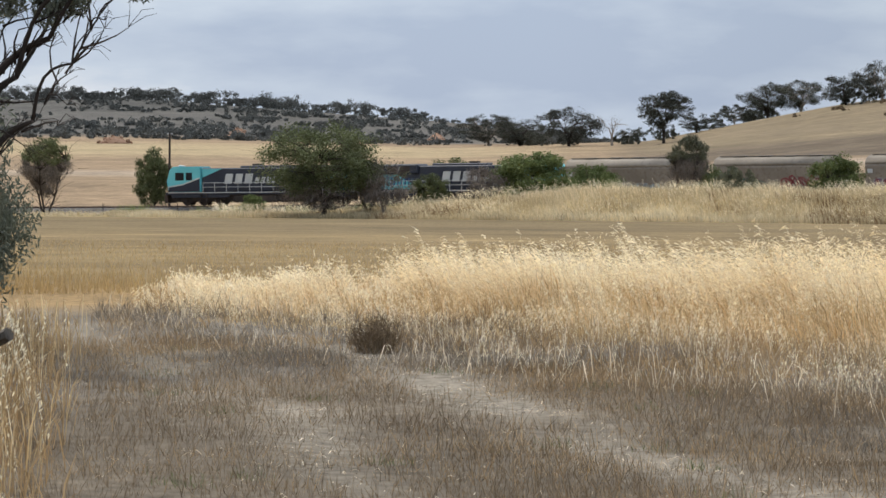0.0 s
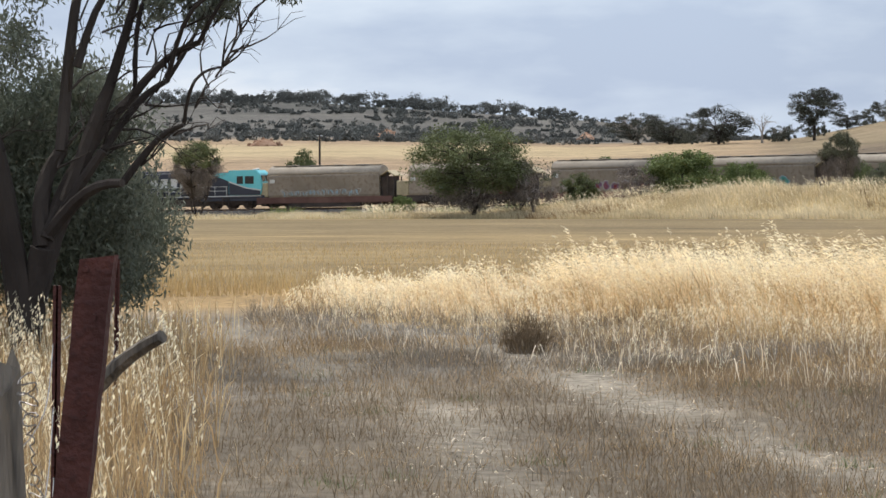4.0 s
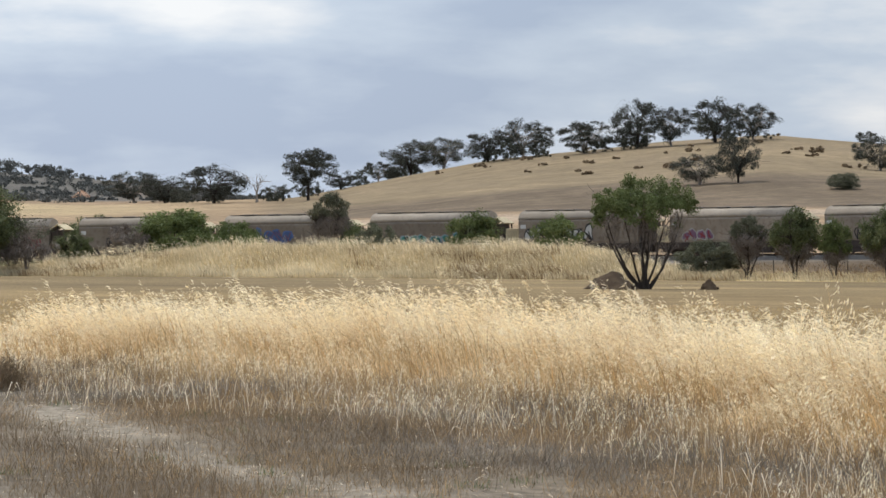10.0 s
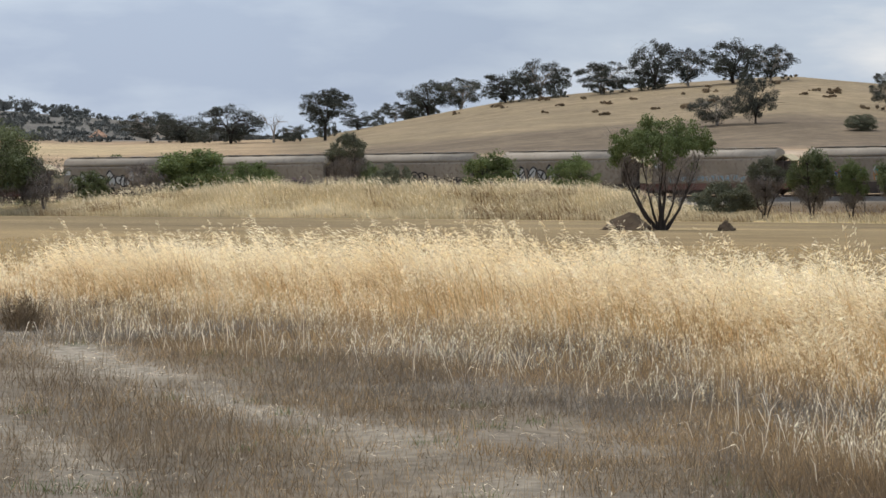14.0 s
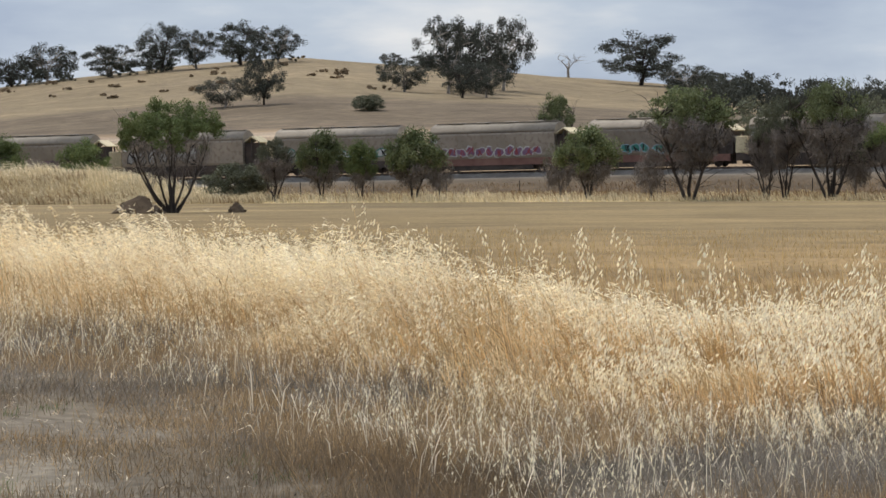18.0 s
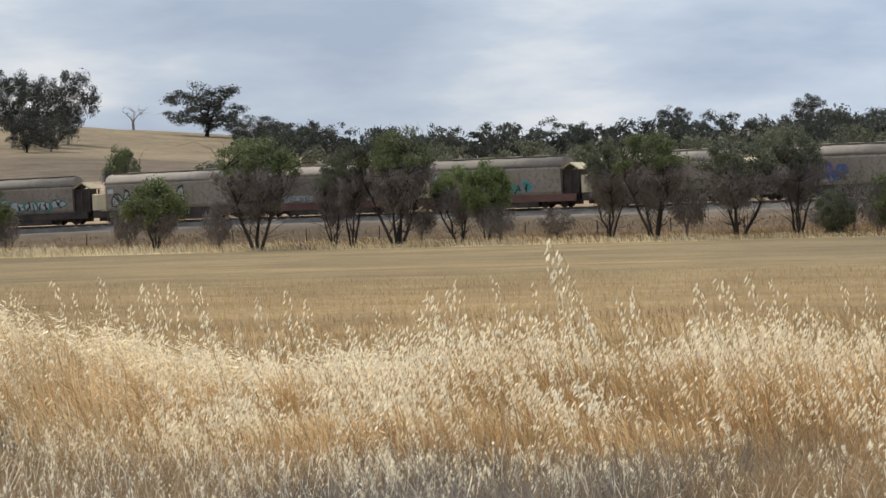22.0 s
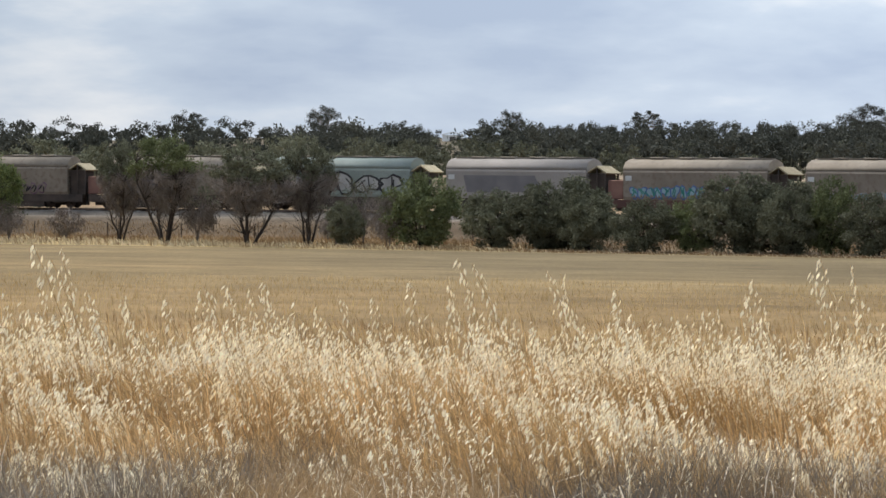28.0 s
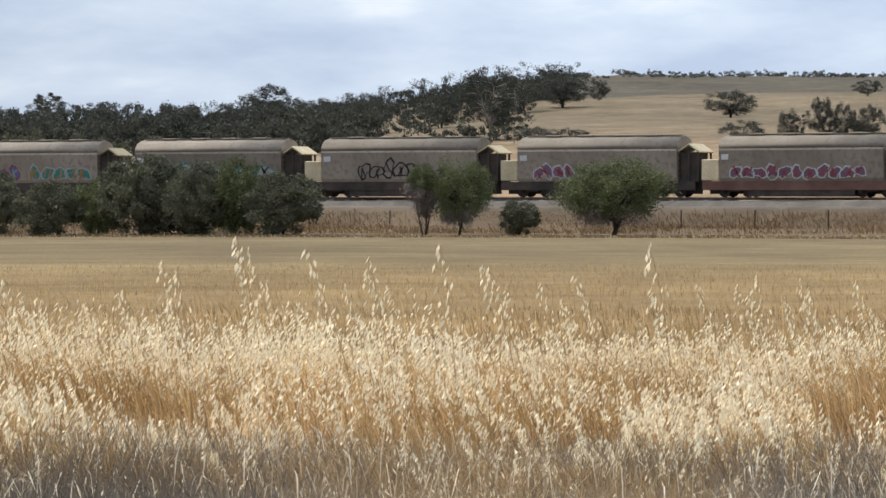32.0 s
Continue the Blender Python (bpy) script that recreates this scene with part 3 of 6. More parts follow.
def seed_heads(x, y, z, size, count, drop, az_lean, swept=0.0):
    """Hanging spikelets scattered along the top of each stem."""
    n = len(x) * count
    t = np.tile(np.linspace(0, 1, count), len(x))
    X, Y, Z, S = (np.repeat(q, count) for q in (x, y, z, size))
    L = np.repeat(az_lean, count)
    calm = 1 - 0.55 * min(swept, 1)
    off = rs.normal(0, 0.22, (n, 2)) * S[:, None] * (0.12 + 0.22 * t[:, None]) * calm
    px = X + off[:, 0] - np.sin(L) * t * S * 0.45
    py = Y + off[:, 1] - np.cos(L) * t * S * 0.45
    pz = Z - t * S * (1 - 0.3 * min(swept, 1)) + rs.normal(0, 0.1, n) * S * calm
    ang = rs.uniform(0, math.pi, n)
    big = np.repeat(np.broadcast_to(drop, len(x)), count)
    le, wd = rs.uniform(0.022, 0.046, n) * big, rs.uniform(0.0036, 0.0072, n) * big
    dx, dy, dz = rs.normal(0, 0.25, n) * calm + (0.3 + swept) * np.sin(L), rs.normal(0, 0.25, n) * calm + (0.3 + swept) * np.cos(L), -rs.uniform(0.5, 1, n) + 1.1 * swept * rs.uniform(0.2, 1.4, n)
    ln_ = np.sqrt(dx * dx + dy * dy + dz * dz)
    dx, dy, dz = dx / ln_ * le, dy / ln_ * le, dz / ln_ * le
    wx, wy = np.cos(ang) * wd, np.sin(ang) * wd
    v = np.empty((n, 4, 3))
    v[:, 0] = np.stack([px, py, pz], 1)
    v[:, 1] = np.stack([px + dx * 0.45 + wx, py + dy * 0.45 + wy, pz + dz * 0.45], 1)
    v[:, 2] = np.stack([px + dx, py + dy, pz + dz], 1)
    v[:, 3] = np.stack([px + dx * 0.45 - wx, py + dy * 0.45 - wy, pz + dz * 0.45], 1)
    return v.reshape(-1, 3)


def polar_spots(n, az0, az1, inner, outer, power=1.0):
    az = rs.uniform(az0, az1, n)
    r0, r1 = inner(az), outer(az)
    d = r0 + (r1 - r0) * rs.uniform(0, 1, n) ** power
    return d * np.sin(az), d * np.cos(az), az, d


def stuff(name, verts, material, label, category="grass"):
    tagged(new(name, tri_mesh(name, verts, 0, material, 4)), label, category, kind="stuff")


WIND = -1.25


def oat_height(az, d):
    u = az * F
    h = np.interp(u, (-820, -760, -600, 60, 1200, 1700, 5000), (0.10, 0.28, 0.42, 0.84, 0.82, 0.74, 0.70))
    patch = 1 + 0.28 * hash_noise(d * np.sin(az) * 1.1, d * np.cos(az) * 1.1) + 0.10 * hash_noise(d * np.sin(az) * 3.1, d * np.cos(az) * 3.1)
    rise = smooth01((d - near_edge(az) + 1.0 + 1.5 * hash_noise(d * np.sin(az) * 0.8 + 4, d * np.cos(az) * 0.8)) / 5.0)
    off = d - near_edge(az)
    back = np.interp(off, (1.5, 7.5), (1.0, 0.60))
    east_ = np.interp(u, (1050, 1500), (0.0, 1.0))
    return h * patch * (0.26 + 0.74 * rise) * (1 + (back - 1) * east_)


def strips(x, y, h, w, lean, az_lean, z=None, sag=0.35):
    """Blades of two bent pieces each: rows of six corners."""
    n = len(x)
    z = ground_z(x, y) - 0.02 if z is None else z
    face = rs.uniform(0, math.pi, n)
    wx, wy = np.cos(face) * w / 2, np.sin(face) * w / 2
    v = np.empty((n, 6, 3))
    for k, (t, up_, wd) in enumerate(((0, 0, 0.8), (0.55, 0.62, 1.0), (1, 1 - sag * lean, 0.18))):
        cx, cy = x + np.sin(az_lean) * lean * h * t ** 1.6, y + np.cos(az_lean) * lean * h * t ** 1.6
        cz = z + h * up_ * np.sqrt(np.clip(1 - lean * lean * 0.6, 0.2, 1))
        v[:, 2 * k] = np.stack([cx - wx * wd, cy - wy * wd, cz], 1)
        v[:, 2 * k + 1] = np.stack([cx + wx * wd, cy + wy * wd, cz], 1)
    return v


def strip_stuff(name, v, material, label, category="grass"):
    n = len(v)
    o = np.arange(n)[:, None] * 6
    q = np.concatenate([o + np.array((0, 1, 3, 2)), o + np.array((2, 3, 5, 4))], 1).reshape(-1, 4)
    me = bpy.data.meshes.new(name)
    me.vertices.add(n * 6)
    me.vertices.foreach_set("co", v.astype(np.float32).ravel())
    me.loops.add(q.size)
    me.loops.foreach_set("vertex_index", q.astype(np.int32).ravel())
    me.polygons.add(len(q))
    me.polygons.foreach_set("loop_start", np.arange(0, q.size, 4, dtype=np.int32))
    me.materials.append(material)
    me.update()
    me.validate()
    tagged(new(name, me), label, category, kind="stuff")


def clump_noise(x, y, s, o):
    return hash_noise(x * s + o, y * s - o) * 0.6 + hash_noise(x * s * 2.3 - o, y * s * 2.3 + o) * 0.4


def build_grass():
    depth = lambda az: near_edge(az) + np.interp(az * F, (-820, 1300, 2000, 5000), (6.0, 7.5, 8.0, 8.0))

    def pick(n, a0, a1, inner, outer, power=1.0, cut=None):
        x, y, az, d = polar_spots(n, a0, a1, inner, outer, power)
        if cut is None:
            return x, y, az, d
        k = cut(x, y, az, d) > rs.uniform(0, 1, n)
        return x[k], y[k], az[k], d[k]

    tuft = lambda x, y, az, d: 0.45 + 0.75 * clump_noise(x, y, 1.1, 3) + 0.25
    # leaves and stems of the oats
    x, y, az, d = pick(180000, -0.150, 0.98, lambda a: near_edge(a) - 2.6, depth, 1.0, lambda x, y, az, d: tuft(x, y, az, d) * (0.03 + 0.97 * smooth01((d - near_edge(az) + 1.2 + 1.8 * clump_noise(x, y, 0.55, 11)) / 1.6)))
    n = len(x)
    h = oat_height(az, d) * rs.uniform(0.5, 1.0, n)
    sv = strips(x, y, h, rs.uniform(0.004, 0.010, n), np.clip(rs.uniform(0.1, 0.75, n) * np.interp(az * F, (800, 2200), (1.25, 1.0)), 0, 0.9), WIND + rs.normal(0, 0.8, n))
    west = rs.uniform(0, 1, n) < np.interp(az * F, (-800, 900, 1900, 2600, 5000), (0.85, 0.75, 0.2, 0.12, 0.1))
    strip_stuff("oat_grass", sv[~west], M_OAT, "tall ripe wild oats, straw-gold stems leaning in the wind")
    strip_stuff("bleached_oat_grass", sv[west], M_OATP, "tall bleached wild oats, pale stems leaning in the wind")
    x, y, az, d = pick(105000, -0.145, 0.98, lambda a: near_edge(a) - 5.0, lambda a: near_edge(a) + 5.0, 1.0, lambda x, y, az, d: (0.5 + 0.7 * clump_noise(x, y, 0.7, 9)) * np.interp(az * F, (-800, 900, 1700), (0.45, 0.6, 1.0)) * smooth01((d - near_edge(az) + np.interp(az * F, (900, 1500), (5.2, 1.6))) / 0.9))
    n = len(x)
    h = oat_height(az, d) * rs.uniform(0.25, 0.85, n) + 0.05
    strip_stuff("russet_grass", strips(x, y, h, rs.uniform(0.004, 0.010, n), rs.uniform(0.2, 0.9, n), WIND + rs.normal(0, 1.3, n)), M_RUST,
                "russet dry grass leaves among the oats")
    # seed heads on their stems
    x, y, az, d = pick(26000, -0.148, 0.98, lambda a: near_edge(a) - 1.0, depth, 0.9, lambda x, y, az, d: (0.40 + 0.8 * clump_noise(x, y, 0.8, 1) + 1.0 * clump_noise(x, y, 2.6, 5)) * (0.35 + 0.65 * smooth01((d - near_edge(az)) / 2.5)))
    n = len(x)
    h = oat_height(az, d) * rs.uniform(0.5, 1.15, n) + 0.05
    tall = (rs.uniform(0, 1, n) > 0.955) & (az * F > 1600)
    h = np.where(tall, h * rs.uniform(1.05, 1.40, n), h)
    le, la = np.clip(rs.uniform(0.15, 0.62, n) * np.interp(az * F, (0, 1500, 2600), (1.3, 1.0, 0.6)), 0, 0.85), WIND + rs.normal(0, 0.4, n)
    z = ground_z(x, y) - 0.02
    stuff("oat_stems", blades(x, y, h, np.full(n, 0.004), le, la, z), M_OAT, "thin straw stems of wild oats")
    tx, ty = x + np.sin(la) * le * h, y + np.cos(la) * le * h
    tz = z + h * np.sqrt(1 - le * le)
    stuff("oat_seed_heads", seed_heads(tx, ty, tz, rs.uniform(0.18, 0.34, n) * np.interp(az * F, (600, 1700), (1.3, 1.0)) * np.clip(h / 0.5, 0.5, 1.1), 17, np.interp(az * F, (600, 1700), (1.15, 1.28)), la), M_HEAD, "pale shining oat seed heads nodding in the wind")
    # dense wind-swept plumes on the crest
    x, y, az, d = pick(20000, -0.135, 0.34, lambda a: near_edge(a) - 0.6, depth, 0.6, lambda x, y, az, d: (0.05 + 0.9 * clump_noise(x, y, 0.9, 1) + 0.5 * smooth01((d - near_edge(az)) / 4)) * np.interp(az * F, (1300, 1900), (1, 0.15)))
    n = len(x)
    h = oat_height(az, d) * rs.uniform(0.75, 1.18, n)
    le, la = rs.uniform(0.35, 0.85, n), WIND + rs.normal(0, 0.3, n)
    z = ground_z(x, y) - 0.02
    tx, ty = x + np.sin(la) * le * h, y + np.cos(la) * le * h
    crest = (d - near_edge(az) + rs.normal(0, 1.2, n)) > 3.4
    tz = z + h * np.sqrt(1 - le * le)
    for nm, s, big, m_, lab in (("oat_plumes", ~crest, 1.0, M_PLUME, "dense pale oat plumes swept over by the wind"), ("white_plumes", crest, 1.4, M_HEAD, "whitish oat plumes along the crest, swept over by the wind")):
        k = s.sum()
        stuff(nm, np.vstack([blades(x[s], y[s], h[s], np.full(k, 0.004), le[s], la[s], z[s]), seed_heads(tx[s], ty[s], tz[s], rs.uniform(0.18, 0.32, k) * big, 15, 1.38 * big, la[s], 0.95)]), m_, lab)
    # single plumes standing over the crest
    x, y, az, d = pick(1400, -0.10, 0.29, lambda a: near_edge(a) + 2.5, depth, 0.8, lambda x, y, az, d: (0.35 + 1.1 * clump_noise(x, y, 1.3, 2)) * np.interp(az * F, (1000, 1500), (1, 0.25)))
    n = len(x)
    h = oat_height(az, d) * rs.uniform(1.05, 1.38, n)
    le, la = rs.uniform(0.3, 0.7, n), WIND + rs.normal(0, 0.25, n)
    z = ground_z(x, y) - 0.02
    stuff("crest_plumes", np.vstack([blades(x, y, h, np.full(n, 0.005), le, la, z), seed_heads(x + np.sin(la) * le * h, y + np.cos(la) * le * h, z + h * np.sqrt(1 - le * le), rs.uniform(0.26, 0.42, n), 22, 1.9, la, 0.8)]), M_HEAD,
          "bright oat plumes standing over the crest")
    # broad dry leaves curling at the foot of the oats
    x, y, az, d = pick(16000, -0.10, 0.98, lambda a: near_edge(a) - 0.3, lambda a: near_edge(a) + 5.0, 1.0, lambda x, y, az, d: 0.4 + 0.8 * clump_noise(x, y, 1.4, 7))
    n = len(x)
    strip_stuff("dry_leaves", strips(x, y, rs.uniform(0.10, 0.34, n), rs.uniform(0.004, 0.010, n), rs.uniform(0.5, 1.1, n), rs.uniform(0, 6.28, n), sag=0.75), M_HUSK, "broad pale dry leaves curling among the oats")
    # scattered oats out over the stubble
    x, y, az, d = pick(1800, 0.2, 0.98, lambda a: near_edge(a) + 7, lambda a: near_edge(a) + 20, 1.8)
    n = len(x)
    strip_stuff("stray_oats", strips(x, y, rs.uniform(0.25, 0.55, n), np.full(n, 0.008), rs.uniform(0.05, 0.4, n), WIND + rs.normal(0, 0.5, n)), M_OAT, "stray oat stalks standing in the stubble")
    # low withered grass between the track and the oats
    band = lambda x, y, az, d: (1.15 - wheel_ruts(x, y) * 1.2) * (1 - 0.75 * sandy_corner(x, y)) * (0.72 + 0.6 * clump_noise(x, y, 0.9, 5) + 0.45 * clump_noise(x, y, 3.3, 1))
    x, y, az, d = pick(300000, -0.16, 0.98, lambda a: np.maximum(near_edge(a) - 10, 11.5), lambda a: near_edge(a) + 1.0, 0.9, band)
    n = len(x)
    shade = 1.7 * clump_noise(x, y, 0.42, 2) + 0.5 * clump_noise(x, y, 1.4, 7) + rs.normal(0, 0.22, n) + np.interp(az * F, (1000, 1600), (0, 0.45))
    h = (0.05 + 0.26 * rs.uniform(0, 1, n) ** 1.7) * (1 + 0.5 * clump_noise(x, y, 0.7, 8)) * np.interp(d - near_edge(az), (-10, -6, -1), (0.55, 0.8, 1.15))
    w, le, la = rs.uniform(0.0028, 0.0065, n), 0.98 * rs.uniform(0.1, 1.0, n) ** 0.6, rs.uniform(0, 6.28, n)
    for nm, sel, m_, lab in (("grey_grass", shade > 0.2, M_GREY, "low grey withered grass"), ("dead_grass", (shade <= 0.2) & (shade > -0.12), M_DEAD, "low brown dead grass"), ("tan_grass", shade <= -0.12, M_TAN, "low tan dry grass")):
        stuff(nm, blades(x[sel], y[sel], h[sel], w[sel], le[sel], la[sel]), m_, lab)
    # pale dry stalks lying among it
    x, y, az, d = pick(24000, -0.16, 0.98, lambda a: np.maximum(near_edge(a) - 8, 12.5), lambda a: near_edge(a) + 1.0, 0.8, lambda x, y, az, d: (1 - wheel_ruts(x, y)) * (0.5 + 0.6 * clump_noise(x, y, 1.3, 4)) * np.interp(az * F, (1300, 2200), (1, 0.6)))
    n = len(x)
    strip_stuff("pale_stalks", strips(x, y, 0.07 + 0.38 * rs.uniform(0, 1, n) ** 2.6, rs.uniform(0.003, 0.008, n), rs.uniform(0.15, 0.9, n), rs.uniform(0, 6.28, n), sag=0.7), M_HUSK, "bleached stalks lying in the withered grass")
    # low broken heads glinting in the withered grass
    x, y, az, d = pick(15000, -0.10, 0.98, lambda a: np.maximum(near_edge(a) - 7, 13), lambda a: near_edge(a) + 0.5, 0.7, lambda x, y, az, d: (0.35 + 0.9 * clump_noise(x, y, 0.8, 14)) * (1 - wheel_ruts(x, y)) * np.interp(az * F, (-500, 200, 700, 1300, 2200, 2800), (0.3, 0.8, 1.0, 0.5, 0.25, 0.15)))
    n = len(x)
    h, le, la = rs.uniform(0.14, 0.40, n), rs.uniform(0.1, 0.7, n), rs.uniform(0, 6.28, n)
    z = ground_z(x, y) - 0.02
    stuff("low_oat_heads", np.vstack([blades(x, y, h, np.full(n, 0.004), le, la, z), seed_heads(x + np.sin(la) * le * h, y + np.cos(la) * le * h, z + h * np.sqrt(1 - le * le), rs.uniform(0.06, 0.15, n), 4, 0.85, la)]), M_HEAD, "low broken oat heads glinting in the withered grass")
    # short dead grass of the farm track's verge
    x, y, az, d = pick(300000, -0.34, 0.30, lambda a: 0 * a + 8.5, lambda a: np.minimum(near_edge(a) - 5, 40), 0.75, lambda x, y, az, d: (1.1 - wheel_ruts(x, y) * 1.15) * (1 - 0.85 * sandy_corner(x, y)) * (0.75 + 1.0 * clump_noise(x, y, 0.8, 6) + 0.5 * clump_noise(x, y, 3.1, 2)))
    n = len(x)
    h = (0.03 + 0.13 * rs.uniform(0, 1, n) ** 1.5) * (1 + 0.5 * clump_noise(x, y, 0.6, 1))
    shade = clump_noise(x, y, 0.4, 12) + rs.normal(0, 0.4, n) - 0.45 * smooth01((-2.0 - 0.27 * (y - 18) - x) / 1.2) - 0.75 * (rs.uniform(0, 1, n) < 0.22)
    w, le, la = rs.uniform(0.0025, 0.006, n), rs.uniform(0.1, 0.95, n), rs.uniform(0, 6.28, n)
    for nm, sel, m_, lab in (("verge_turf", shade > -0.1, M_DEAD, "short brown dead turf beside the wheel ruts"), ("grey_turf", (shade <= -0.1) & (shade > -0.6), M_TURF, "short brown withered turf"), ("straw_turf", (shade <= -0.6) & (shade > -0.85), M_TAN, "short tan turf"), ("russet_turf", shade <= -0.85, M_RUST, "short russet turf")):
        stuff(nm, blades(x[sel], y[sel], h[sel], w[sel], le[sel], la[sel]), m_, lab)
    # russet grass and oats by the old fence
    x, y, az, d = pick(70000, -0.40, -0.115, lambda a: 0 * a + 8.5, lambda a: 0 * a + 36, 1.0, lambda x, y, az, d: smooth01((-1.9 - 0.16 * (y - 12) - x) / 0.9) * (0.6 + 0.6 * clump_noise(x, y, 1.2, 6)))
    n = len(x)
    h = rs.uniform(0.12, 0.5, n)
    pale_ = rs.uniform(0, 1, n) > 0.72
    le, la = rs.uniform(0.05, 0.6, n), rs.uniform(0, 6.28, n)
    for nm, sel, m_, lab in (("fence_line_grass", ~pale_, M_RUST, "russet grass along the old fence"), ("fence_line_straw", pale_, M_OATP, "straw grass along the old fence")):
        strip_stuff(nm, strips(x[sel], y[sel], h[sel], rs.uniform(0.004, 0.010, sel.sum()), le[sel], la[sel]), m_, lab)
    x, y, az, d = pick(2600, -0.40, -0.15, lambda a: 0 * a + 8.6, lambda a: 0 * a + 30, 1.3, lambda x, y, az, d: smooth01((-1.9 - 0.16 * (y - 12) - x) / 0.9))
    n = len(x)
    h = rs.uniform(0.3, 0.75, n)
    le, la = rs.uniform(0.1, 0.4, n), WIND + rs.normal(0, 0.7, n)
    z = ground_z(x, y)
    stuff("fence_line_oats", np.vstack([blades(x, y, h, np.full(n, 0.004), le, la, z), seed_heads(x + np.sin(la) * le * h, y + np.cos(la) * le * h, z + h * np.sqrt(1 - le * le), np.full(n, 0.2), 9, 1, la)]),
          M_HEAD, "pale oat heads along the old fence")
    # clods and bits of straw in the ruts
    x, y, az, d = pick(46000, -0.2, 0.34, lambda a: 0 * a + 12, lambda a: 0 * a + 40, 0.8, lambda x, y, az, d: np.maximum(wheel_ruts(x, y), sandy_corner(x, y)) * 0.7 + 0.10)
    n = len(x)
    stuff("clods", blades(x, y, rs.uniform(0.006, 0.024, n), rs.uniform(0.008, 0.034, n), rs.uniform(0.1, 0.6, n), rs.uniform(0, 6.28, n)), M_DEAD, "small clods and straw bits in the wheel ruts", "soil")
    # green reeds on the railway verge
    cu = np.repeat(rs.uniform(-900, -250, 26), 60)
    az = (cu + rs.normal(0, 9, len(cu))) / F
    d = track_d(az) - 9.5 + rs.normal(0, 0.8, len(cu))
    stuff("green_reeds", blades(d * np.sin(az), d * np.cos(az), rs.uniform(0.4, 1.15, len(cu)), rs.uniform(0.02, 0.05, len(cu)), rs.uniform(0.05, 0.45, len(cu)), rs.uniform(0, 6.28, len(cu))), M_REED,
          "bright green reeds on the railway verge")
    # bits of straw lying on the bare soil
    x, y, az, d = pick(42000, -0.2, 0.98, lambda a: 0 * a + 12, lambda a: np.minimum(near_edge(a) - 1, 36), 0.8, lambda x, y, az, d: 0.35 + 0.5 * wheel_ruts(x, y) + 0.6 * clump_noise(x, y, 2.2, 13))
    n = len(x)
    sv = strips(x, y, rs.uniform(0.02, 0.07, n), rs.uniform(0.003, 0.006, n), rs.uniform(1.0, 1.5, n), rs.uniform(0, 6.28, n), z=ground_z(x, y) + 0.004, sag=0.65)
    pale_ = rs.uniform(0, 1, n) < 0.45
    strip_stuff("straw_litter", sv[pale_], M_HUSK, "bits of pale straw lying on the bare soil", "straw")
    strip_stuff("dark_litter", sv[~pale_], M_EARTH, "dark bits of bark and old stems on the soil", "litter")
    # green weeds
    cx, cy, _, _ = polar_spots(70, -0.15, 0.3, lambda a: 0 * a + 15, lambda a: 0 * a + 32)
    cx, cy = (np.repeat(q, 45) + rs.normal(0, 0.09, 70 * 45) for q in (cx, cy))
    stuff("green_weeds", blades(cx, cy, rs.uniform(0.03, 0.10, len(cx)), rs.uniform(0.003, 0.007, len(cx)), rs.uniform(0.1, 0.7, len(cx)), rs.uniform(0, 6.28, len(cx))), M_GREEN,
          "small green weeds beside the wheel ruts")
    # short straw behind the oats
    x, y, az, d = pick(46000, 0.1, 0.98, lambda a: near_edge(a) + 6.5, lambda a: near_edge(a) + 24, 1.6, lambda x, y, az, d: smooth01((az * F - 800) / 900) * (0.6 + 0.6 * clump_noise(x, y, 0.5, 3)))
    n = len(x)
    h = rs.uniform(0.10, 0.34, n) * np.interp(d - near_edge(az), (6, 12, 24), (1.25, 0.9, 0.5))
    some = rs.uniform(0, 1, n) < 0.5
    sv = strips(x, y, h, rs.uniform(0.007, 0.014, n), rs.uniform(0.1, 0.8, n), WIND + rs.normal(0, 1.0, n))
    strip_stuff("short_straw", sv[some], M_RUST, "short russet straw behind the oats")
    strip_stuff("short_straw", sv[~some], M_TAN, "short tan straw behind the oats")
    # thin stubble at the near edge of the paddock
    x, y, az, d = pick(100000, -0.30, 0.98, lambda a: near_edge(a) + 5, lambda a: near_edge(a) + 60, 1.7)
    n = len(x)
    stuff("stubble", blades(x, y, rs.uniform(0.05, 0.24, n) * np.interp(d - near_edge(az), (5, 20), (1.2, 0.6)), rs.uniform(0.008, 0.018, n), rs.uniform(0.05, 0.5, n), rs.uniform(0, 6.28, n)), M_STUB,
          "cut straw stubble in the paddock")
    # grass of the mound and of the railway verge
    n = 150000
    az = np.where(rs.uniform(0, 1, n) < 0.6, rs.uniform(-0.16, 0.15, n), rs.uniform(-0.36, 0.98, n))
    D = track_d(az)
    u = az * F
    d = D - 36.5 + rs.uniform(0, 1, n) * np.interp(u, (-2000, -600, 700, 1100, 1500, 2500, 3500), (17, 17, 20, 18, 15, 11, 5))
    x, y = d * np.sin(az), d * np.cos(az)
    h = np.interp(u, (-700, -300, 0, 600, 900, 1500, 2500, 3100), (0.7, 0.8, 1.0, 1.0, 0.8, 0.7, 0.5, 0.22)) * rs.uniform(0.35, 1.0, n) * (1 + 0.45 * clump_noise(x, y, 0.45, 0))
    sv = strips(x, y, h, rs.uniform(0.018, 0.05, n), rs.uniform(0.1, 0.8, n), WIND + rs.normal(0, 0.7, n))
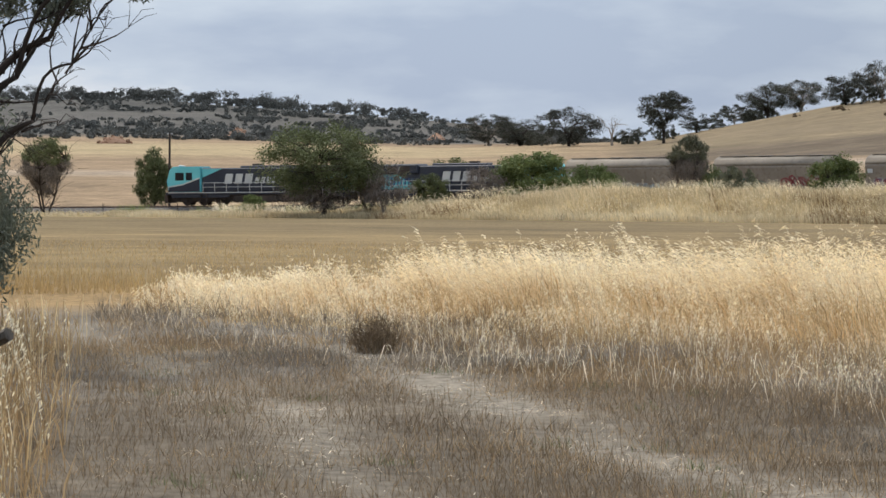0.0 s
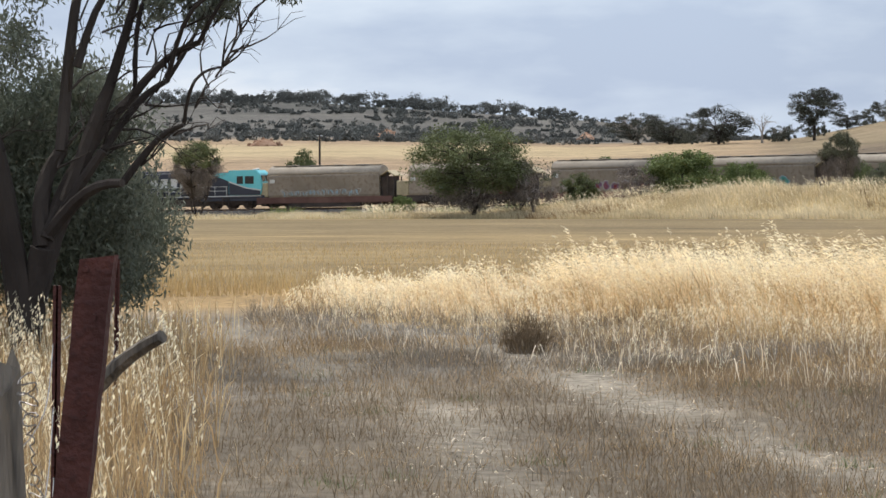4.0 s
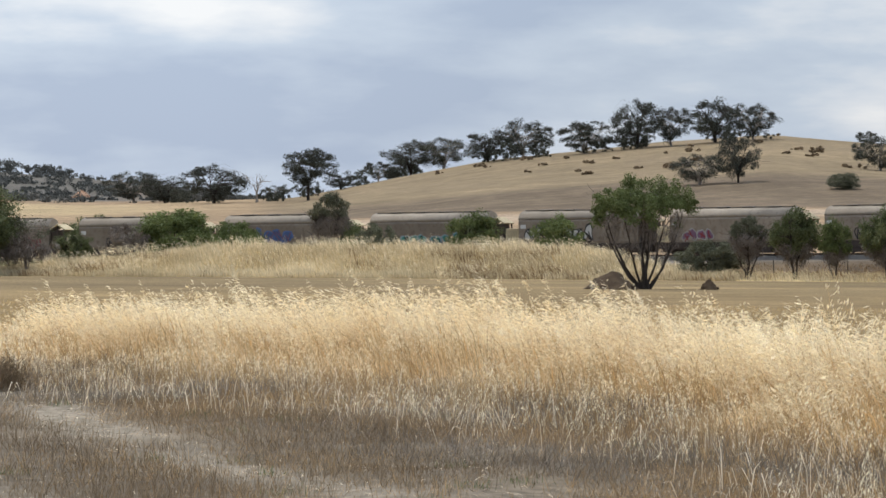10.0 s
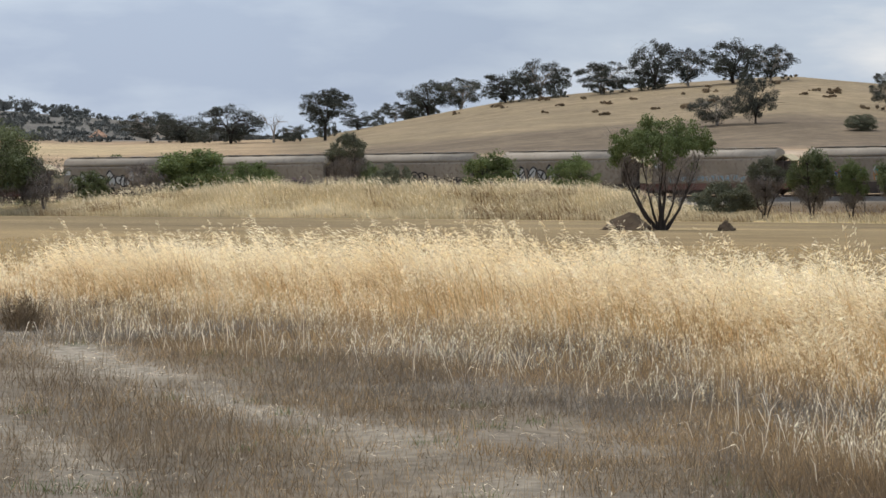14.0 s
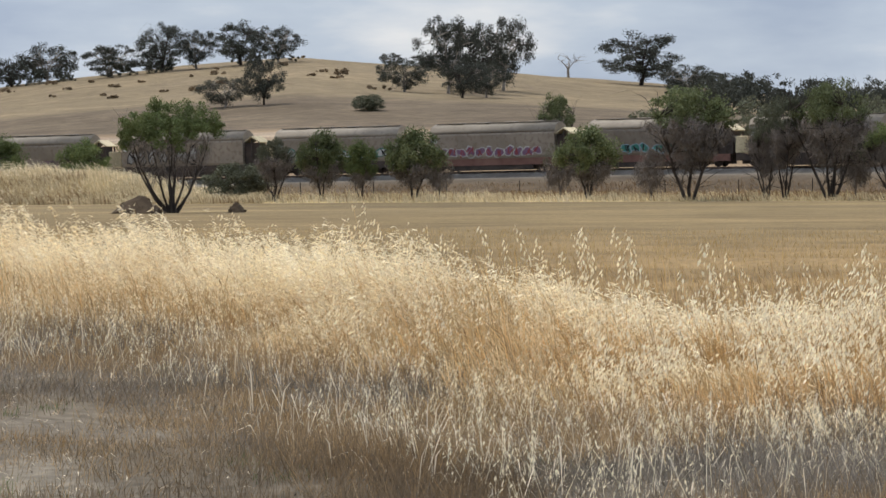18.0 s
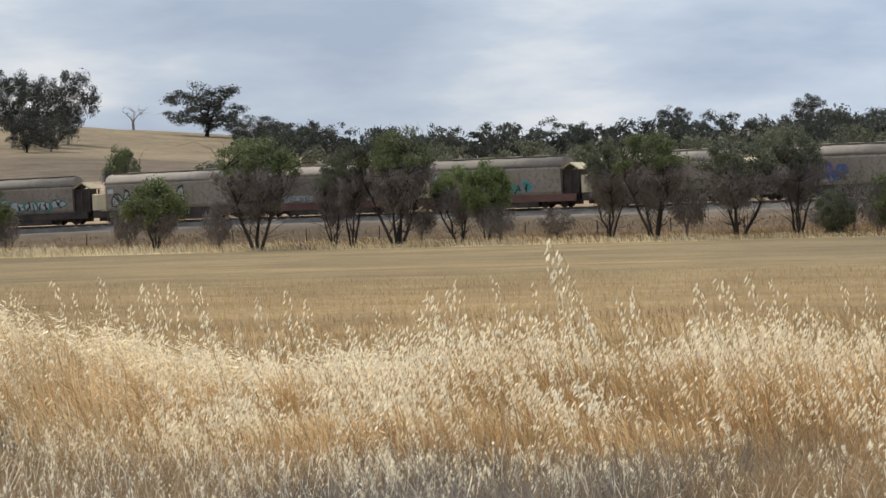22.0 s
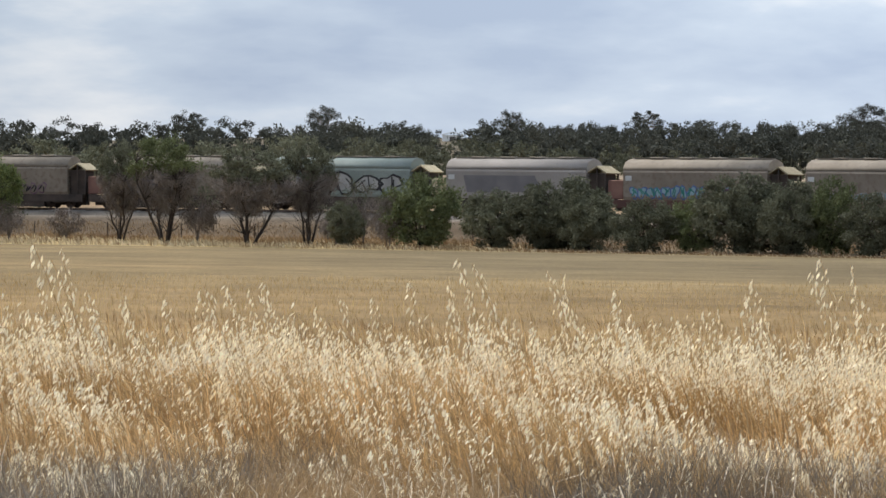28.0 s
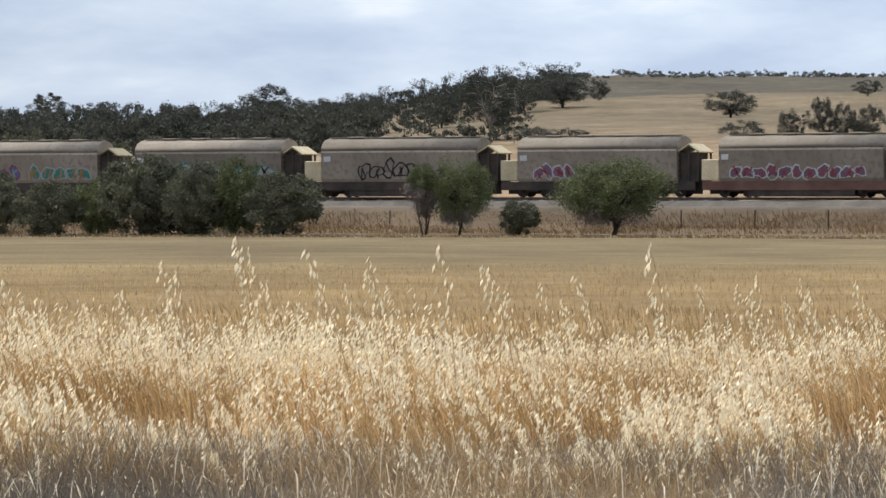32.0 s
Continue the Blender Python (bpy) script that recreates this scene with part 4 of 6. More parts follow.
    dull = rs.uniform(0, 1, n) < np.maximum(np.interp(u, (900, 1300, 2400, 3000), (0, 0.10, 0.25, 0.8)), smooth01(clump_noise(x, y, 0.16, 4) * 1.6 - 0.1) * smooth01((D - 22 - d) / 7) * 0.6)
    strip_stuff("verge_grass", sv[~dull], M_STRAW, "tall straw grass on the mound and railway verge")
    strip_stuff("brown_verge_grass", sv[dull], M_BANK, "short brown dry grass on the railway verge")
    n = 12000
    az = rs.uniform(-0.125, 0.14, n)
    d = track_d(az) - 36 + rs.uniform(0, 1, n) ** 0.6 * 15
    x, y = d * np.sin(az), d * np.cos(az)
    keep = clump_noise(x, y, 0.3, 0) + rs.uniform(-0.5, 0.6, n) > 0
    x, y, az = x[keep], y[keep], az[keep]
    n = len(x)
    h, le, la = rs.uniform(0.85, 1.5, n), rs.uniform(0.4, 0.8, n), WIND + rs.normal(0, 0.3, n)
    z = ground_z(x, y)
    stuff("mound_plumes", seed_heads(x + np.sin(la) * le * h, y + np.cos(la) * le * h, z + h * np.sqrt(1 - le * le), rs.uniform(0.25, 0.5, n), 6, 4.6, la, 0.9), M_HEAD, "pale grass plumes blowing on the mound")
    n = 74000
    az = rs.uniform(0.12, 0.98, n)
    d = track_d(az) - rs.uniform(6.5, 27, n)
    x, y = d * np.sin(az), d * np.cos(az)
    keep = clump_noise(x, y, 0.1, 0) + rs.uniform(-0.5, 0.7, n) > 0
    x, y = x[keep], y[keep]
    n = len(x)
    strip_stuff("bank_grass", strips(x, y, rs.uniform(0.12, 0.55, n) * (1 + 0.5 * clump_noise(x, y, 0.3, 4)), rs.uniform(0.02, 0.06, n), rs.uniform(0.2, 0.9, n), WIND + rs.normal(0, 1.2, n)), M_BANK,
                "russet dry grass on the railway bank")


build_grass()


def make_oat(seed):
    """One tall oat stalk, a metre high: a bowed stem and its open head."""
    rnd = np.random.RandomState(seed)
    t = empty("oat_stalk", "tall wild oat stalk with an open cream seed head", "oat stalk", "tall oat stalks")
    bm = bmesh.new()
    pts = [Vector((-0.13 * q * q, 0.03 * math.sin(3 * q + seed), q)) for q in np.linspace(0, 1, 9)]
    pipe(bm, pts, [0.0026 - 0.0012 * q for q in np.linspace(0, 1, 9)], 4)
    part("stem", bm, M_OAT, t)
    n = 24
    k = np.linspace(0, 1, n)
    bx_ = np.interp(1 - 0.40 * k, [p.z for p in pts], [p.x for p in pts])
    v = np.empty((n, 4, 3))
    c = np.stack([bx_ + rnd.normal(0, 0.008 + 0.034 * k, n), rnd.normal(0, 0.008 + 0.034 * k, n), 1.0 - 0.42 * k], 1)
    le, wd, a = rnd.uniform(0.03, 0.052, n), rnd.uniform(0.006, 0.011, n), rnd.uniform(0, 3.14, n)
    dn = np.stack([rnd.normal(-0.25, 0.25, n), rnd.normal(0, 0.25, n), -np.ones(n)], 1) * le[:, None]
    sd = np.stack([np.cos(a), np.sin(a), 0 * a], 1) * wd[:, None]
    v[:, 0], v[:, 1], v[:, 2], v[:, 3] = c, c + dn * 0.45 + sd, c + dn, c + dn * 0.45 - sd
    piece("seed_head", tri_mesh("seed_head", v.reshape(-1, 3), 0, M_HEAD, 4), t, "cream nodding spikelets")["kind"] = "stuff"
    return t


OATS = [make_oat(k) for k in range(5)]
# bearing and height of the tops (over the eye line) of the tallest stalks
OAT_TOPS = [(2160, -100), (2290, -170), (2480, -160), (2828, -135), (2890, -100), (2955, -100), (3020, -125), (3140, -155), (3340, -180), (3520, -110), (3062, -115), (3392, -130), (3519, -92), (3560, -105),
            (3685, -100), (3757, -125), (3869, -105), (4010, -125), (4237, -100), (4425, -155), (4480, -195), (2014, -145), (2204, -105), (2305, -165), (2530, -150), (2680, -165), (1950, -165), (2179, -80)]
SWAY = []


def plant_oats():
    rnd = np.random.RandomState(77)
    spots = list(OAT_TOPS)
    while len(spots) < 120:
        u = rnd.uniform(1500, 5000) if len(spots) < 90 else rnd.uniform(-300, 1500)
        spots.append((u, -rnd.uniform(135, 230) if u > 1500 else -rnd.uniform(125, 160)))
    for k, (u, px_) in enumerate(spots):
        e = float(near_edge(u / F))
        d = e + (rnd.uniform(1.5, 5.5) if u > 1500 else rnd.uniform(4, 7))
        p = at(u, d)
        h = EYE + px_ * d / F - p.z
        if not 0.5 < h < 1.5:
            continue
        ob = OATS[k] if k < len(OATS) else copy_thing(OATS[k % len(OATS)], Matrix.Identity(4))
        ob.scale = (h, h, h)
        SWAY.append((ob, p, math.degrees(-u / F) + rnd.normal(0, 25), rnd.uniform(0, 6.28), rnd.uniform(1.7, 2.6), h))


plant_oats()

# ---- trees ----


def leaf_quads(centres, radii, per, size, rnd, flat=0.75, slim=0.42, droop=0.7):
    n = len(centres) * per
    C, R = np.repeat(centres, per, 0), np.repeat(radii, per)
    dirs = rnd.normal(0, 1, (n, 3))
    dirs /= np.linalg.norm(dirs, axis=1)[:, None]
    rad = R * rnd.uniform(0.05, 1, n) ** 0.6
    p = C + dirs * rad[:, None] * (1, 1, flat)
    a, b = rnd.normal(0, 1, (n, 3)), rnd.normal(0, 1, (n, 3))
    a[:, 2] -= droop
    a /= np.linalg.norm(a, axis=1)[:, None]
    b = np.cross(a, b)
    b /= np.linalg.norm(b, axis=1)[:, None]
    s = size * rnd.uniform(0.6, 1.3, n)
    a, b = a * s[:, None], b * (s * slim)[:, None]
    v = np.empty((n, 4, 3))
    v[:, 0], v[:, 1], v[:, 2], v[:, 3] = p - a, p + b, p + a, p - b
    return v.reshape(-1, 3)


def limb(bm, p, q, r0, r1, rnd, bow=0.12, steps=4, n=5):
    p, q = Vector(p), Vector(q)
    L = (q - p).length
    off = Vector(rnd.normal(0, 1, 3)) * L * bow
    ts = [k / steps for k in range(steps + 1)]
    pipe(bm, [p.lerp(q, t) + (off + Vector((0, 0, 0.10 * L))) * math.sin(math.pi * t) for t in ts], [r0 + (r1 - r0) * t for t in ts], n)


def make_tree(name, seed, h, w, stems=3, low=0.35, clumps=34, per=60, leaf=0.2, clump_r=0.16, trunk_r=0.10, leaves=None, bark=None,
              twiggy=0.0, top=1.0, split=0.12, hollow=0.55, inner=0, cap=-2.0, vase=0.0, flat=0.75, splay=(0.25, 0.55), parted=False, label="", category="tree", group=""):
    """A thing with a trunk and a crown; heights and widths in metres."""
    rnd = np.random.RandomState(seed)
    leaves, bark = leaves or M_LEAF, bark or M_BARK
    t = empty(name, label, category, group)
    bm = bmesh.new()
    tips = []
    fork = Vector((rnd.normal(0, 0.02) * h, rnd.normal(0, 0.02) * h, split * h))
    if not parted:
        pipe(bm, [(0, 0, -0.25), fork * 0.5, fork], [trunk_r * 1.35, trunk_r * 1.05, trunk_r * 0.95], 7)
    a0 = rnd.uniform(0, 6.28)
    samples = [fork]
    for k in range(stems):
        a = a0 + k * 6.283 / stems + rnd.normal(0, 0.25)
        r = w * 0.5 * rnd.uniform(*splay) * (1 if stems > 1 else 0.2)
        tip = Vector((math.cos(a) * r, math.sin(a) * r, h * rnd.uniform(0.60, 0.80)))
        off = Vector((-math.cos(a) * r * 0.15, -math.sin(a) * r * 0.15, 0))
        way = [Vector((math.cos(a) * trunk_r * 1.1, math.sin(a) * trunk_r * 1.1, -0.25)) if parted else fork - Vector((0, 0, trunk_r * 0.5))]
        for j in range(1, 6):
            q = j / 5
            c = Vector((tip.x * q ** 0.85, tip.y * q ** 0.85, tip.z * q ** 1.15)) if parted else fork.lerp(tip, q) + off * math.sin(math.pi * q)
            c = c + Vector(rnd.normal(0, 0.012, 3)) * h
            way.append(c)
            samples.append(c)
        pipe(bm, way, [trunk_r * 0.8 * (1 - 0.15 * j) for j in range(6)], 6)
        tips.append(tip)
    cs, rr, ins, inr = [], [], [], []
    for k in range(clumps):
        for _ in range(30):
            v = Vector(rnd.uniform(-1, 1, 3))
            if hollow < v.length < 1:
                break
        z = h * (low + (1 - low) * 0.5) + v.z * h * (1 - low) * 0.5
        narrow = 1.0 + vase * min(v.z, 0) if v.z < 0.1 else top + (1 - top) * (1 - v.z)
        c = Vector((v.x * w * 0.46 * narrow, v.y * w * 0.46 * narrow, z))
        if v.z < cap:
            ins.append(c)
            inr.append(clump_r * min(w, h) * rnd.uniform(0.8, 1.5))
        else:
            cs.append(c)
            rr.append(clump_r * min(w, h) * rnd.uniform(0.6, 1.25))
        src = min(samples, key=lambda s: (s - c).length + (0.5 * h if s.z > c.z else 0))
        limb(bm, src, c, trunk_r * 0.28, trunk_r * 0.05, rnd, 0.08, 3, 4)
    for k in range(int(twiggy)):
        s = samples[rnd.randint(1, len(samples))]
        q = s + Vector((rnd.normal(0, 0.20) * w, rnd.normal(0, 0.20) * w, rnd.uniform(0.02, 0.30) * h))
        limb(bm, s, q, trunk_r * 0.16, trunk_r * 0.03, rnd, 0.1, 3, 3)
    part("trunk", bm, bark, t)
    if inner and ins:
        piece("twig_mass", tri_mesh("twig_mass", leaf_quads(np.array([tuple(c) for c in ins]), np.array(inr), inner, 0.26, rnd, 0.9, 0.075, -1.2), 0, M_TWIG, 4), t, "mass of fine grey-brown twigs")["kind"] = "stuff"
    if per:
        piece("crown", tri_mesh("crown", leaf_quads(np.array([tuple(c) for c in cs]), np.array(rr), per, leaf, rnd, flat), 0, leaves, 4), t)
    return t


def sizes(ob):
    xs = [v for o in ob.children for v in o.bound_box]
    return max(v[2] for v in xs), max(v[0] for v in xs) - min(v[0] for v in xs)


def plant(proto, u, d, h, w, turn, sink=0.0, label=""):
    """A copy of a tree at a bearing and distance, brought to its height and width in metres."""
    ph, pw = SIZE[proto.name]
    p = at(u, d)
    ob = copy_thing(proto, pose(p.x, p.y, p.z - sink, 0, 0, turn))
    ob.scale = (w / pw, w / pw, h / ph)
    if label:
        ob["label"] = label
    return ob


def slope_d(u, px, start=30):
    """The nearest distance beyond the line at which the ground rises to that angle."""
    a = u / F
    d = np.arange(track_d(a) + start, 1900, 4.0)
    el = (ground_z(d * math.sin(a), d * math.cos(a)) - EYE) / d * F
    hit = np.nonzero(el >= px)[0]
    return float(d[hit[0]]) if len(hit) else float(d[np.argmax(el)])


SIZE = {}


def keep_proto(t):
    SIZE[t.name] = sizes(t)
    return t


WATTLE = [keep_proto(make_tree("wattle_tree", 11 + k, 8, 8.5, stems=3 + k % 2, low=0.14, clumps=165, per=185, leaf=0.10, clump_r=0.125, trunk_r=0.17, split=0.08, twiggy=60, hollow=0.35, inner=130, cap=-0.62, vase=0.25, flat=0.95,
                               label="spreading green wattle tree with dark forked trunk by the railway", group="trees along the railway")) for k in range(3)]
ROWTREE = [keep_proto(make_tree("row_tree", 31 + k, 7.5, 6, stems=3 + k % 3, low=0.28, clumps=120, per=135, leaf=0.105, clump_r=0.11, trunk_r=0.16, split=0.05, twiggy=110, hollow=0.25, inner=120, cap=0.05, vase=0.6, splay=(0.45, 1.0), parted=True,
                                leaves=(M_LEAF, M_LEAFG, M_LEAF, M_LEAFG, M_LEAFB)[k], label="multi-stemmed acacia with bare lower twigs and an olive-green cap of leaves", group="trees along the railway")) for k in range(5)]
ROUND = [keep_proto(make_tree("round_tree", 151 + k, 5, 4.6, stems=3, low=0.24, clumps=110, per=110, leaf=0.10, clump_r=0.12, trunk_r=0.10, split=0.14, hollow=0.4, vase=0.3, twiggy=30, inner=130, cap=-0.45, flat=0.95, parted=True, splay=(0.3, 0.7),
                              leaves=(M_LEAF, M_LEAFB)[k], label="round-headed small green tree with a short dark trunk", group="trees along the railway")) for k in range(2)]
BUSH = [keep_proto(make_tree("round_bush", 51 + k, 4, 5, stems=4, low=0.0, clumps=110, per=150, leaf=0.10, clump_r=0.15, trunk_r=0.07, split=0.04, hollow=0.45,
                             leaves=(M_LEAFB, M_LEAFB, M_LEAFG, M_LEAF)[k], label=("rounded bright green bush by the railway", "rounded bright green bush by the railway", "dense grey-green hedge shrub by the railway", "dense dark green shrub by the railway")[k],
                             category="bush", group="bushes along the railway")) for k in range(4)]
TWIG = [keep_proto(make_tree("bare_shrub", 71 + k, 3.5, 3.5, stems=6, low=0.15, clumps=60, per=0 if k else 22, leaf=0.08, clump_r=0.13, trunk_r=0.05, split=0.03, twiggy=150, bark=M_TWIG, inner=40, cap=0.1 if k == 0 else 2.0,
                             leaves=M_LEAFG, label="leafless grey twiggy shrub by the railway", category="shrub", group="shrubs along the railway")) for k in range(2)]
GUM = [keep_proto(make_tree("gum_tree", 91 + k, 8, 10, stems=3 + k % 3, low=0.12, clumps=80, per=130, leaf=0.13, flat=0.85, vase=0.45, clump_r=0.105 + 0.015 * (k % 3), trunk_r=0.20, split=0.16, hollow=0.25, top=0.85, twiggy=16,
                            leaves=M_LEAFD, bark=M_BARK if k % 2 else M_BARKP, label="dark clumpy gum tree on the dry grass hill", group="gum trees on the hill")) for k in range(5)]
TALLGUM = keep_proto(make_tree("tall_gum_tree", 121, 12, 9, stems=4, low=0.30, clumps=90, per=130, leaf=0.16, clump_r=0.10, trunk_r=0.2, split=0.30, hollow=0.1, vase=0.35, flat=1.0, leaves=M_LEAFD,
                               label="tall gum tree with a bare trunk before the hill", group="gum trees on the hill"))
DEADGUM = keep_proto(make_tree("dead_tree", 131, 6, 6, stems=3, low=0.4, clumps=16, per=0, trunk_r=0.16, split=0.3, twiggy=14, bark=M_BARKP,
                               label="bleached dead tree on the hill", group="gum trees on the hill"))


def make_paddock_tree():
    """Stems that part at the ground and bow outwards to a flat-bottomed cap of leaves."""
    rnd = np.random.RandomState(141)
    t = empty("paddock_tree", "multi-stemmed wattle tree beside an earth mound in the paddock", "tree")
    trunk, twigs = bmesh.new(), bmesh.new()
    cs, rr, ins, inr = [], [], [], []
    H, W = 5.5, 5.6
    for k, (lean, reach) in enumerate(((0, 0.12), (180, 0.72), (10, 0.80), (200, 0.42), (-25, 0.45), (90, 0.4), (270, 0.5), (150, 0.9), (35, 0.95))):
        a = radians(lean + rnd.normal(0, 6))
        ax = Vector((math.cos(a), math.sin(a) * 0.8, 0))
        r, z1 = reach * W * 0.5, H * rnd.uniform(0.60, 0.72)
        pts = [ax * (0.10 + 0.04 * k) * min(reach * 2, 1) + Vector((0, 0, -0.2))]
        for j in range(1, 8):
            q = j / 7
            pts.append(ax * r * (q ** 0.8) + Vector((rnd.normal(0, 0.04), rnd.normal(0, 0.04), z1 * (q ** (1.0 + 0.45 * reach)))))
        r0 = 0.125 if k < 2 else 0.085
        pipe(trunk, pts, [r0 * (1 - 0.11 * j) for j in range(8)], 7)
        for j in range(3, 8):
            for _ in range(4):
                tip = pts[j] + Vector((rnd.normal(0, 0.42), rnd.normal(0, 0.42), rnd.uniform(0.3, 1.25)))
                limb(twigs, pts[j], tip, 0.022, 0.006, rnd, 0.08, 3, 4)
                for _ in range(3):
                    limb(twigs, tip, tip + Vector((rnd.normal(0, 0.3), rnd.normal(0, 0.3), rnd.uniform(0.05, 0.5))), 0.007, 0.003, rnd, 0.08, 2, 3)
    for _ in range(150):
        a, r = rnd.uniform(0, 6.28), rnd.uniform(0, 1) ** 0.5
        dome = H * (1.0 - 0.22 * r * r - 0.05 * math.sin(3 * a))
        cs.append((math.cos(a) * r * W * 0.5, math.sin(a) * r * W * 0.5, dome - rnd.uniform(0.1, 1.45) * (1 - 0.35 * r)))
        rr.append(rnd.uniform(0.26, 0.48))
    for _ in range(50):
        a, r = rnd.uniform(0, 6.28), rnd.uniform(0, 1) ** 0.5
        ins.append((math.cos(a) * r * W * 0.44, math.sin(a) * r * W * 0.44, H * rnd.uniform(0.42, 0.68)))
        inr.append(rnd.uniform(0.3, 0.5))
    part("trunk", trunk, M_BARK, t)
    part("branch_mass", twigs, M_TWIG, t)["kind"] = "stuff"
    piece("twig_mass", tri_mesh("twig_mass", leaf_quads(np.array(ins), np.array(inr), 34, 0.18, rnd, 0.9, 0.06, -1.2), 0, M_TWIG, 4), t, "mass of fine grey-brown twigs")["kind"] = "stuff"
    piece("crown", tri_mesh("crown", leaf_quads(np.array(cs), np.array(rr), 150, 0.07, rnd, 0.75), 0, M_LEAFB, 4), t)
    return t


PADDOCK = keep_proto(make_paddock_tree())
ALL_PROTO = [PADDOCK] + ROUND + WATTLE + ROWTREE + BUSH + TWIG + GUM + [TALLGUM, DEADGUM]


def px(n, d):
    return n * d / F


def edge_d(u, off=-30):
    return track_d(u / F) + off


# along the railway: kind, bearing, offset from the line, height and width (thousandths-of-view units of the plan)
LINE_TREES = [
    (WATTLE[0], -522, -33, 178, 218), (TWIG[0], -415, -31, 112, 105), (ROWTREE[1], -440, -29, 100, 70), (BUSH[3], -330, -24, 0, 66, -12), (BUSH[0], -640, -22, 40, 40),
    (TWIG[1], -235, -22, 0, 80, 8), (BUSH[0], -150, -18, 0, 150, 30), (BUSH[1], -50, -15, 0, 105, 8), (ROWTREE[3], 118, -14, 0, 92, 68), (BUSH[2], 205, -13, 0, 80, 8),
    (BUSH[3], 150, -12, 0, 90, 12), (ROUND[1], 375, -13, 0, 100, 34), (ROUND[1], 522, -13, 0, 88, 28),
    (BUSH[3], -813, 24, 0, 68, 34), (BUSH[3], -290, 26, 0, 110, 17), (ROWTREE[2], 1354, 16, 0, 90, 107),
    (BUSH[2], 790, -27, 72, 110), (ROWTREE[1], 858, -29, 118, 82), (ROUND[0], 940, -28, 134, 86), (ROUND[1], 1010, -28, 118, 60), (ROUND[0], 1103, -28, 138, 108),
    (TWIG[0], 1150, -27, 100, 50), (TWIG[0], 1362, -28, 110, 60), (ROUND[0], 1412, -28, 140, 108), (TWIG[1], 1523, -31, 95, 60),
    (ROWTREE[0], 1590, -31, 205, 190), (ROWTREE[1], 1725, -30, 150, 70), (ROWTREE[3], 1758, -30, 180, 90), (ROWTREE[2], 1838, -30, 210, 165), (TWIG[0], 1880, -28, 110, 60),
    (ROWTREE[4], 1948, -28, 138, 84), (ROUND[1], 1998, -29, 150, 80), (TWIG[0], 2020, -30, 80, 60), (ROWTREE[1], 2215, -28, 172, 96), (ROWTREE[2], 2292, -30, 195, 160),
    (TWIG[0], 2350, -27, 110, 70), (TWIG[1], 2120, -24, 60, 70), (TWIG[0], 2595, -29, 80, 66), (TWIG[1], 2683, -29, 100, 60), (ROWTREE[3], 2440, -30, 170, 170), (ROWTREE[1], 2545, -26, 180, 110), (BUSH[2], 2610, -30, 82, 60), (TWIG[0], 2690, -30, 100, 60),
    (BUSH[3], 2745, -29, 140, 135), (TWIG[0], 2640, -27, 120, 70),
    (BUSH[2], 2870, -30, 92, 95), (BUSH[2], 2955, -29, 100, 110), (BUSH[2], 3040, -30, 88, 95), (BUSH[2], 3140, -31, 82, 110), (BUSH[3], 3225, -29, 84, 90),
    (BUSH[2], 3300, -29, 122, 130), (BUSH[2], 3395, -31, 100, 90), (BUSH[3], 3468, -29, 118, 105), (BUSH[2], 3550, -30, 96, 120), (BUSH[2], 3000, -25, 110, 150), (BUSH[2], 3380, -26, 110, 140),
    (ROWTREE[0], 3800, -31, 140, 95), (WATTLE[2], 3862, -30, 152, 120), (BUSH[2], 3968, -29, 66, 66), (WATTLE[1], 4135, -31, 148, 190),
    (ROWTREE[0], -1000, -20, 150, 120), (BUSH[3], -1350, -20, 80, 120), (BUSH[1], 4790, -30, 90, 120),
]
for k, (proto, u, off, hp, wp, *top) in enumerate(LINE_TREES):
    d = edge_d(u, off)
    if top:
        hp = (top[0] - (at(u, d).z - EYE) / d * F) / 1.03
    hs, ws = (1.22, 1.3) if 2850 < u < 3700 else ((1.05, 1.36) if 1500 < u < 2700 else (0.98, 1.24))
    plant(proto, u, d, px(hp * hs, d), px(wp * ws, d), (k * 67) % 360)
d = 152.0
plant(PADDOCK, 675, d, px(208, d), px(205, d), 0)

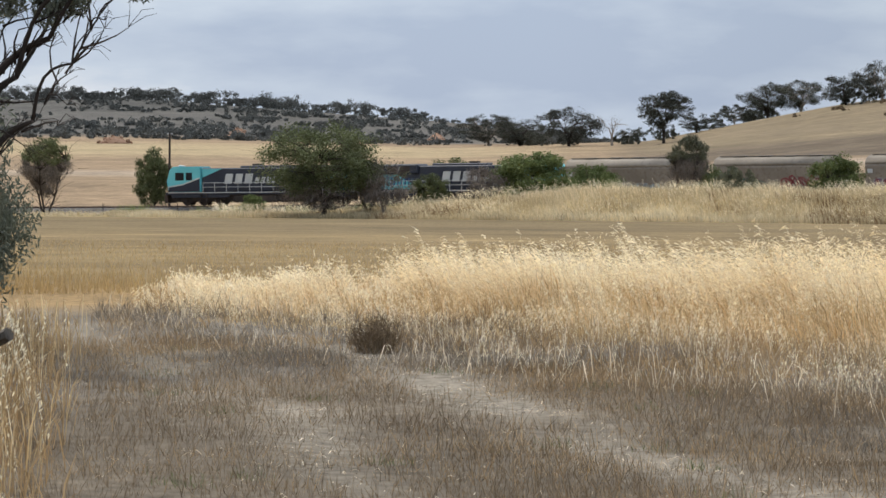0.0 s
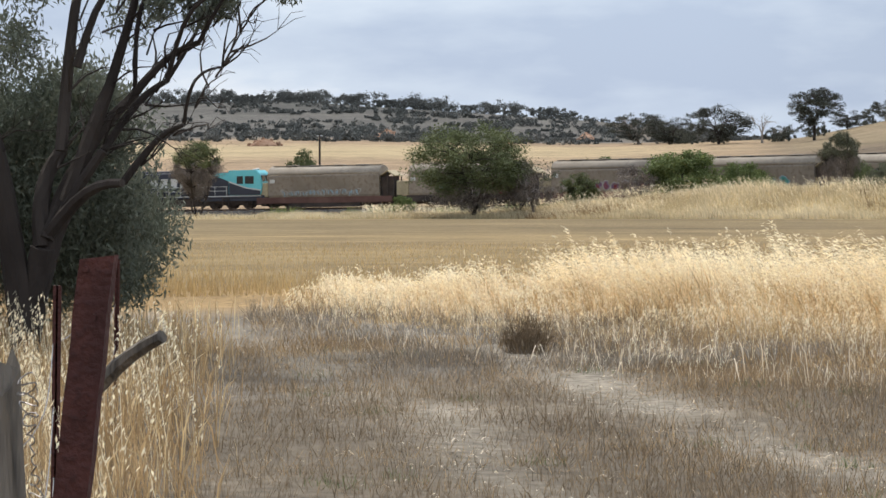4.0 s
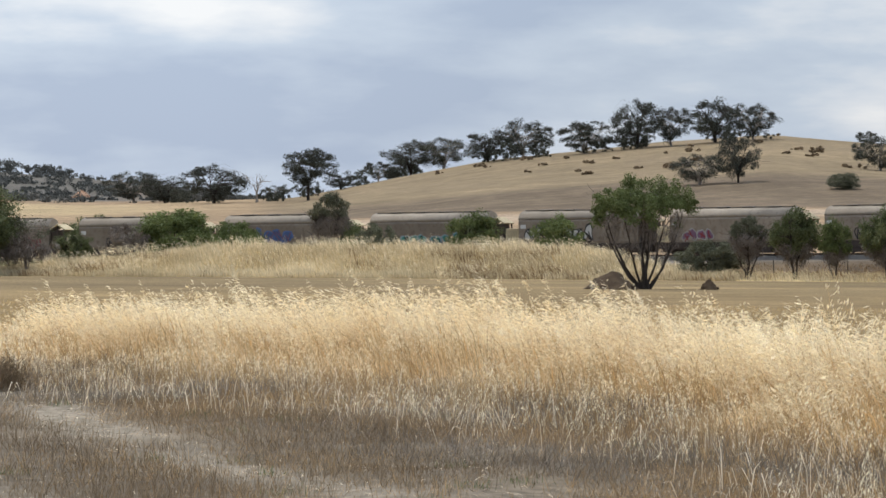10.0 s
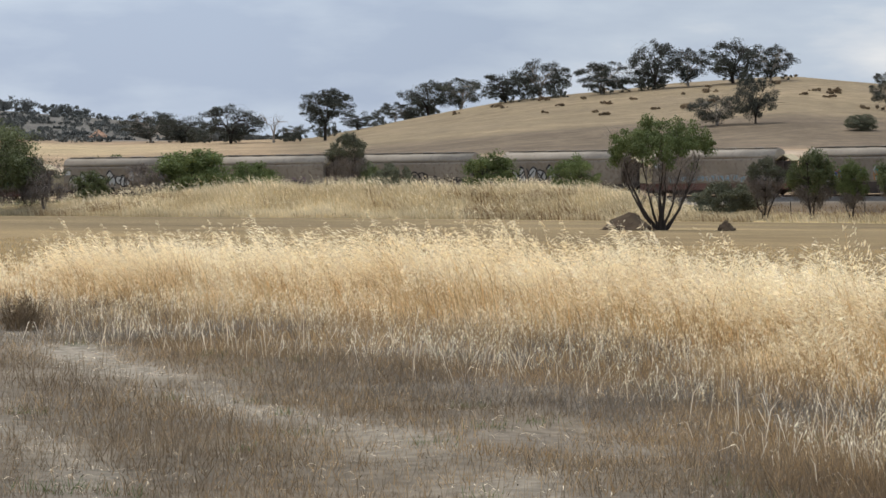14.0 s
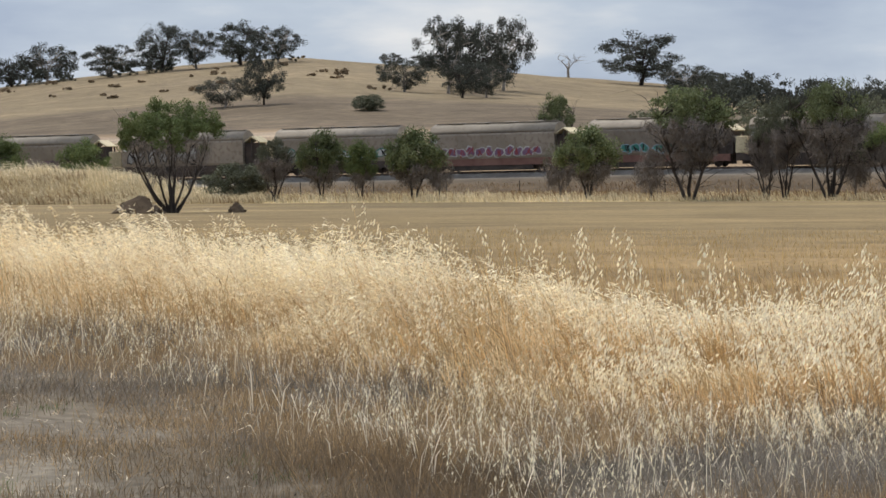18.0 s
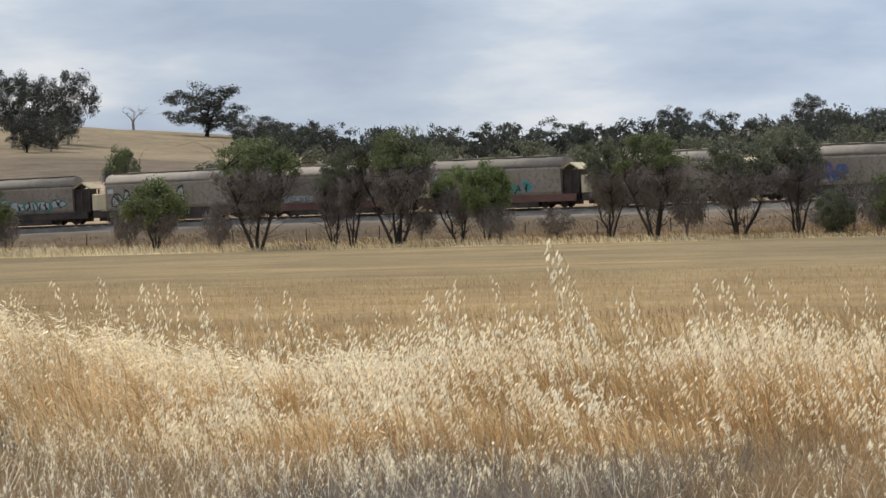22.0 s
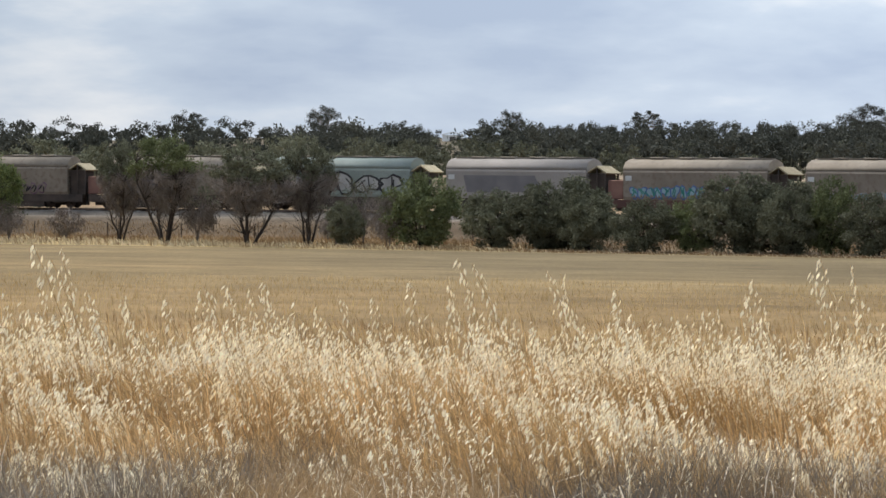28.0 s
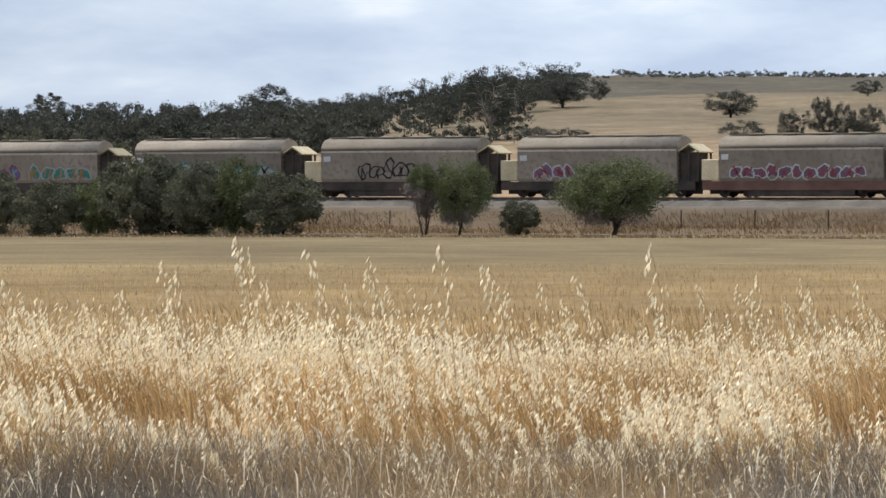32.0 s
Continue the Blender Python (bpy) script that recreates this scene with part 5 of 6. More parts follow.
HILL_TREES = [
    (GUM[0], -225, 32, 52, 90), (GUM[3], -170, 32, 46, 80), (GUM[1], -85, 32, 66, 100), (DEADGUM, -10, 34, 52, 40), (GUM[2], 22, 40, 24, 40), (TALLGUM, 81, 38, 86, 80), (GUM[3], 140, 58, 30, 55), (GUM[0], 205, 78, 34, 50),
    (GUM[1], 262, 90, 60, 80), (GUM[2], 320, 100, 52, 85), (GUM[3], 400, 108, 52, 80), (GUM[4], 460, 115, 66, 90), (GUM[0], 570, 124, 54, 92), (GUM[1], 662, 134, 82, 76), (GUM[2], 722, 138, 64, 62),
    (GUM[3], 800, 145, 76, 92), (GUM[4], 866, 148, 62, 74), (GUM[2], 770, 70, 52, 80), (GUM[1], 840, 74, 82, 66), (BUSH[2], 1025, 62, 30, 48), (GUM[0], 1065, 138, 26, 40), (GUM[3], 1130, 132, 34, 52),
    (GUM[4], 1088, 95, 58, 82), (GUM[0], 1165, 92, 128, 95), (GUM[1], 1215, 92, 118, 90), (GUM[2], 1262, 96, 122, 90), (GUM[3], 1190, 84, 66, 70), (GUM[4], 1232, 84, 64, 72), (DEADGUM, 1378, 128, 42, 46), (GUM[3], 1505, 105, 92, 122), (GUM[2], 1585, 88, 50, 80), (GUM[4], 1640, 84, 44, 90),
    (GUM[0], 3915, 70, 122, 120), (GUM[1], 3830, 92, 60, 70), (GUM[2], 3960, 118, 58, 95), (GUM[3], 4045, 128, 56, 80), (GUM[4], 4107, 142, 38, 42), (GUM[1], 4340, 112, 48, 92), (GUM[2], 4360, 66, 42, 70),
    (GUM[3], 4445, 66, 62, 50), (GUM[0], 4500, 66, 78, 50), (GUM[4], 4535, 66, 72, 45), (GUM[1], 4578, 66, 68, 60), (GUM[0], 4580, 150, 28, 50), (GUM[2], 4000, 60, 36, 80), (GUM[4], 4060, 60, 34, 70), (GUM[1], 3700, 80, 62, 80),
    (GUM[3], 2330, 92, 46, 62), (GUM[2], 2570, 92, 56, 60), (GUM[4], 2900, 110, 46, 55), (GUM[0], 3140, 112, 46, 60), (GUM[1], 3520, 108, 60, 80), (GUM[3], 4750, 70, 70, 60), (GUM[2], 4900, 120, 60, 80),
]
for k, (proto, u, base, hp, wp) in enumerate(HILL_TREES):
    d = slope_d(u, base)
    plant(proto, u, d, px(hp * 1.12, d), px(wp * (1.36 if u < 2000 else 1.2), d), (k * 83) % 360, sink=0.3)

for t in ALL_PROTO:
    for o in (*t.children, t):
        bpy.data.objects.remove(o)


def woodland(name, seed, spots, leaf, label, material, per=40, low=0.05, wide=0.5, blob=1.0):
    """Many far trees joined into one mesh of leaf clumps over trunks."""
    rnd = np.random.RandomState(seed)
    cs, rr = [], []
    for x, y, z, h in spots:
        w = h * rnd.uniform(0.8, 1.2) * wide
        for _ in range(rnd.randint(7, 12)):
            v = rnd.normal(0, 0.5, 2)
            cs.append((x + v[0] * w, y + v[1] * w, z + h * (low + (0.93 - low) * rnd.uniform(0, 1) ** 0.8)))
            rr.append(h * rnd.uniform(0.15, 0.28) * blob)
    v = leaf_quads(np.array(cs), np.array(rr), per, leaf, rnd, 0.75)
    s = np.array(spots)
    q = np.empty((len(s), 4, 3))
    lean = rnd.normal(0, 0.08, (len(s), 2)) * s[:, 3:4]
    wd = s[:, 3] * 0.015
    q[:, 0] = np.stack([s[:, 0] - wd, s[:, 1], s[:, 2] - 0.5], 1)
    q[:, 1] = np.stack([s[:, 0] + wd, s[:, 1], s[:, 2] - 0.5], 1)
    q[:, 2] = np.stack([s[:, 0] + wd * 0.5 + lean[:, 0], s[:, 1] + lean[:, 1], s[:, 2] + s[:, 3] * 0.8], 1)
    q[:, 3] = np.stack([s[:, 0] - wd * 0.5 + lean[:, 0], s[:, 1] + lean[:, 1], s[:, 2] + s[:, 3] * 0.8], 1)
    tagged(new(name, tri_mesh(name, np.vstack([v, q.reshape(-1, 3)]), 0, material, 4)), label, "trees", kind="stuff")


def scatter(n, seed, u0, u1, d0, d1, h0, h1, gap=-9, scale=70, clear=(0, 0)):
    rnd = np.random.RandomState(seed)
    out = []
    while len(out) < n:
        u, q = rnd.uniform(u0, u1), rnd.uniform(0, 1)
        d = track_d(u / F) + d0 + (d1 - d0) * q
        a = u / F
        x, y = d * math.sin(a), d * math.cos(a)
        if hash_noise(x / scale, y / scale) + rnd.normal(0, 0.25) < gap or clear[0] < u < clear[1]:
            continue
        out.append((x, y, gz(x, y), h0 + (h1 - h0) * rnd.uniform(0, 1) ** 2))
    return out


woodland("far_woodland", 3, scatter(260, 4, 1560, 2650, 200, 520, 2.5, 6.5, -0.15), 0.31, "dark gum woodland behind the railway", M_LEAFD, 42)
woodland("far_woodland", 5, scatter(560, 6, 2560, 3720, 110, 540, 2.5, 6.2, -0.6, clear=(2758, 2832)), 0.26, "dark gum woodland behind the railway", M_LEAFD, 60)
woodland("far_scrub", 27, scatter(150, 28, 2600, 3700, 60, 170, 2.0, 4.2, -0.2, 50, clear=(2766, 2828)), 0.22, "olive scrub in front of the dark woodland", M_LEAFG, 50, 0.0, 1.2)
woodland("far_woodland", 7, scatter(100, 8, 1500, 2760, 22, 110, 2.0, 4.6, -0.1), 0.2, "olive scrub trees behind the railway", M_LEAFG, 60)
# far hill and ridge growth, its haze painted in the leaf colour
woodland("hill_scrub", 9, scatter(560, 10, -1900, 20, 640, 1290, 0.9, 3.0, 0.0, 95), 0.55, "dark scrub covering the far hill", M_SCRUB_HAZE, 34, 0.0, 3.4, 2.6)
woodland("ridge_trees", 11, scatter(240, 12, -1900, -330, 1240, 1325, 3.5, 7.5, -0.35, 90), 0.42, "gum trees along the far ridge", M_SCRUB_HAZE, 70, 0.02, 0.9, 1.6)
ridge = []
rnd = np.random.RandomState(23)
while len(ridge) < 90:
    u = rnd.uniform(-270, 900)
    if math.sin(u / 31) + math.sin(u / 13 + 1) + rnd.normal(0, 0.4) < 0.2:
        continue
    d = slope_d(u, np.interp(u, (-270, 40, 140, 262, 460, 662, 900), (31, 34, 55, 88, 113, 132, 147))) + rnd.uniform(0, 25)
    p = at(u, d)
    ridge.append((p.x, p.y, p.z, rnd.uniform(1.4, 4.2)))
woodland("hill_understory", 25, ridge, 0.2, "dark low scrub between the gum trees on the hill", M_LEAFD, 50, 0.0, 1.0)
woodland("slope_tussocks", 13, scatter(34, 14, 300, 1600, 300, 490, 0.35, 1.0, 0.3, 36), 0.2, "low brown tussocks on the hill", M_DEAD, 60, 0.0, 2.0, 2.6)
woodland("far_woodland", 17, scatter(150, 18, 3540, 4060, 430, 760, 3.0, 6.5, -0.25, 60), 0.24, "dark gum woodland climbing the dry hill", M_LEAFD, 60, 0.0, 0.9, 1.3)
woodland("far_woodland", 19, scatter(46, 20, 3540, 3960, 190, 330, 2.0, 4.5, -0.1, 50), 0.2, "dark scrub trees at the foot of the hill", M_LEAFD, 54, 0.0, 1.1)
woodland("ridge_heath", 21, scatter(150, 22, 3950, 5000, 730, 830, 0.7, 1.8, -0.3, 60), 0.26, "low dark heath on the ridge of the dry hill", M_SCRUB_HAZE, 30, 0.0, 2.6, 2.2)


# ---- near fence and tree ----


def build_near():
    d = 13.0
    post = empty("steel_fence_post", "leaning rusty steel channel fence post with bolt holes", "fence post")
    p = at(-1112, d)
    post.matrix_basis = pose(p.x, p.y, p.z, 0, 6.8, -2)
    bm = bmesh.new()
    section = ((-0.052, 0.05), (-0.052, -0.006), (0.052, -0.006), (0.052, 0.05), (0.043, 0.05), (0.043, 0.005), (-0.043, 0.005), (-0.043, 0.05))
    levels = [-0.3 + 0.085 * k for k in range(21)]
    dents = np.random.RandomState(6)
    rings = []
    for k, z in enumerate(levels):
        wob = dents.normal(0, 0.0012, 2)
        rings.append([bm.verts.new((x_ + wob[0], y_ + wob[1], z + (0.012 * x_ / 0.05 if k == 20 else 0))) for x_, y_ in section])
    for lo_, hi_ in zip(rings, rings[1:]):
        for i in range(8):
            bm.faces.new((lo_[i], lo_[(i + 1) % 8], hi_[(i + 1) % 8], hi_[i]))
    bm.faces.new(rings[-1])
    bmesh.ops.recalc_face_normals(bm, faces=bm.faces)
    part("channel", bm, M_RUSTY, post)
    for z in (0.33, 0.62, 0.93, 1.22, 1.36):
        b2 = bmesh.new()
        bmesh.ops.create_cone(b2, cap_ends=True, segments=10, radius1=0.011, radius2=0.009, depth=0.012, matrix=pose(0.014 if z < 1.3 else -0.028, -0.010, z, 90, 0, 0))
        part("bolt", b2, M_WHITE if z < 0.5 else M_RUSTY, post)
    # old timber strainer post
    old = empty("timber_fence_post", "split grey weathered timber fence post", "fence post")
    p = at(-1149, 12.0)
    old.matrix_basis = pose(p.x, p.y, p.z, 0, -1.5, 15)
    bm = bmesh.new()
    n, rows = 12, 9
    rings = []
    rnd = np.random.RandomState(2)
    for k in range(rows):
        z = -0.3 + 1.42 * k / (rows - 1)
        ring = []
        for i in range(n):
            a = 6.283 * i / n
            r = 0.075 * (1 + 0.13 * math.sin(3 * a + 0.4 * k) + rnd.normal(0, 0.05))
            zz = z + (0.06 * math.sin(2 * a + 1) - 0.05 * (i % 3 == 0) if k == rows - 1 else 0)
            ring.append(bm.verts.new((math.cos(a) * r, math.sin(a) * r, zz)))
        rings.append(ring)
    for k in range(rows - 1):
        for i in range(n):
            bm.faces.new((rings[k][i], rings[k][(i + 1) % n], rings[k + 1][(i + 1) % n], rings[k + 1][i]))
    bm.faces.new(rings[-1])
    part("post", bm, M_WOOD, old)
    # slim posts further on and the wires
    slim = []
    for u, dd, h in ((-1137, 17.0, 1.17), (-1105, 21.0, 1.02), (-1085, 26.5, 0.98)):
        q = at(u, dd)
        s = empty("steel_dropper", "slim rusty steel fence dropper", "fence post", "fence droppers")
        s.matrix_basis = pose(q.x, q.y, q.z, 0, 1, 0)
        bm = bx(-0.018, 0.018, -0.004, 0.004, -0.3, h)
        box(bm, -0.004, 0.004, -0.004, 0.03, -0.3, h)
        part("picket", bm, M_RUSTY, s)
        slim.append(q)
    line = [at(-1149, 12.0), at(-1112, 13.0)] + slim
    wire = empty("fence_wire", "slack rusty fence wires strung between old posts", "fence wire")
    for z in (0.35, 0.65, 0.92):
        bm = bmesh.new()
        pts = [Vector((q.x, q.y, q.z + z)) for q in line]
        way = [pts[0]]
        for a_, b_ in zip(pts, pts[1:]):
            way += [a_.lerp(b_, k / 6) - Vector((0, 0, 0.05 * math.sin(math.pi * k / 6))) for k in range(1, 7)]
        pipe(bm, way, [0.0022] * len(way), 4)
        part("strand", bm, M_WIRE, wire)
    # a broken limb leaning behind the post
    br = empty("broken_branch", "dead grey branch leaning on the fence", "branch")
    bm = bmesh.new()
    q0, q1 = at(-1060, 13.6), at(-963, 13.4)
    rnd = np.random.RandomState(4)
    limb(bm, q0 + Vector((0, 0, 0.93)), Vector((q1.x, q1.y, q1.z + 1.15)), 0.028, 0.022, rnd, 0.04, 5, 7)
    limb(bm, q0 + Vector((-0.20, 0.05, -0.1)), q0 + Vector((0.035, 0.05, 1.33)), 0.05, 0.032, rnd, 0.03, 5, 7)
    part("limb", bm, M_WOOD, br)
    # a coil of slack wire hanging from the old post into the grass
    coil = empty("wire_coil", "tangled coil of old galvanised wire hanging from the fence", "wire")
    bm = bmesh.new()
    c0, c1 = at(-1140, 11.8), at(-1085, 12.3)
    way = []
    for k in range(260):
        q = k / 259
        c = (c0 + Vector((0.06, -0.05, 1.12))).lerp(c1 + Vector((0, 0, 0.02)), q)
        a_ = q * 190
        c = c + Vector((math.cos(a_), math.sin(a_ * 0.97), 0.4 * math.sin(a_ * 1.3))) * (0.018 + 0.012 * math.sin(q * 23))
        way.append(c)
    pipe(bm, way, [0.0024] * len(way), 3)
    part("strand", bm, M_WIRE, coil)


build_near()


def build_near_tree():
    """The tree on the left: dark leaning limbs, bare fine twigs and hanging grey-green foliage."""
    rnd = np.random.RandomState(21)
    t = empty("roadside_tree", "old dark tree with bare reaching limbs and drooping grey-green foliage", "tree")
    base = at(-1235, 30.0)
    k = 30.0 / F

    def sp(u, v, dd=0.0):
        """A place by bearing and height over the eye line at the tree's distance."""
        a, d_ = u / F, 30.0 + dd
        return Vector((d_ * math.sin(a), d_ * math.cos(a), EYE + v * d_ / F))

    trunk = bmesh.new()
    twigs = bmesh.new()
    runs = [(-1235, -300, -1205, -130, 0.17, 0.13), (-1205, -130, -1175, 20, 0.10, 0.075), (-1175, 20, -1130, 330, 0.07, 0.04), (-1200, -120, -1060, 110, 0.11, 0.05),
            (-1060, 110, -960, 190, 0.05, 0.025), (-960, 190, -860, 330, 0.026, 0.012), (-1195, -110, -1080, -30, 0.08, 0.045), (-1080, -30, -985, 60, 0.045, 0.022),
            (-985, 60, -925, 150, 0.022, 0.012), (-925, 150, -880, 230, 0.012, 0.006), (-1235, -250, -1330, 150, 0.15, 0.08), (-1330, 150, -1300, 420, 0.08, 0.04),
            (-1150, 150, -1020, 330, 0.05, 0.02), (-1215, -210, -1165, -60, 0.12, 0.10), (-1165, -60, -1100, 120, 0.10, 0.06), (-1100, 120, -1040, 330, 0.06, 0.025), (-1180, -90, -1110, 20, 0.07, 0.05), (-1110, 20, -1010, 130, 0.05, 0.03), (-1010, 130, -900, 260, 0.03, 0.012), (-1010, 130, -960, 300, 0.025, 0.01), (-1060, 105, -1000, 320, 0.035, 0.012), (-1330, 150, -1480, 380, 0.06, 0.02)]
    ends = []
    for u0, v0, u1, v1, r0, r1 in runs:
        limb(trunk, sp(u0, v0), sp(u1, v1, rnd.normal(0, 0.4)), r0 * 0.8, r1 * 0.8, rnd, 0.05, 6, 7)
        for q in np.linspace(0.3, 1, 5):
            ends.append((u0 + (u1 - u0) * q, v0 + (v1 - v0) * q))
    tagged(part("trunk", trunk, M_BARK, t), "dark rough bark")
    for _ in range(150):
        u0, v0 = ends[rnd.randint(5, len(ends))]
        if v0 < -20:
            continue
        L = rnd.uniform(25, 90)
        a = rnd.normal(0.75, 0.45)
        p1 = (u0 + math.cos(a) * L, v0 + math.sin(a) * L)
        limb(twigs, sp(u0, v0), sp(*p1, rnd.normal(0, 0.3)), 0.011, 0.004, rnd, 0.08, 3, 4)
        for _ in range(3):
            a2 = a + rnd.normal(0, 0.5)
            limb(twigs, sp(*p1), sp(p1[0] + math.cos(a2) * L * 0.6, p1[1] + math.sin(a2) * L * 0.6, rnd.normal(0, 0.3)), 0.004, 0.0018, rnd, 0.08, 2, 3)
    part("twig_mass", twigs, M_BARK, t, "fine bare twigs")["kind"] = "stuff"
    cs, rr = [], []
    for _ in range(230):
        v = rnd.uniform(-190, 120)
        right_ = np.interp(v, (-190, -120, -60, 30, 90, 150), (-1055, -1030, -1035, -1070, -1095, -1120))
        cs.append(tuple(sp(rnd.uniform(-1480, right_), v, rnd.uniform(0.7, 3.0))))
        rr.append(rnd.uniform(0.24, 0.42))
    for _ in range(16):
        v = rnd.uniform(170, 420)
        cs.append(tuple(sp(rnd.uniform(-1500, -1020 - 0.2 * (v - 150)), v, rnd.uniform(-0.5, 1.5))))
        rr.append(rnd.uniform(0.18, 0.36))
    for u, v in ((-960, 235), (-925, 250), (-890, 290), (-940, 290), (-1000, 310), (-870, 310), (-840, 285), (-905, 315), (-985, 270), (-820, 275), (-1020, 250), (-860, 335), (-950, 330), (-1040, 300)):
        cs.append(tuple(sp(u, v)))
        rr.append(0.16)
    piece("foliage", tri_mesh("foliage", leaf_quads(np.array(cs), np.array(rr), 520, 0.036, rnd, 1.1, 0.26, 1.0), 0, M_LEAFN, 4), t, "drooping grey-green needle foliage")


build_near_tree()


def build_bush(u, d, h, w, seed, name, label):
    """A dry wiry clump of upright stems."""
    rnd = np.random.RandomState(seed)
    p = at(u, d)
    t = empty(name, label, "shrub")
    t.location = p
    bm = bmesh.new()
    for _ in range(210):
        a, r = rnd.uniform(0, 6.28), rnd.uniform(0, 1) ** 0.6
        b = Vector((math.cos(a) * r * w * 0.30, math.sin(a) * r * w * 0.30, -0.03))
        top_ = h * rnd.uniform(0.35, 1.0) * (1.05 - 0.45 * r)
        q = Vector((b.x * 1.5 + rnd.normal(0, 0.05), b.y * 1.5 + rnd.normal(0, 0.05), top_))
        m_ = b.lerp(q, 0.55) + Vector(rnd.normal(0, 0.02, 3))
        pipe(bm, [b, m_, q], [0.0035, 0.0026, 0.0012], 3)
        for _ in range(3):
            f = m_.lerp(q, rnd.uniform(0, 0.9))
            tube(bm, f, f + Vector((rnd.normal(0, 0.045), rnd.normal(0, 0.045), rnd.uniform(0.01, 0.09))), 0.0022, 0.001, 3)
    part("stem_mass", bm, M_DEAD, t)["kind"] = "stuff"


build_bush(-449, 31.5, 0.44, 0.55, 3, "dry_shrub", "dry dark wiry shrub beside the farm track")


def heap(name, u, d, w, h, seed, material, label, category, stones=26):
    rnd = np.random.RandomState(seed)
    t = empty(name, label, category)
    t.location = at(u, d)
    bm = bmesh.new()
    bmesh.ops.create_icosphere(bm, subdivisions=3, radius=1)
    for v in bm.verts:
        k = 1 + 0.16 * noise.noise(v.co * 2.2 + Vector((seed, 0, 0)))
        r = math.hypot(v.co.x, v.co.y)
        v.co = Vector((v.co.x * w / 2 * k, v.co.y * w / 2 * k, max(-0.05, (h * k * (1 - r ** 1.5) if v.co.z > 0 else -0.2))))
    part("mound_body", bm, material, t)
    me = bpy.data.meshes.new("stone")
    bm = bmesh.new()
    bmesh.ops.create_icosphere(bm, subdivisions=1, radius=1)
    for v in bm.verts:
        v.co *= 1 + 0.3 * noise.noise(v.co * 1.9)
    bm.to_mesh(me)
    bm.free()
    me.materials.append(material)
    for _ in range(stones):
        a, r = rnd.uniform(0, 6.28), rnd.uniform(0, 1) ** 0.7
        s = w * rnd.uniform(0.03, 0.085)
        o = piece("stone", me, t, m=Matrix.LocRotScale((math.cos(a) * r * w * 0.55, math.sin(a) * r * w * 0.4, max(0.02, h * (1 - r ** 1.2)) * 0.95), Euler(rnd.uniform(0, 6, 3)), (s * 1.3, s, s * 0.8)))


for u, v, w, s in ((-667, 46, 46, 1), (-317, 40, 34, 2), (-884, 30, 60, 3), (-455, 30, 20, 4)):
    d = slope_d(u, v)
    heap("rubble_heap", u, d, px(w, d), px(13, d), s, M_STONE, "heap of orange rubble in the far pale field", "rubble heap")
heap("earth_mound", 618, 150.0, 2.6, 0.85, 8, M_EARTH, "dark bare earth mound under a paddock tree", "earth mound", 5)
heap("earth_mound", 790, 152.0, 0.9, 0.5, 9, M_EARTH, "small clod of dark earth in the paddock", "earth mound", 8)


def build_shed(u, v, w, h, seed):
    d = slope_d(u, v)
    t = empty("farm_shed", "far white farm shed among the trees", "shed")
    p = at(u, d)
    t.matrix_basis = pose(p.x, p.y, p.z, 0, 0, -math.degrees(u / F))
    w, h = px(w, d), px(h, d)
    part("wall", bx(-w / 2, w / 2, 0, w * 0.6, -1, h * 0.7), M_SHED, t)
    bm = prism(bmesh.new(), ((-w * 0.56, h * 0.68), (0, h), (w * 0.56, h * 0.68), (w * 0.56, h * 0.74), (0, h * 1.06), (-w * 0.56, h * 0.74)), -0.4, w * 0.65)
    part("roof", bm, M_SHED, t, "pale sheet metal roof")
    part("door", bx(-w * 0.15, w * 0.15, -0.06, -0.01, 0, h * 0.5), M_UNDER, t)


build_shed(2797, 92, 36, 16, 1)


def build_pole():
    t = empty("timber_pole", "dark timber pole standing behind the railway", "pole")
    d = edge_d(-786, 22)
    p = at(-786, d)
    t.location = p
    top = EYE + 50 * d / F - p.z
    part("shaft", tube(bmesh.new(), (0, 0, -0.3), (0, 0, top), 0.14, 0.10, 8), M_BARK, t)
    part("cap", tube(bmesh.new(), (-0.3, 0, top - 0.1), (0.3, 0, top - 0.1), 0.06, 0.06, 6), M_WHITE, t)


build_pole()


def build_line_fence():
    t = empty("paddock_fence", "wire fence with timber posts along the railway", "fence")
    me = bpy.data.meshes.new("post")
    bm = tube(bmesh.new(), (0, 0, -0.3), (0, 0, 1.15), 0.045, 0.04, 6)
    bm.to_mesh(me)
    bm.free()
    me.materials.append(M_BARK)
    pts = []
    for k in range(56):
        az = -0.30 + k * 0.0231
        d = track_d(az) - (17 if az < 0.1 else 14.5)
        p = at(az * F, d)
        pts.append(p)
        piece("post", me, t, m=pose(p.x, p.y, p.z, (k * 7) % 5 - 2, (k * 11) % 5 - 2, 0))
    for z in (0.5, 1.0):
        bm = bmesh.new()
        for a_, b_ in zip(pts, pts[1:]):
            tube(bm, a_ + Vector((0, 0, z)), b_ + Vector((0, 0, z)), 0.003, 0.003, 3)
        part("wire", bm, M_WIRE, t)


build_line_fence()

# ---- train ----
PITCH = 14.6


def wheel_mesh(r, w):
    me = bpy.data.meshes.new("wheel")
    bm = bmesh.new()
    bmesh.ops.create_cone(bm, cap_ends=True, segments=18, radius1=r, radius2=r, depth=w, matrix=pose(0, 0, 0, 90, 0, 0))
    bmesh.ops.create_cone(bm, cap_ends=True, segments=18, radius1=r * 0.35, radius2=r * 0.3, depth=w * 1.7, matrix=pose(0, 0, 0, 90, 0, 0))
    bm.to_mesh(me)
    bm.free()
    me.materials.append(M_UNDER)
    return me


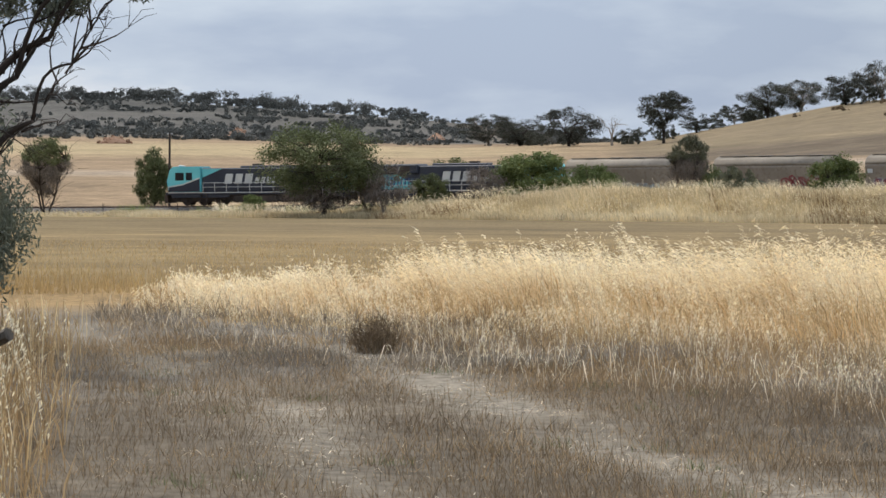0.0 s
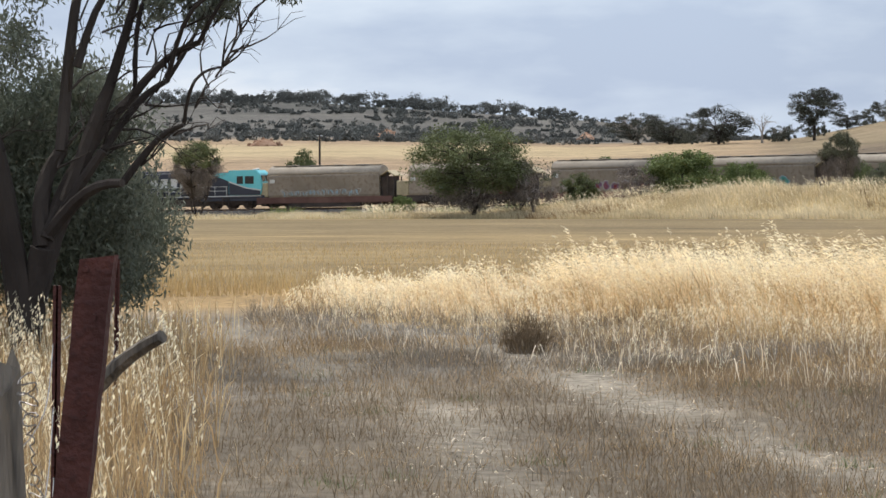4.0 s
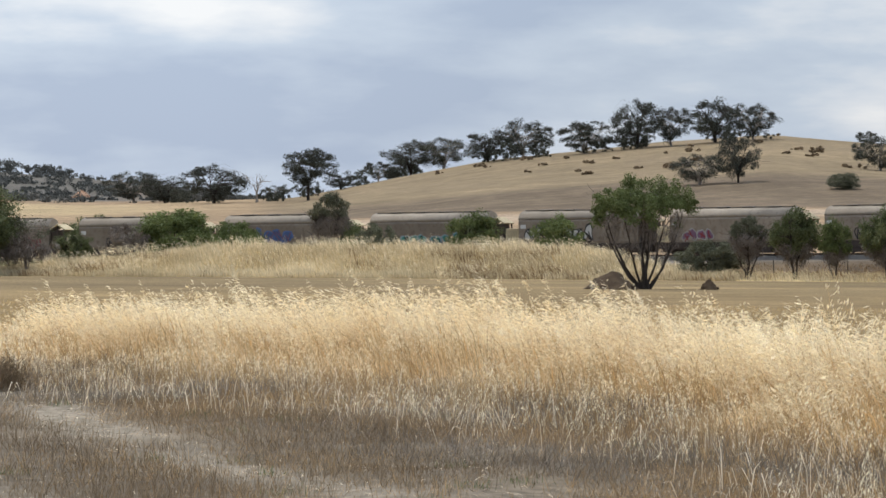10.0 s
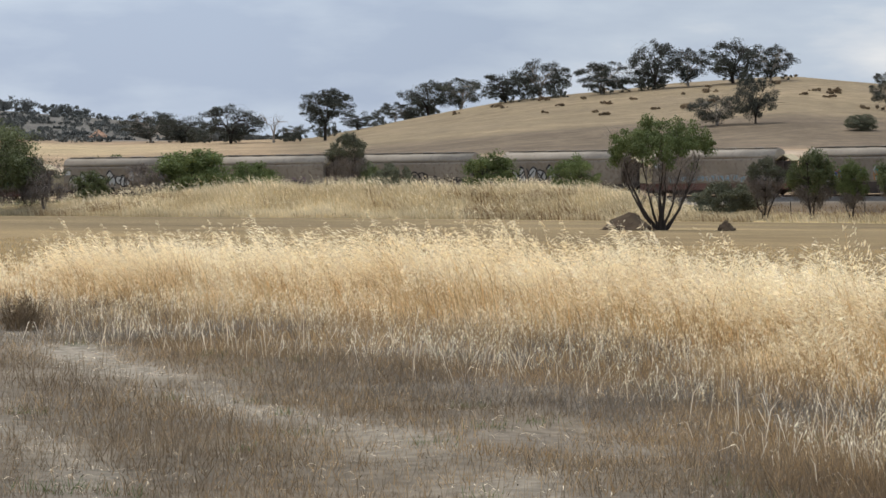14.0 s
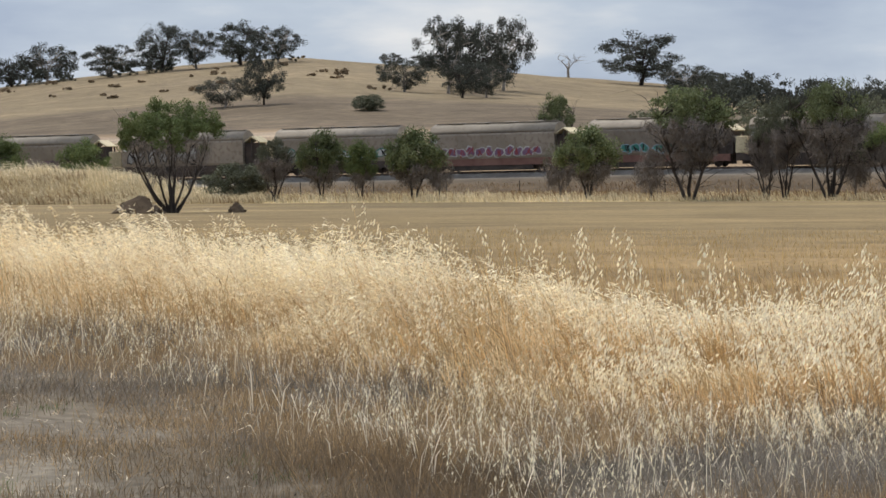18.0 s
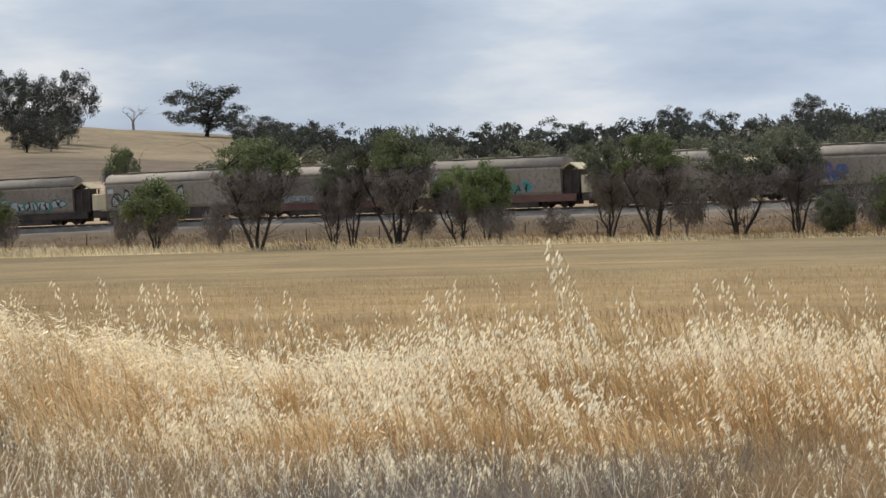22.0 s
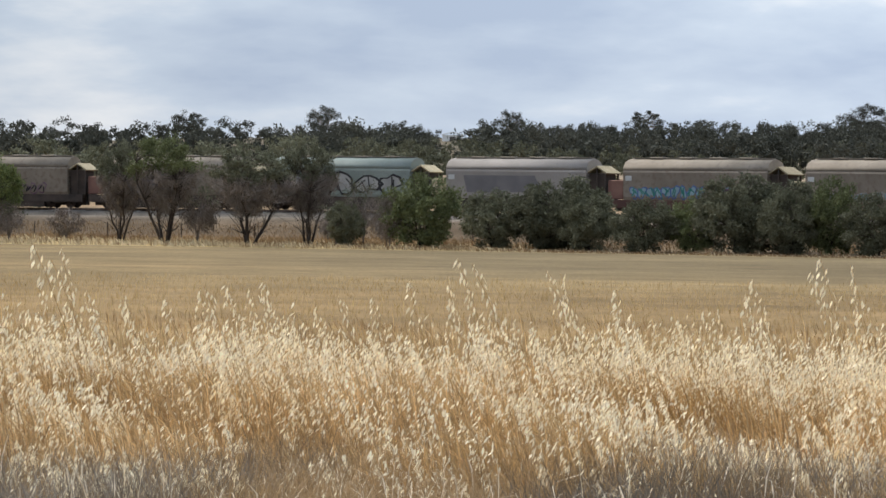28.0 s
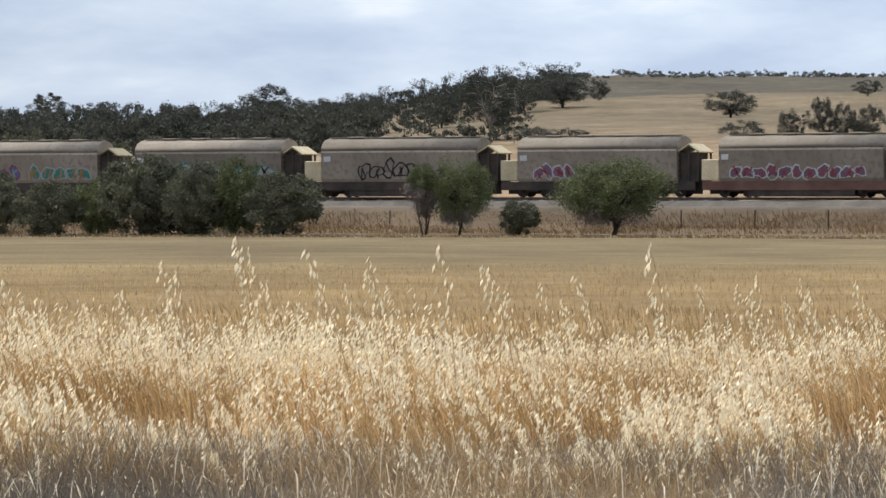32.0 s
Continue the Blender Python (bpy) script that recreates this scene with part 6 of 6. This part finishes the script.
WHEEL = wheel_mesh(0.43, 0.12)
WHEEL_BIG = wheel_mesh(0.49, 0.13)


def bogie(parent, x, axles, gap, wheel, r, name="bogie"):
    L = gap * (axles - 1) / 2 + 0.55
    bm = bmesh.new()
    for side in (-0.86, 0.86):
        prism(bm, ((-L, 0.50), (-L * 0.6, 0.62), (-L * 0.25, 0.36), (L * 0.25, 0.36), (L * 0.6, 0.62), (L, 0.50), (L, 0.74), (L * 0.3, 0.86), (-L * 0.3, 0.86), (-L, 0.74)), side - 0.07, side + 0.07)
    box(bm, -0.25, 0.25, -0.8, 0.8, 0.45, 0.8)
    for k in range(axles):
        for side in (-0.97, 0.97):
            box(bm, (k - (axles - 1) / 2) * gap - 0.14, (k - (axles - 1) / 2) * gap + 0.14, side - 0.07, side + 0.07, r - 0.16, r + 0.18, bevel=0.03)
    b = part(name, bm, M_UNDER, parent, "dark cast steel bogie")
    b.location = (x, 0, 0)
    for k in range(axles):
        for side in (-0.60, 0.60):
            piece("wheel", wheel, b, m=Matrix.Translation(((k - (axles - 1) / 2) * gap, side, r)))
    return b


def side_section(z):
    """Half width of the wagon's shell at a height."""
    return np.interp(z, (1.0, 1.25, 3.05, 3.45, 3.78, 3.96, 4.04), (1.25, 1.36, 1.42, 1.30, 1.0, 0.55, 0.0))


def wagon_body(x0, x1):
    zs = (1.02, 1.25, 2.0, 3.05, 3.20)
    prof = [(side_section(z), z) for z in zs]
    prof = prof + [(-y, z) for y, z in prof[::-1]]
    n = 12
    bm = bmesh.new()
    rings = []
    for k in range(n + 1):
        x = x0 + (x1 - x0) * k / n
        rings.append([bm.verts.new((x, y, z)) for y, z in prof])
    for k in range(n):
        for i in range(len(prof) - 1):
            bm.faces.new((rings[k][i], rings[k + 1][i], rings[k + 1][i + 1], rings[k][i + 1]))
    bm.faces.new(rings[0][::-1])
    bm.faces.new(rings[-1])
    for f in bm.faces:
        f.smooth = False
    bmesh.ops.recalc_face_normals(bm, faces=bm.faces)
    return bm


def roof_skin(x0, x1):
    zs = (3.215, 3.45, 3.62, 3.78, 3.88, 3.97, 4.03)
    half = [(float(side_section(z)) + 0.02, z) for z in zs] + [(0.0, 4.06)]
    prof = half + [(-y, z) for y, z in half[::-1][1:]]
    bm = bmesh.new()
    a = [bm.verts.new((x0, y, z)) for y, z in prof]
    b = [bm.verts.new((x1, y, z)) for y, z in prof]
    n = len(prof)
    for i in range(n):
        f = bm.faces.new((a[i], b[i], b[(i + 1) % n], a[(i + 1) % n]))
        f.smooth = i < n - 1
    bm.faces.new(a[::-1])
    bm.faces.new(b)
    bmesh.ops.recalc_face_normals(bm, faces=bm.faces)
    return bm


def spray_marks(parent, rnd, x0, x1, z0, z1, y=1.43, colours=None, letters=7):
    """Sprayed lettering that nobody can read: a ground patch and angular strokes."""
    cols = colours or list(rnd.choice(len(M_SPRAY), 3, replace=False))
    sgn = 1 if y > 0 else -1

    def plate(bm, pts, lift):
        vs = [bm.verts.new((x, sgn * (float(side_section(z)) + lift), z)) for x, z in pts]
        f = bm.faces.new(vs if sgn < 0 else vs[::-1])
        return f

    def out(name, bm, m, lab):
        bmesh.ops.recalc_face_normals(bm, faces=bm.faces)
        me = bpy.data.meshes.new(name)
        bm.to_mesh(me)
        bm.free()
        me.materials.append(m)
        piece(name, me, parent, lab)["kind"] = "stuff"

    # bubble letters: a blob, its outline, a slash
    w = (x1 - x0) / letters
    fill, ring, slash = bmesh.new(), bmesh.new(), bmesh.new()
    for k in range(letters):
        cx, cz = x0 + (k + 0.5) * w, (z0 + z1) / 2 + rnd.normal(0, 0.05)
        rx, rz = w * rnd.uniform(0.46, 0.60), (z1 - z0) * rnd.uniform(0.40, 0.52)
        ph = rnd.uniform(0, 6.28)
        pts, inn = [], []
        for i in range(10):
            a = 6.283 * i / 10
            r = 1 + 0.26 * math.sin(2 * a + ph) + 0.18 * math.sin(3 * a + 2 * ph) + rnd.normal(0, 0.07)
            pts.append((cx + math.cos(a) * rx * r, min(max(cz + math.sin(a) * rz * r, 1.06), 3.02)))
            inn.append((cx + (pts[-1][0] - cx) * 0.80, cz + (pts[-1][1] - cz) * 0.80))
        lift = 0.012 + 0.004 * (k % 3)
        for i in range(10):
            j = (i + 1) % 10
            plate(fill, (pts[i], pts[j], (cx, cz)), lift)
            plate(ring, (pts[i], pts[j], inn[j], inn[i]), lift + 0.012)
        for q in range(rnd.randint(2, 4)):
            sx, sz = cx + rnd.normal(0, 0.2) * w, cz + rnd.normal(0, 0.12) * (z1 - z0)
            an, L, t = rnd.uniform(0.6, 2.5), 0.28 * (z1 - z0), 0.05
            dx, dz, nx, nz = math.cos(an) * L, math.sin(an) * L, -math.sin(an) * t, math.cos(an) * t
            plate(slash, [(x, min(max(z, 1.06), 3.02)) for x, z in ((sx - dx - nx, sz - dz - nz), (sx + dx - nx, sz + dz - nz), (sx + dx + nx, sz + dz + nz), (sx - dx + nx, sz - dz + nz))], lift + 0.024)
    if cols[0] is not None:
        out("graffiti_fill", fill, M_SPRAY[cols[0]], "sprayed paint fill")
    else:
        fill.free()
    out("graffiti_outline", ring, M_SPRAY[cols[1]], "sprayed letter outlines")
    out("graffiti_slash", slash, M_SPRAY[cols[2]], "sprayed slashes")


def make_wagon(seed, label, marks):
    rnd = np.random.RandomState(seed)
    t = empty("hopper_wagon", label, "hopper wagon", "wagons of the grain train")
    body = part("body", wagon_body(-5.75, 5.75), M_WAGON, t)
    part("roof", roof_skin(-5.78, 5.78), M_ROOF, t, "pale curved roof")
    bm = bx(-5.6, 5.6, -0.28, 0.28, 4.07, 4.12)
    for x in (-3.6, -1.2, 1.2, 3.6):
        box(bm, x - 0.55, x + 0.55, -0.45, 0.45, 4.04, 4.16, bevel=0.04)
    part("hatch_walk", bm, M_ROOF, t, "roof walkway with loading hatches")
    # sills and chutes hang low to fill the shaded underside
    part("sill", box(bx(-7.0, 7.0, -1.28, -1.14, 0.48, 1.06), -7.0, 7.0, 1.14, 1.28, 0.48, 1.06), M_SILL if seed % 2 else M_UNDER, t, "rust-stained side sill")
    for x in (-2.6, 0, 2.6):
        part("hopper_chute", prism(bmesh.new(), ((x - 1.29, 1.05), (x + 1.29, 1.05), (x + 0.85, 0.28), (x - 0.85, 0.28)), -1.12, 1.12), M_UNDER, t)
    # added dark sheets, standing for hopper gear and the shade around it
    for y in (-1.2, 1.2):
        part("side_skirt", bx(-3.72, 3.72, y - 0.03, y + 0.03, 0.06, 0.475), M_UNDER, t, "added dark sheet for shade and hopper gear between the bogies")
    part("centre_sill", bx(-6.9, 6.9, -0.35, 0.35, 0.22, 1.0), M_UNDER, t)
    # open platform at the trailing end with a pitched hood over it
    bm = prism(bmesh.new(), ((-7.28, 2.92), (-6.52, 3.42), (-5.80, 2.98), (-5.80, 3.06), (-6.52, 3.52), (-7.34, 2.99)), -1.25, 1.25)
    part("end_hood", bm, M_CREAM, t, "small pitched hood over the end platform")
    bm = bmesh.new()
    for y in (-1.12, 1.12):
        box(bm, -7.2, -7.08, y - 0.05, y + 0.05, 1.06, 3.02)
        box(bm, -6.55, -6.45, y - 0.04, y + 0.04, 1.06, 3.3)
    box(bm, -7.2, -5.8, -1.1, 1.1, 1.02, 1.12)
    for z in np.arange(1.4, 3.1, 0.33):
        box(bm, -5.84, -5.79, 0.75, 1.2, z, z + 0.04)
    part("end_frame", bm, M_UNDER, t, "end platform frame with ladder")
    prismed = prism(bmesh.new(), ((-6.4, 1.12), (-5.8, 1.12), (-5.8, 2.5), (-6.1, 2.5)), -0.5, 0.5)
    part("slope_sheet", prismed, M_UNDER, t)
    # added dark block: the shaded opening under the hood, made solid
    part("end_panel", bx(-7.0, -5.82, -0.95, 0.95, 1.12, 2.95), M_UNDER, t, "added dark block for the shade inside the end platform")
    # low box at the leading end
    part("end_box", bx(5.85, 7.12, -1.18, 1.18, 1.10, 2.48, bevel=0.05), M_SILL if seed in (5, 16) else M_CREAM, t, "low end box")
    part("placard", bx(5.05, 5.55, 1.405, 1.432, 2.45, 2.80), M_WHITE, t, "pale number plate")
    for x0, x1 in ((7.0, 7.35), (-7.35, -7.0)):
        part("coupler", bx(x0, x1, -0.15, 0.15, 0.62, 0.88), M_UNDER, t)
    for x in (-4.85, 4.85):
        bogie(t, x, 2, 1.7, WHEEL, 0.43)
    for side in (1, -1):
        for x0, x1, z0, z1, cols, n in marks:
            spray_marks(t, rnd, x0, x1, z0, z1, side * 1.43, cols, n)
    return t


# colours: 0 red, 1 white, 2 blue, 3 teal, 4 black, 5 violet, 6 orange, 7 pale blue
WAGONS = [
    make_wagon(1, "weathered beige grain hopper wagon with red and white graffiti", [(-4.6, 5.0, 1.15, 2.1, [5, 1, 0], 11)]),
    make_wagon(2, "weathered beige grain hopper wagon with red graffiti", [(-4.8, -0.8, 1.15, 2.3, [None, 0, 0], 5), (0.8, 3.0, 1.3, 2.0, [None, 3, 4], 3)]),
    make_wagon(3, "weathered beige grain hopper wagon with teal graffiti", [(-3.4, -0.2, 1.2, 2.1, [3, 7, 4], 3), (0.2, 2.6, 1.2, 2.1, [3, 7, 4], 3)]),
    make_wagon(4, "weathered beige grain hopper wagon with white and black graffiti", [(-1.5, 5.2, 1.15, 2.7, [1, 4, 4], 7)]),
    make_wagon(5, "weathered grain hopper wagon with cyan graffiti", [(-0.8, 5.2, 1.12, 2.1, [7, 2, 3], 9), (-4.6, -1.6, 1.12, 2.2, [5, 7, 3], 4)]),
    make_wagon(6, "weathered grain hopper wagon with orange, red and blue graffiti", [(-5.2, -0.4, 1.12, 2.3, [3, 1, 6], 5), (0.4, 5.2, 1.12, 2.3, [2, 0, 1], 6)]),
    make_wagon(7, "weathered grain hopper wagon with small pale tags", [(-3.8, 4.4, 1.12, 1.75, [None, 1, 7], 12)]),
    make_wagon(12, "weathered grain hopper wagon with black outlined graffiti", [(-1.6, 3.0, 1.2, 2.4, [None, 4, 4], 5), (-4.8, -2.0, 1.3, 1.9, [None, 4, 4], 4)]),
    make_wagon(14, "weathered pale grain hopper wagon with white and teal graffiti", [(-5.0, 4.6, 1.15, 2.3, [1, 3, 4], 8)]),
    make_wagon(16, "weathered grain hopper wagon with dark blue painted panel", [(-1.0, 3.6, 1.12, 2.9, [2, 2, 5], 5)]),
    make_wagon(18, "weathered grain hopper wagon with pink and white graffiti", [(1.6, 4.6, 1.15, 2.2, [5, 1, 0], 4), (-4.0, -1.0, 1.15, 1.9, [None, 5, 4], 4)]),
]
TEAL_WAGON = make_wagon(8, "pale teal grain hopper wagon with large grey graffiti", [(-5.0, 4.4, 1.1, 3.0, [1, 4, 4], 5)])
for o in TEAL_WAGON.children:
    if o.name.startswith(("body", "roof")):
        o.data = o.data.copy()
        o.data.materials[0] = mat("teal_grey_paint", (0.19, 0.225, 0.21), (0.25, 0.29, 0.27), 0.5, 0.6, bump=0.05, c3=(0.15, 0.17, 0.16))
PLAIN_WAGON = make_wagon(10, "plain beige grain hopper wagon with a painted-over grey patch", [])
for o in PLAIN_WAGON.children:
    if o.name.startswith(("body", "roof")):
        o.data.materials[0] = mat("pale_beige_paint", (0.25, 0.23, 0.215), (0.31, 0.285, 0.265), 0.5, 0.6, bump=0.05, c3=(0.22, 0.20, 0.18))
for side in (1, -1):
    bm = bmesh.new()
    pts = ((-2.2, 1.55), (-1.6, 2.75), (4.3, 2.75), (4.0, 1.5))
    f = bm.faces.new([bm.verts.new((x, side * (float(side_section(z)) + 0.015), z)) for x, z in pts])
    part("buff_patch", bm, mat("grey_patch", (0.14, 0.135, 0.14), (0.18, 0.17, 0.175), 0.8, 0.7, bump=0), PLAIN_WAGON, "grey overpainted patch")


def make_loco():
    t = empty("diesel_locomotive", "dark blue diesel locomotive with teal cab and white handrails", "locomotive", "locomotives of the grain train")
    part("frame", bx(-9.9, 9.9, -1.32, 1.32, 1.05, 1.32, bevel=0.03), M_NAVY, t, "dark blue underframe")
    hood = bx(-9.2, 6.2, -1.02, 1.02, 1.32, 3.62, bevel=0.10)
    box(hood, -9.0, -4.4, -1.38, 1.38, 2.85, 3.78, bevel=0.12)
    box(hood, -3.2, 2.4, -0.7, 0.7, 3.6, 3.82, bevel=0.08)
    h = part("hood", hood, M_NAVY, t, "dark blue engine hood")
    for x in np.arange(-8.2, 6.0, 1.25):
        for side in (1, -1):
            part("door_panel", bx(x - 0.52, x + 0.52, side * 1.035 - 0.012, side * 1.035 + 0.012, 1.5, 2.75, bevel=0.008), M_NAVY, h)
    for x in (-8.3, -7.0, -5.7):
        for side in (1, -1):
            part("radiator_grille", bx(x - 0.5, x + 0.5, side * 1.39 - 0.01, side * 1.39 + 0.012, 2.95, 3.55), M_UNDER, h)
    cab = prism(bmesh.new(), ((6.25, 1.33), (9.55, 1.33), (9.75, 2.35), (9.45, 3.45), (9.1, 3.78), (6.25, 3.78)), -1.4, 1.4)
    bmesh.ops.bevel(cab, geom=cab.edges[:], offset=0.06, segments=2, affect="EDGES")
    c = part("cab", cab, M_TEAL, t, "teal driver's cab")
    for side in (1, -1):
        for x0, x1 in ((7.1, 7.75), (7.95, 8.85)):
            part("side_window", bx(x0, x1, side * 1.405 - 0.02, side * 1.405 + 0.02, 2.45, 3.2, bevel=0.015), M_GLASS, c)
        part("cab_skirt", prism(bmesh.new(), ((6.3, 1.36), (9.5, 1.36), (9.55, 1.75), (8.0, 2.0), (6.3, 2.6)), side * 1.415 - 0.012, side * 1.415 + 0.012), M_NAVY, c, "dark blue lower cab panel")
        part("cab_stripe", prism(bmesh.new(), ((6.3, 2.6), (8.0, 2.0), (9.6, 1.75), (9.62, 1.86), (8.05, 2.12), (6.3, 2.74)), side * 1.418 - 0.012, side * 1.418 + 0.012), M_WHITE, c, "white curved stripe")
        part("teal_flash", prism(bmesh.new(), ((4.1, 3.55), (6.2, 3.55), (6.2, 2.7)), side * 1.03 - 0.012, side * 1.03 + 0.012), M_TEAL, h, "teal swoosh")
        part("rear_flash", prism(bmesh.new(), ((-9.1, 1.42), (-9.1, 2.8), (-6.6, 2.8), (-4.3, 1.42)), side * 1.055 - 0.008, side * 1.055 + 0.008), M_TEAL, h, "teal painted tail panel")
        b2 = bmesh.new()
        rnd = np.random.RandomState(5)
        for k in range(11):
            x = -8.8 + k * 0.36
            z = 1.6 + rnd.uniform(0, 0.3)
            vs = [b2.verts.new((x + q, side * 1.07, zz)) for q, zz in ((0, z), (0.16, z - 0.05), (0.24, z + 0.75), (0.08, z + 0.85))]
            b2.faces.new(vs)
        part("graffiti_strokes", b2, M_SPRAY[2], h, "dark sprayed strokes")
    for s in (1, -1):
        part("windscreen", bx(9.52, 9.66, s * 0.66 - 0.5, s * 0.66 + 0.5, 2.55, 3.25, bevel=0.02), M_GLASS, c)
        part("headlight", tube(bmesh.new(), (9.62, s * 0.45, 1.75), (9.74, s * 0.45, 1.75), 0.1, 0.1, 10), M_WHITE, c)
    # the operator's mark: plain slanted bars of its size and colour
    for side in (1, -1):
        x = 3.9 * side if side > 0 else -0.2
        for k, (wd, hh) in enumerate(((0.95, 0.95), (0.9, 0.95), (0.95, 0.95), (0.5, 0.6), (0.5, 0.6), (0.5, 0.6), (0.5, 0.6), (0.5, 0.6))):
            x0 = (3.9 - sum((1.05, 1.0, 1.05, 0.58, 0.58, 0.58, 0.58, 0.58)[:k])) if side > 0 else (-2.1 + sum((1.05, 1.0, 1.05, 0.58, 0.58, 0.58, 0.58, 0.58)[:k]))
            sg = -1 if side > 0 else 1
            bm = bmesh.new()
            z0 = 2.1
            sl = 0.18 * sg
            prism(bm, ((x0, z0), (x0 + sg * wd * 0.8, z0), (x0 + sg * wd * 0.8 + sl, z0 + hh), (x0 + sl, z0 + hh)), side * 1.062 - 0.01, side * 1.062 + 0.01)
            part("mark_bar", bm, M_WHITE, h, "white painted mark")
    # handrails
    for side in (1, -1):
        y = side * 1.3
        for x in np.arange(-9.6, 6.3, 1.2):
            part("rail_post", tube(bmesh.new(), (x, y, 1.3), (x, y, 2.2), 0.03, 0.03, 5), M_WHITE, t)
        for z in (1.78, 2.2):
            part("handrail", tube(bmesh.new(), (-9.6, y, z), (6.1, y, z), 0.03, 0.03, 5), M_WHITE, t)
        part("walkway_edge", bx(-9.9, 9.6, y - 0.03 + side * 0.05, y + 0.03 + side * 0.05, 1.22, 1.30), M_WHITE, t, "white walkway edge line")
        for x in (5.9, -9.4):
            b3 = bmesh.new()
            for z in (0.35, 0.65, 0.95):
                box(b3, x - 0.3, x + 0.3, y - 0.14, y + 0.14, z, z + 0.04)
            for q in (-0.3, 0.3):
                box(b3, x + q - 0.02, x + q + 0.02, y - 0.14, y + 0.14, 0.35, 1.2)
            part("steps", b3, M_UNDER, t)
    for z in (1.8, 2.2):
        part("end_rail", tube(bmesh.new(), (-9.75, -1.2, z), (-9.75, 1.2, z), 0.03, 0.03, 5), M_WHITE, t)
    part("traction_gear", box(box(bx(-9.0, -3.2, -0.75, 0.75, 0.35, 1.05), 3.2, 9.0, -0.75, 0.75, 0.35, 1.05), -3.3, 3.3, -0.9, 0.9, 0.3, 1.05), M_UNDER, t, "dark running gear")
    for x0, x1 in ((-9.3, -3.3), (3.3, 9.3)):
        for y in (-1.24, 1.24):
            part("side_apron", bx(x0, x1, y - 0.02, y + 0.02, 0.78, 1.06), M_NAVY, t)
    tank = bx(-2.9, 2.9, -1.25, 1.25, 0.28, 1.04, bevel=0.16)
    part("fuel_tank", tank, M_UNDER, t, "black fuel tank")
    bm = bx(9.75, 10.05, -1.2, 1.2, 0.28, 1.1, bevel=0.03)
    part("cowcatcher", bm, M_UNDER, t)
    part("coupler", box(bx(9.9, 10.3, -0.15, 0.15, 0.7, 0.95), -10.3, -9.9, -0.15, 0.15, 0.7, 0.95), M_UNDER, t)
    part("horn", tube(bmesh.new(), (8.2, 0.3, 3.82), (8.9, 0.3, 3.86), 0.05, 0.09, 8), M_WHITE, t)
    part("exhaust", bx(0.4, 1.3, -0.3, 0.3, 3.8, 4.0, bevel=0.03), M_UNDER, t)
    for x in (-6.2, 6.2):
        bogie(t, x, 3, 1.75, WHEEL_BIG, 0.49)
    return t


LOCO = make_loco()
SPEED, GAIN, PHASE = 11.34, 0.036, 0.0355


def run(t):
    """Metres that the train has gone by t seconds."""
    return SPEED * t + 0.5 * GAIN * t * t


def ride(ob, s0, back=False):
    flip = Matrix.Rotation(math.pi, 4, "Z") if back else Matrix.Identity(4)
    rows = []
    for t in np.arange(0, 32.01, 1.0):
        rows.append((float(t), on_track(s0 - run(t)) @ flip))
    walk(ob, rows)


TRAIN = []
TRAIN.append((LOCO, PITCH * (15.19 + PHASE) + 10.2, False))
LOCO_2 = copy_thing(LOCO, Matrix.Identity(4))
TRAIN.append((LOCO_2, PITCH * (15.19 + PHASE) + 30.6, True))
ORDER = {18: 6, 19: 1, 20: 0, 21: 2, 22: 3, 23: 6, 24: 1, 25: 7, 26: 9, 27: 2, 28: 3, 29: 10, 30: 7, 31: 3, 32: 6, 33: 5, 34: 10, 35: 3, 36: 8, 37: 0, 38: 2, 39: 7, 40: 8, 41: 3,
         42: 6, 43: 2, 44: 7, 45: 9, 46: 8, 47: 6, 48: 10, 49: 9, 52: 4, 53: 6, 54: 7, 55: 5, 56: 8, 57: 7, 58: 10, 59: 0, 60: 3, 61: 6, 62: 2, 63: 1, 64: 7}
used = set()
for k in range(18, 65):
    proto = TEAL_WAGON if k == 50 else PLAIN_WAGON if k == 51 else WAGONS[ORDER[k]]
    ob = proto if id(proto) not in used else copy_thing(proto, Matrix.Identity(4))
    used.add(id(proto))
    TRAIN.append((ob, PITCH * (k + PHASE) + 5.75, False))


def sway(ob, p, turn, phase, rate, h):
    """A stalk rocking in the wind about its foot."""
    rows = []
    for t in np.arange(0, 32.01, 0.8):
        q = phase + rate * t
        lean = -7 + 4.5 * math.sin(q) + 1.8 * math.sin(2.3 * q + 1)
        rows.append((float(t), pose(p.x, p.y, p.z - 0.02, 2.0 * math.sin(0.7 * q), lean, turn)))
    walk(ob, rows)


def motions():
    for ob, s0, back in TRAIN:
        ride(ob, s0, back)
    for row in SWAY:
        sway(*row)


motions()
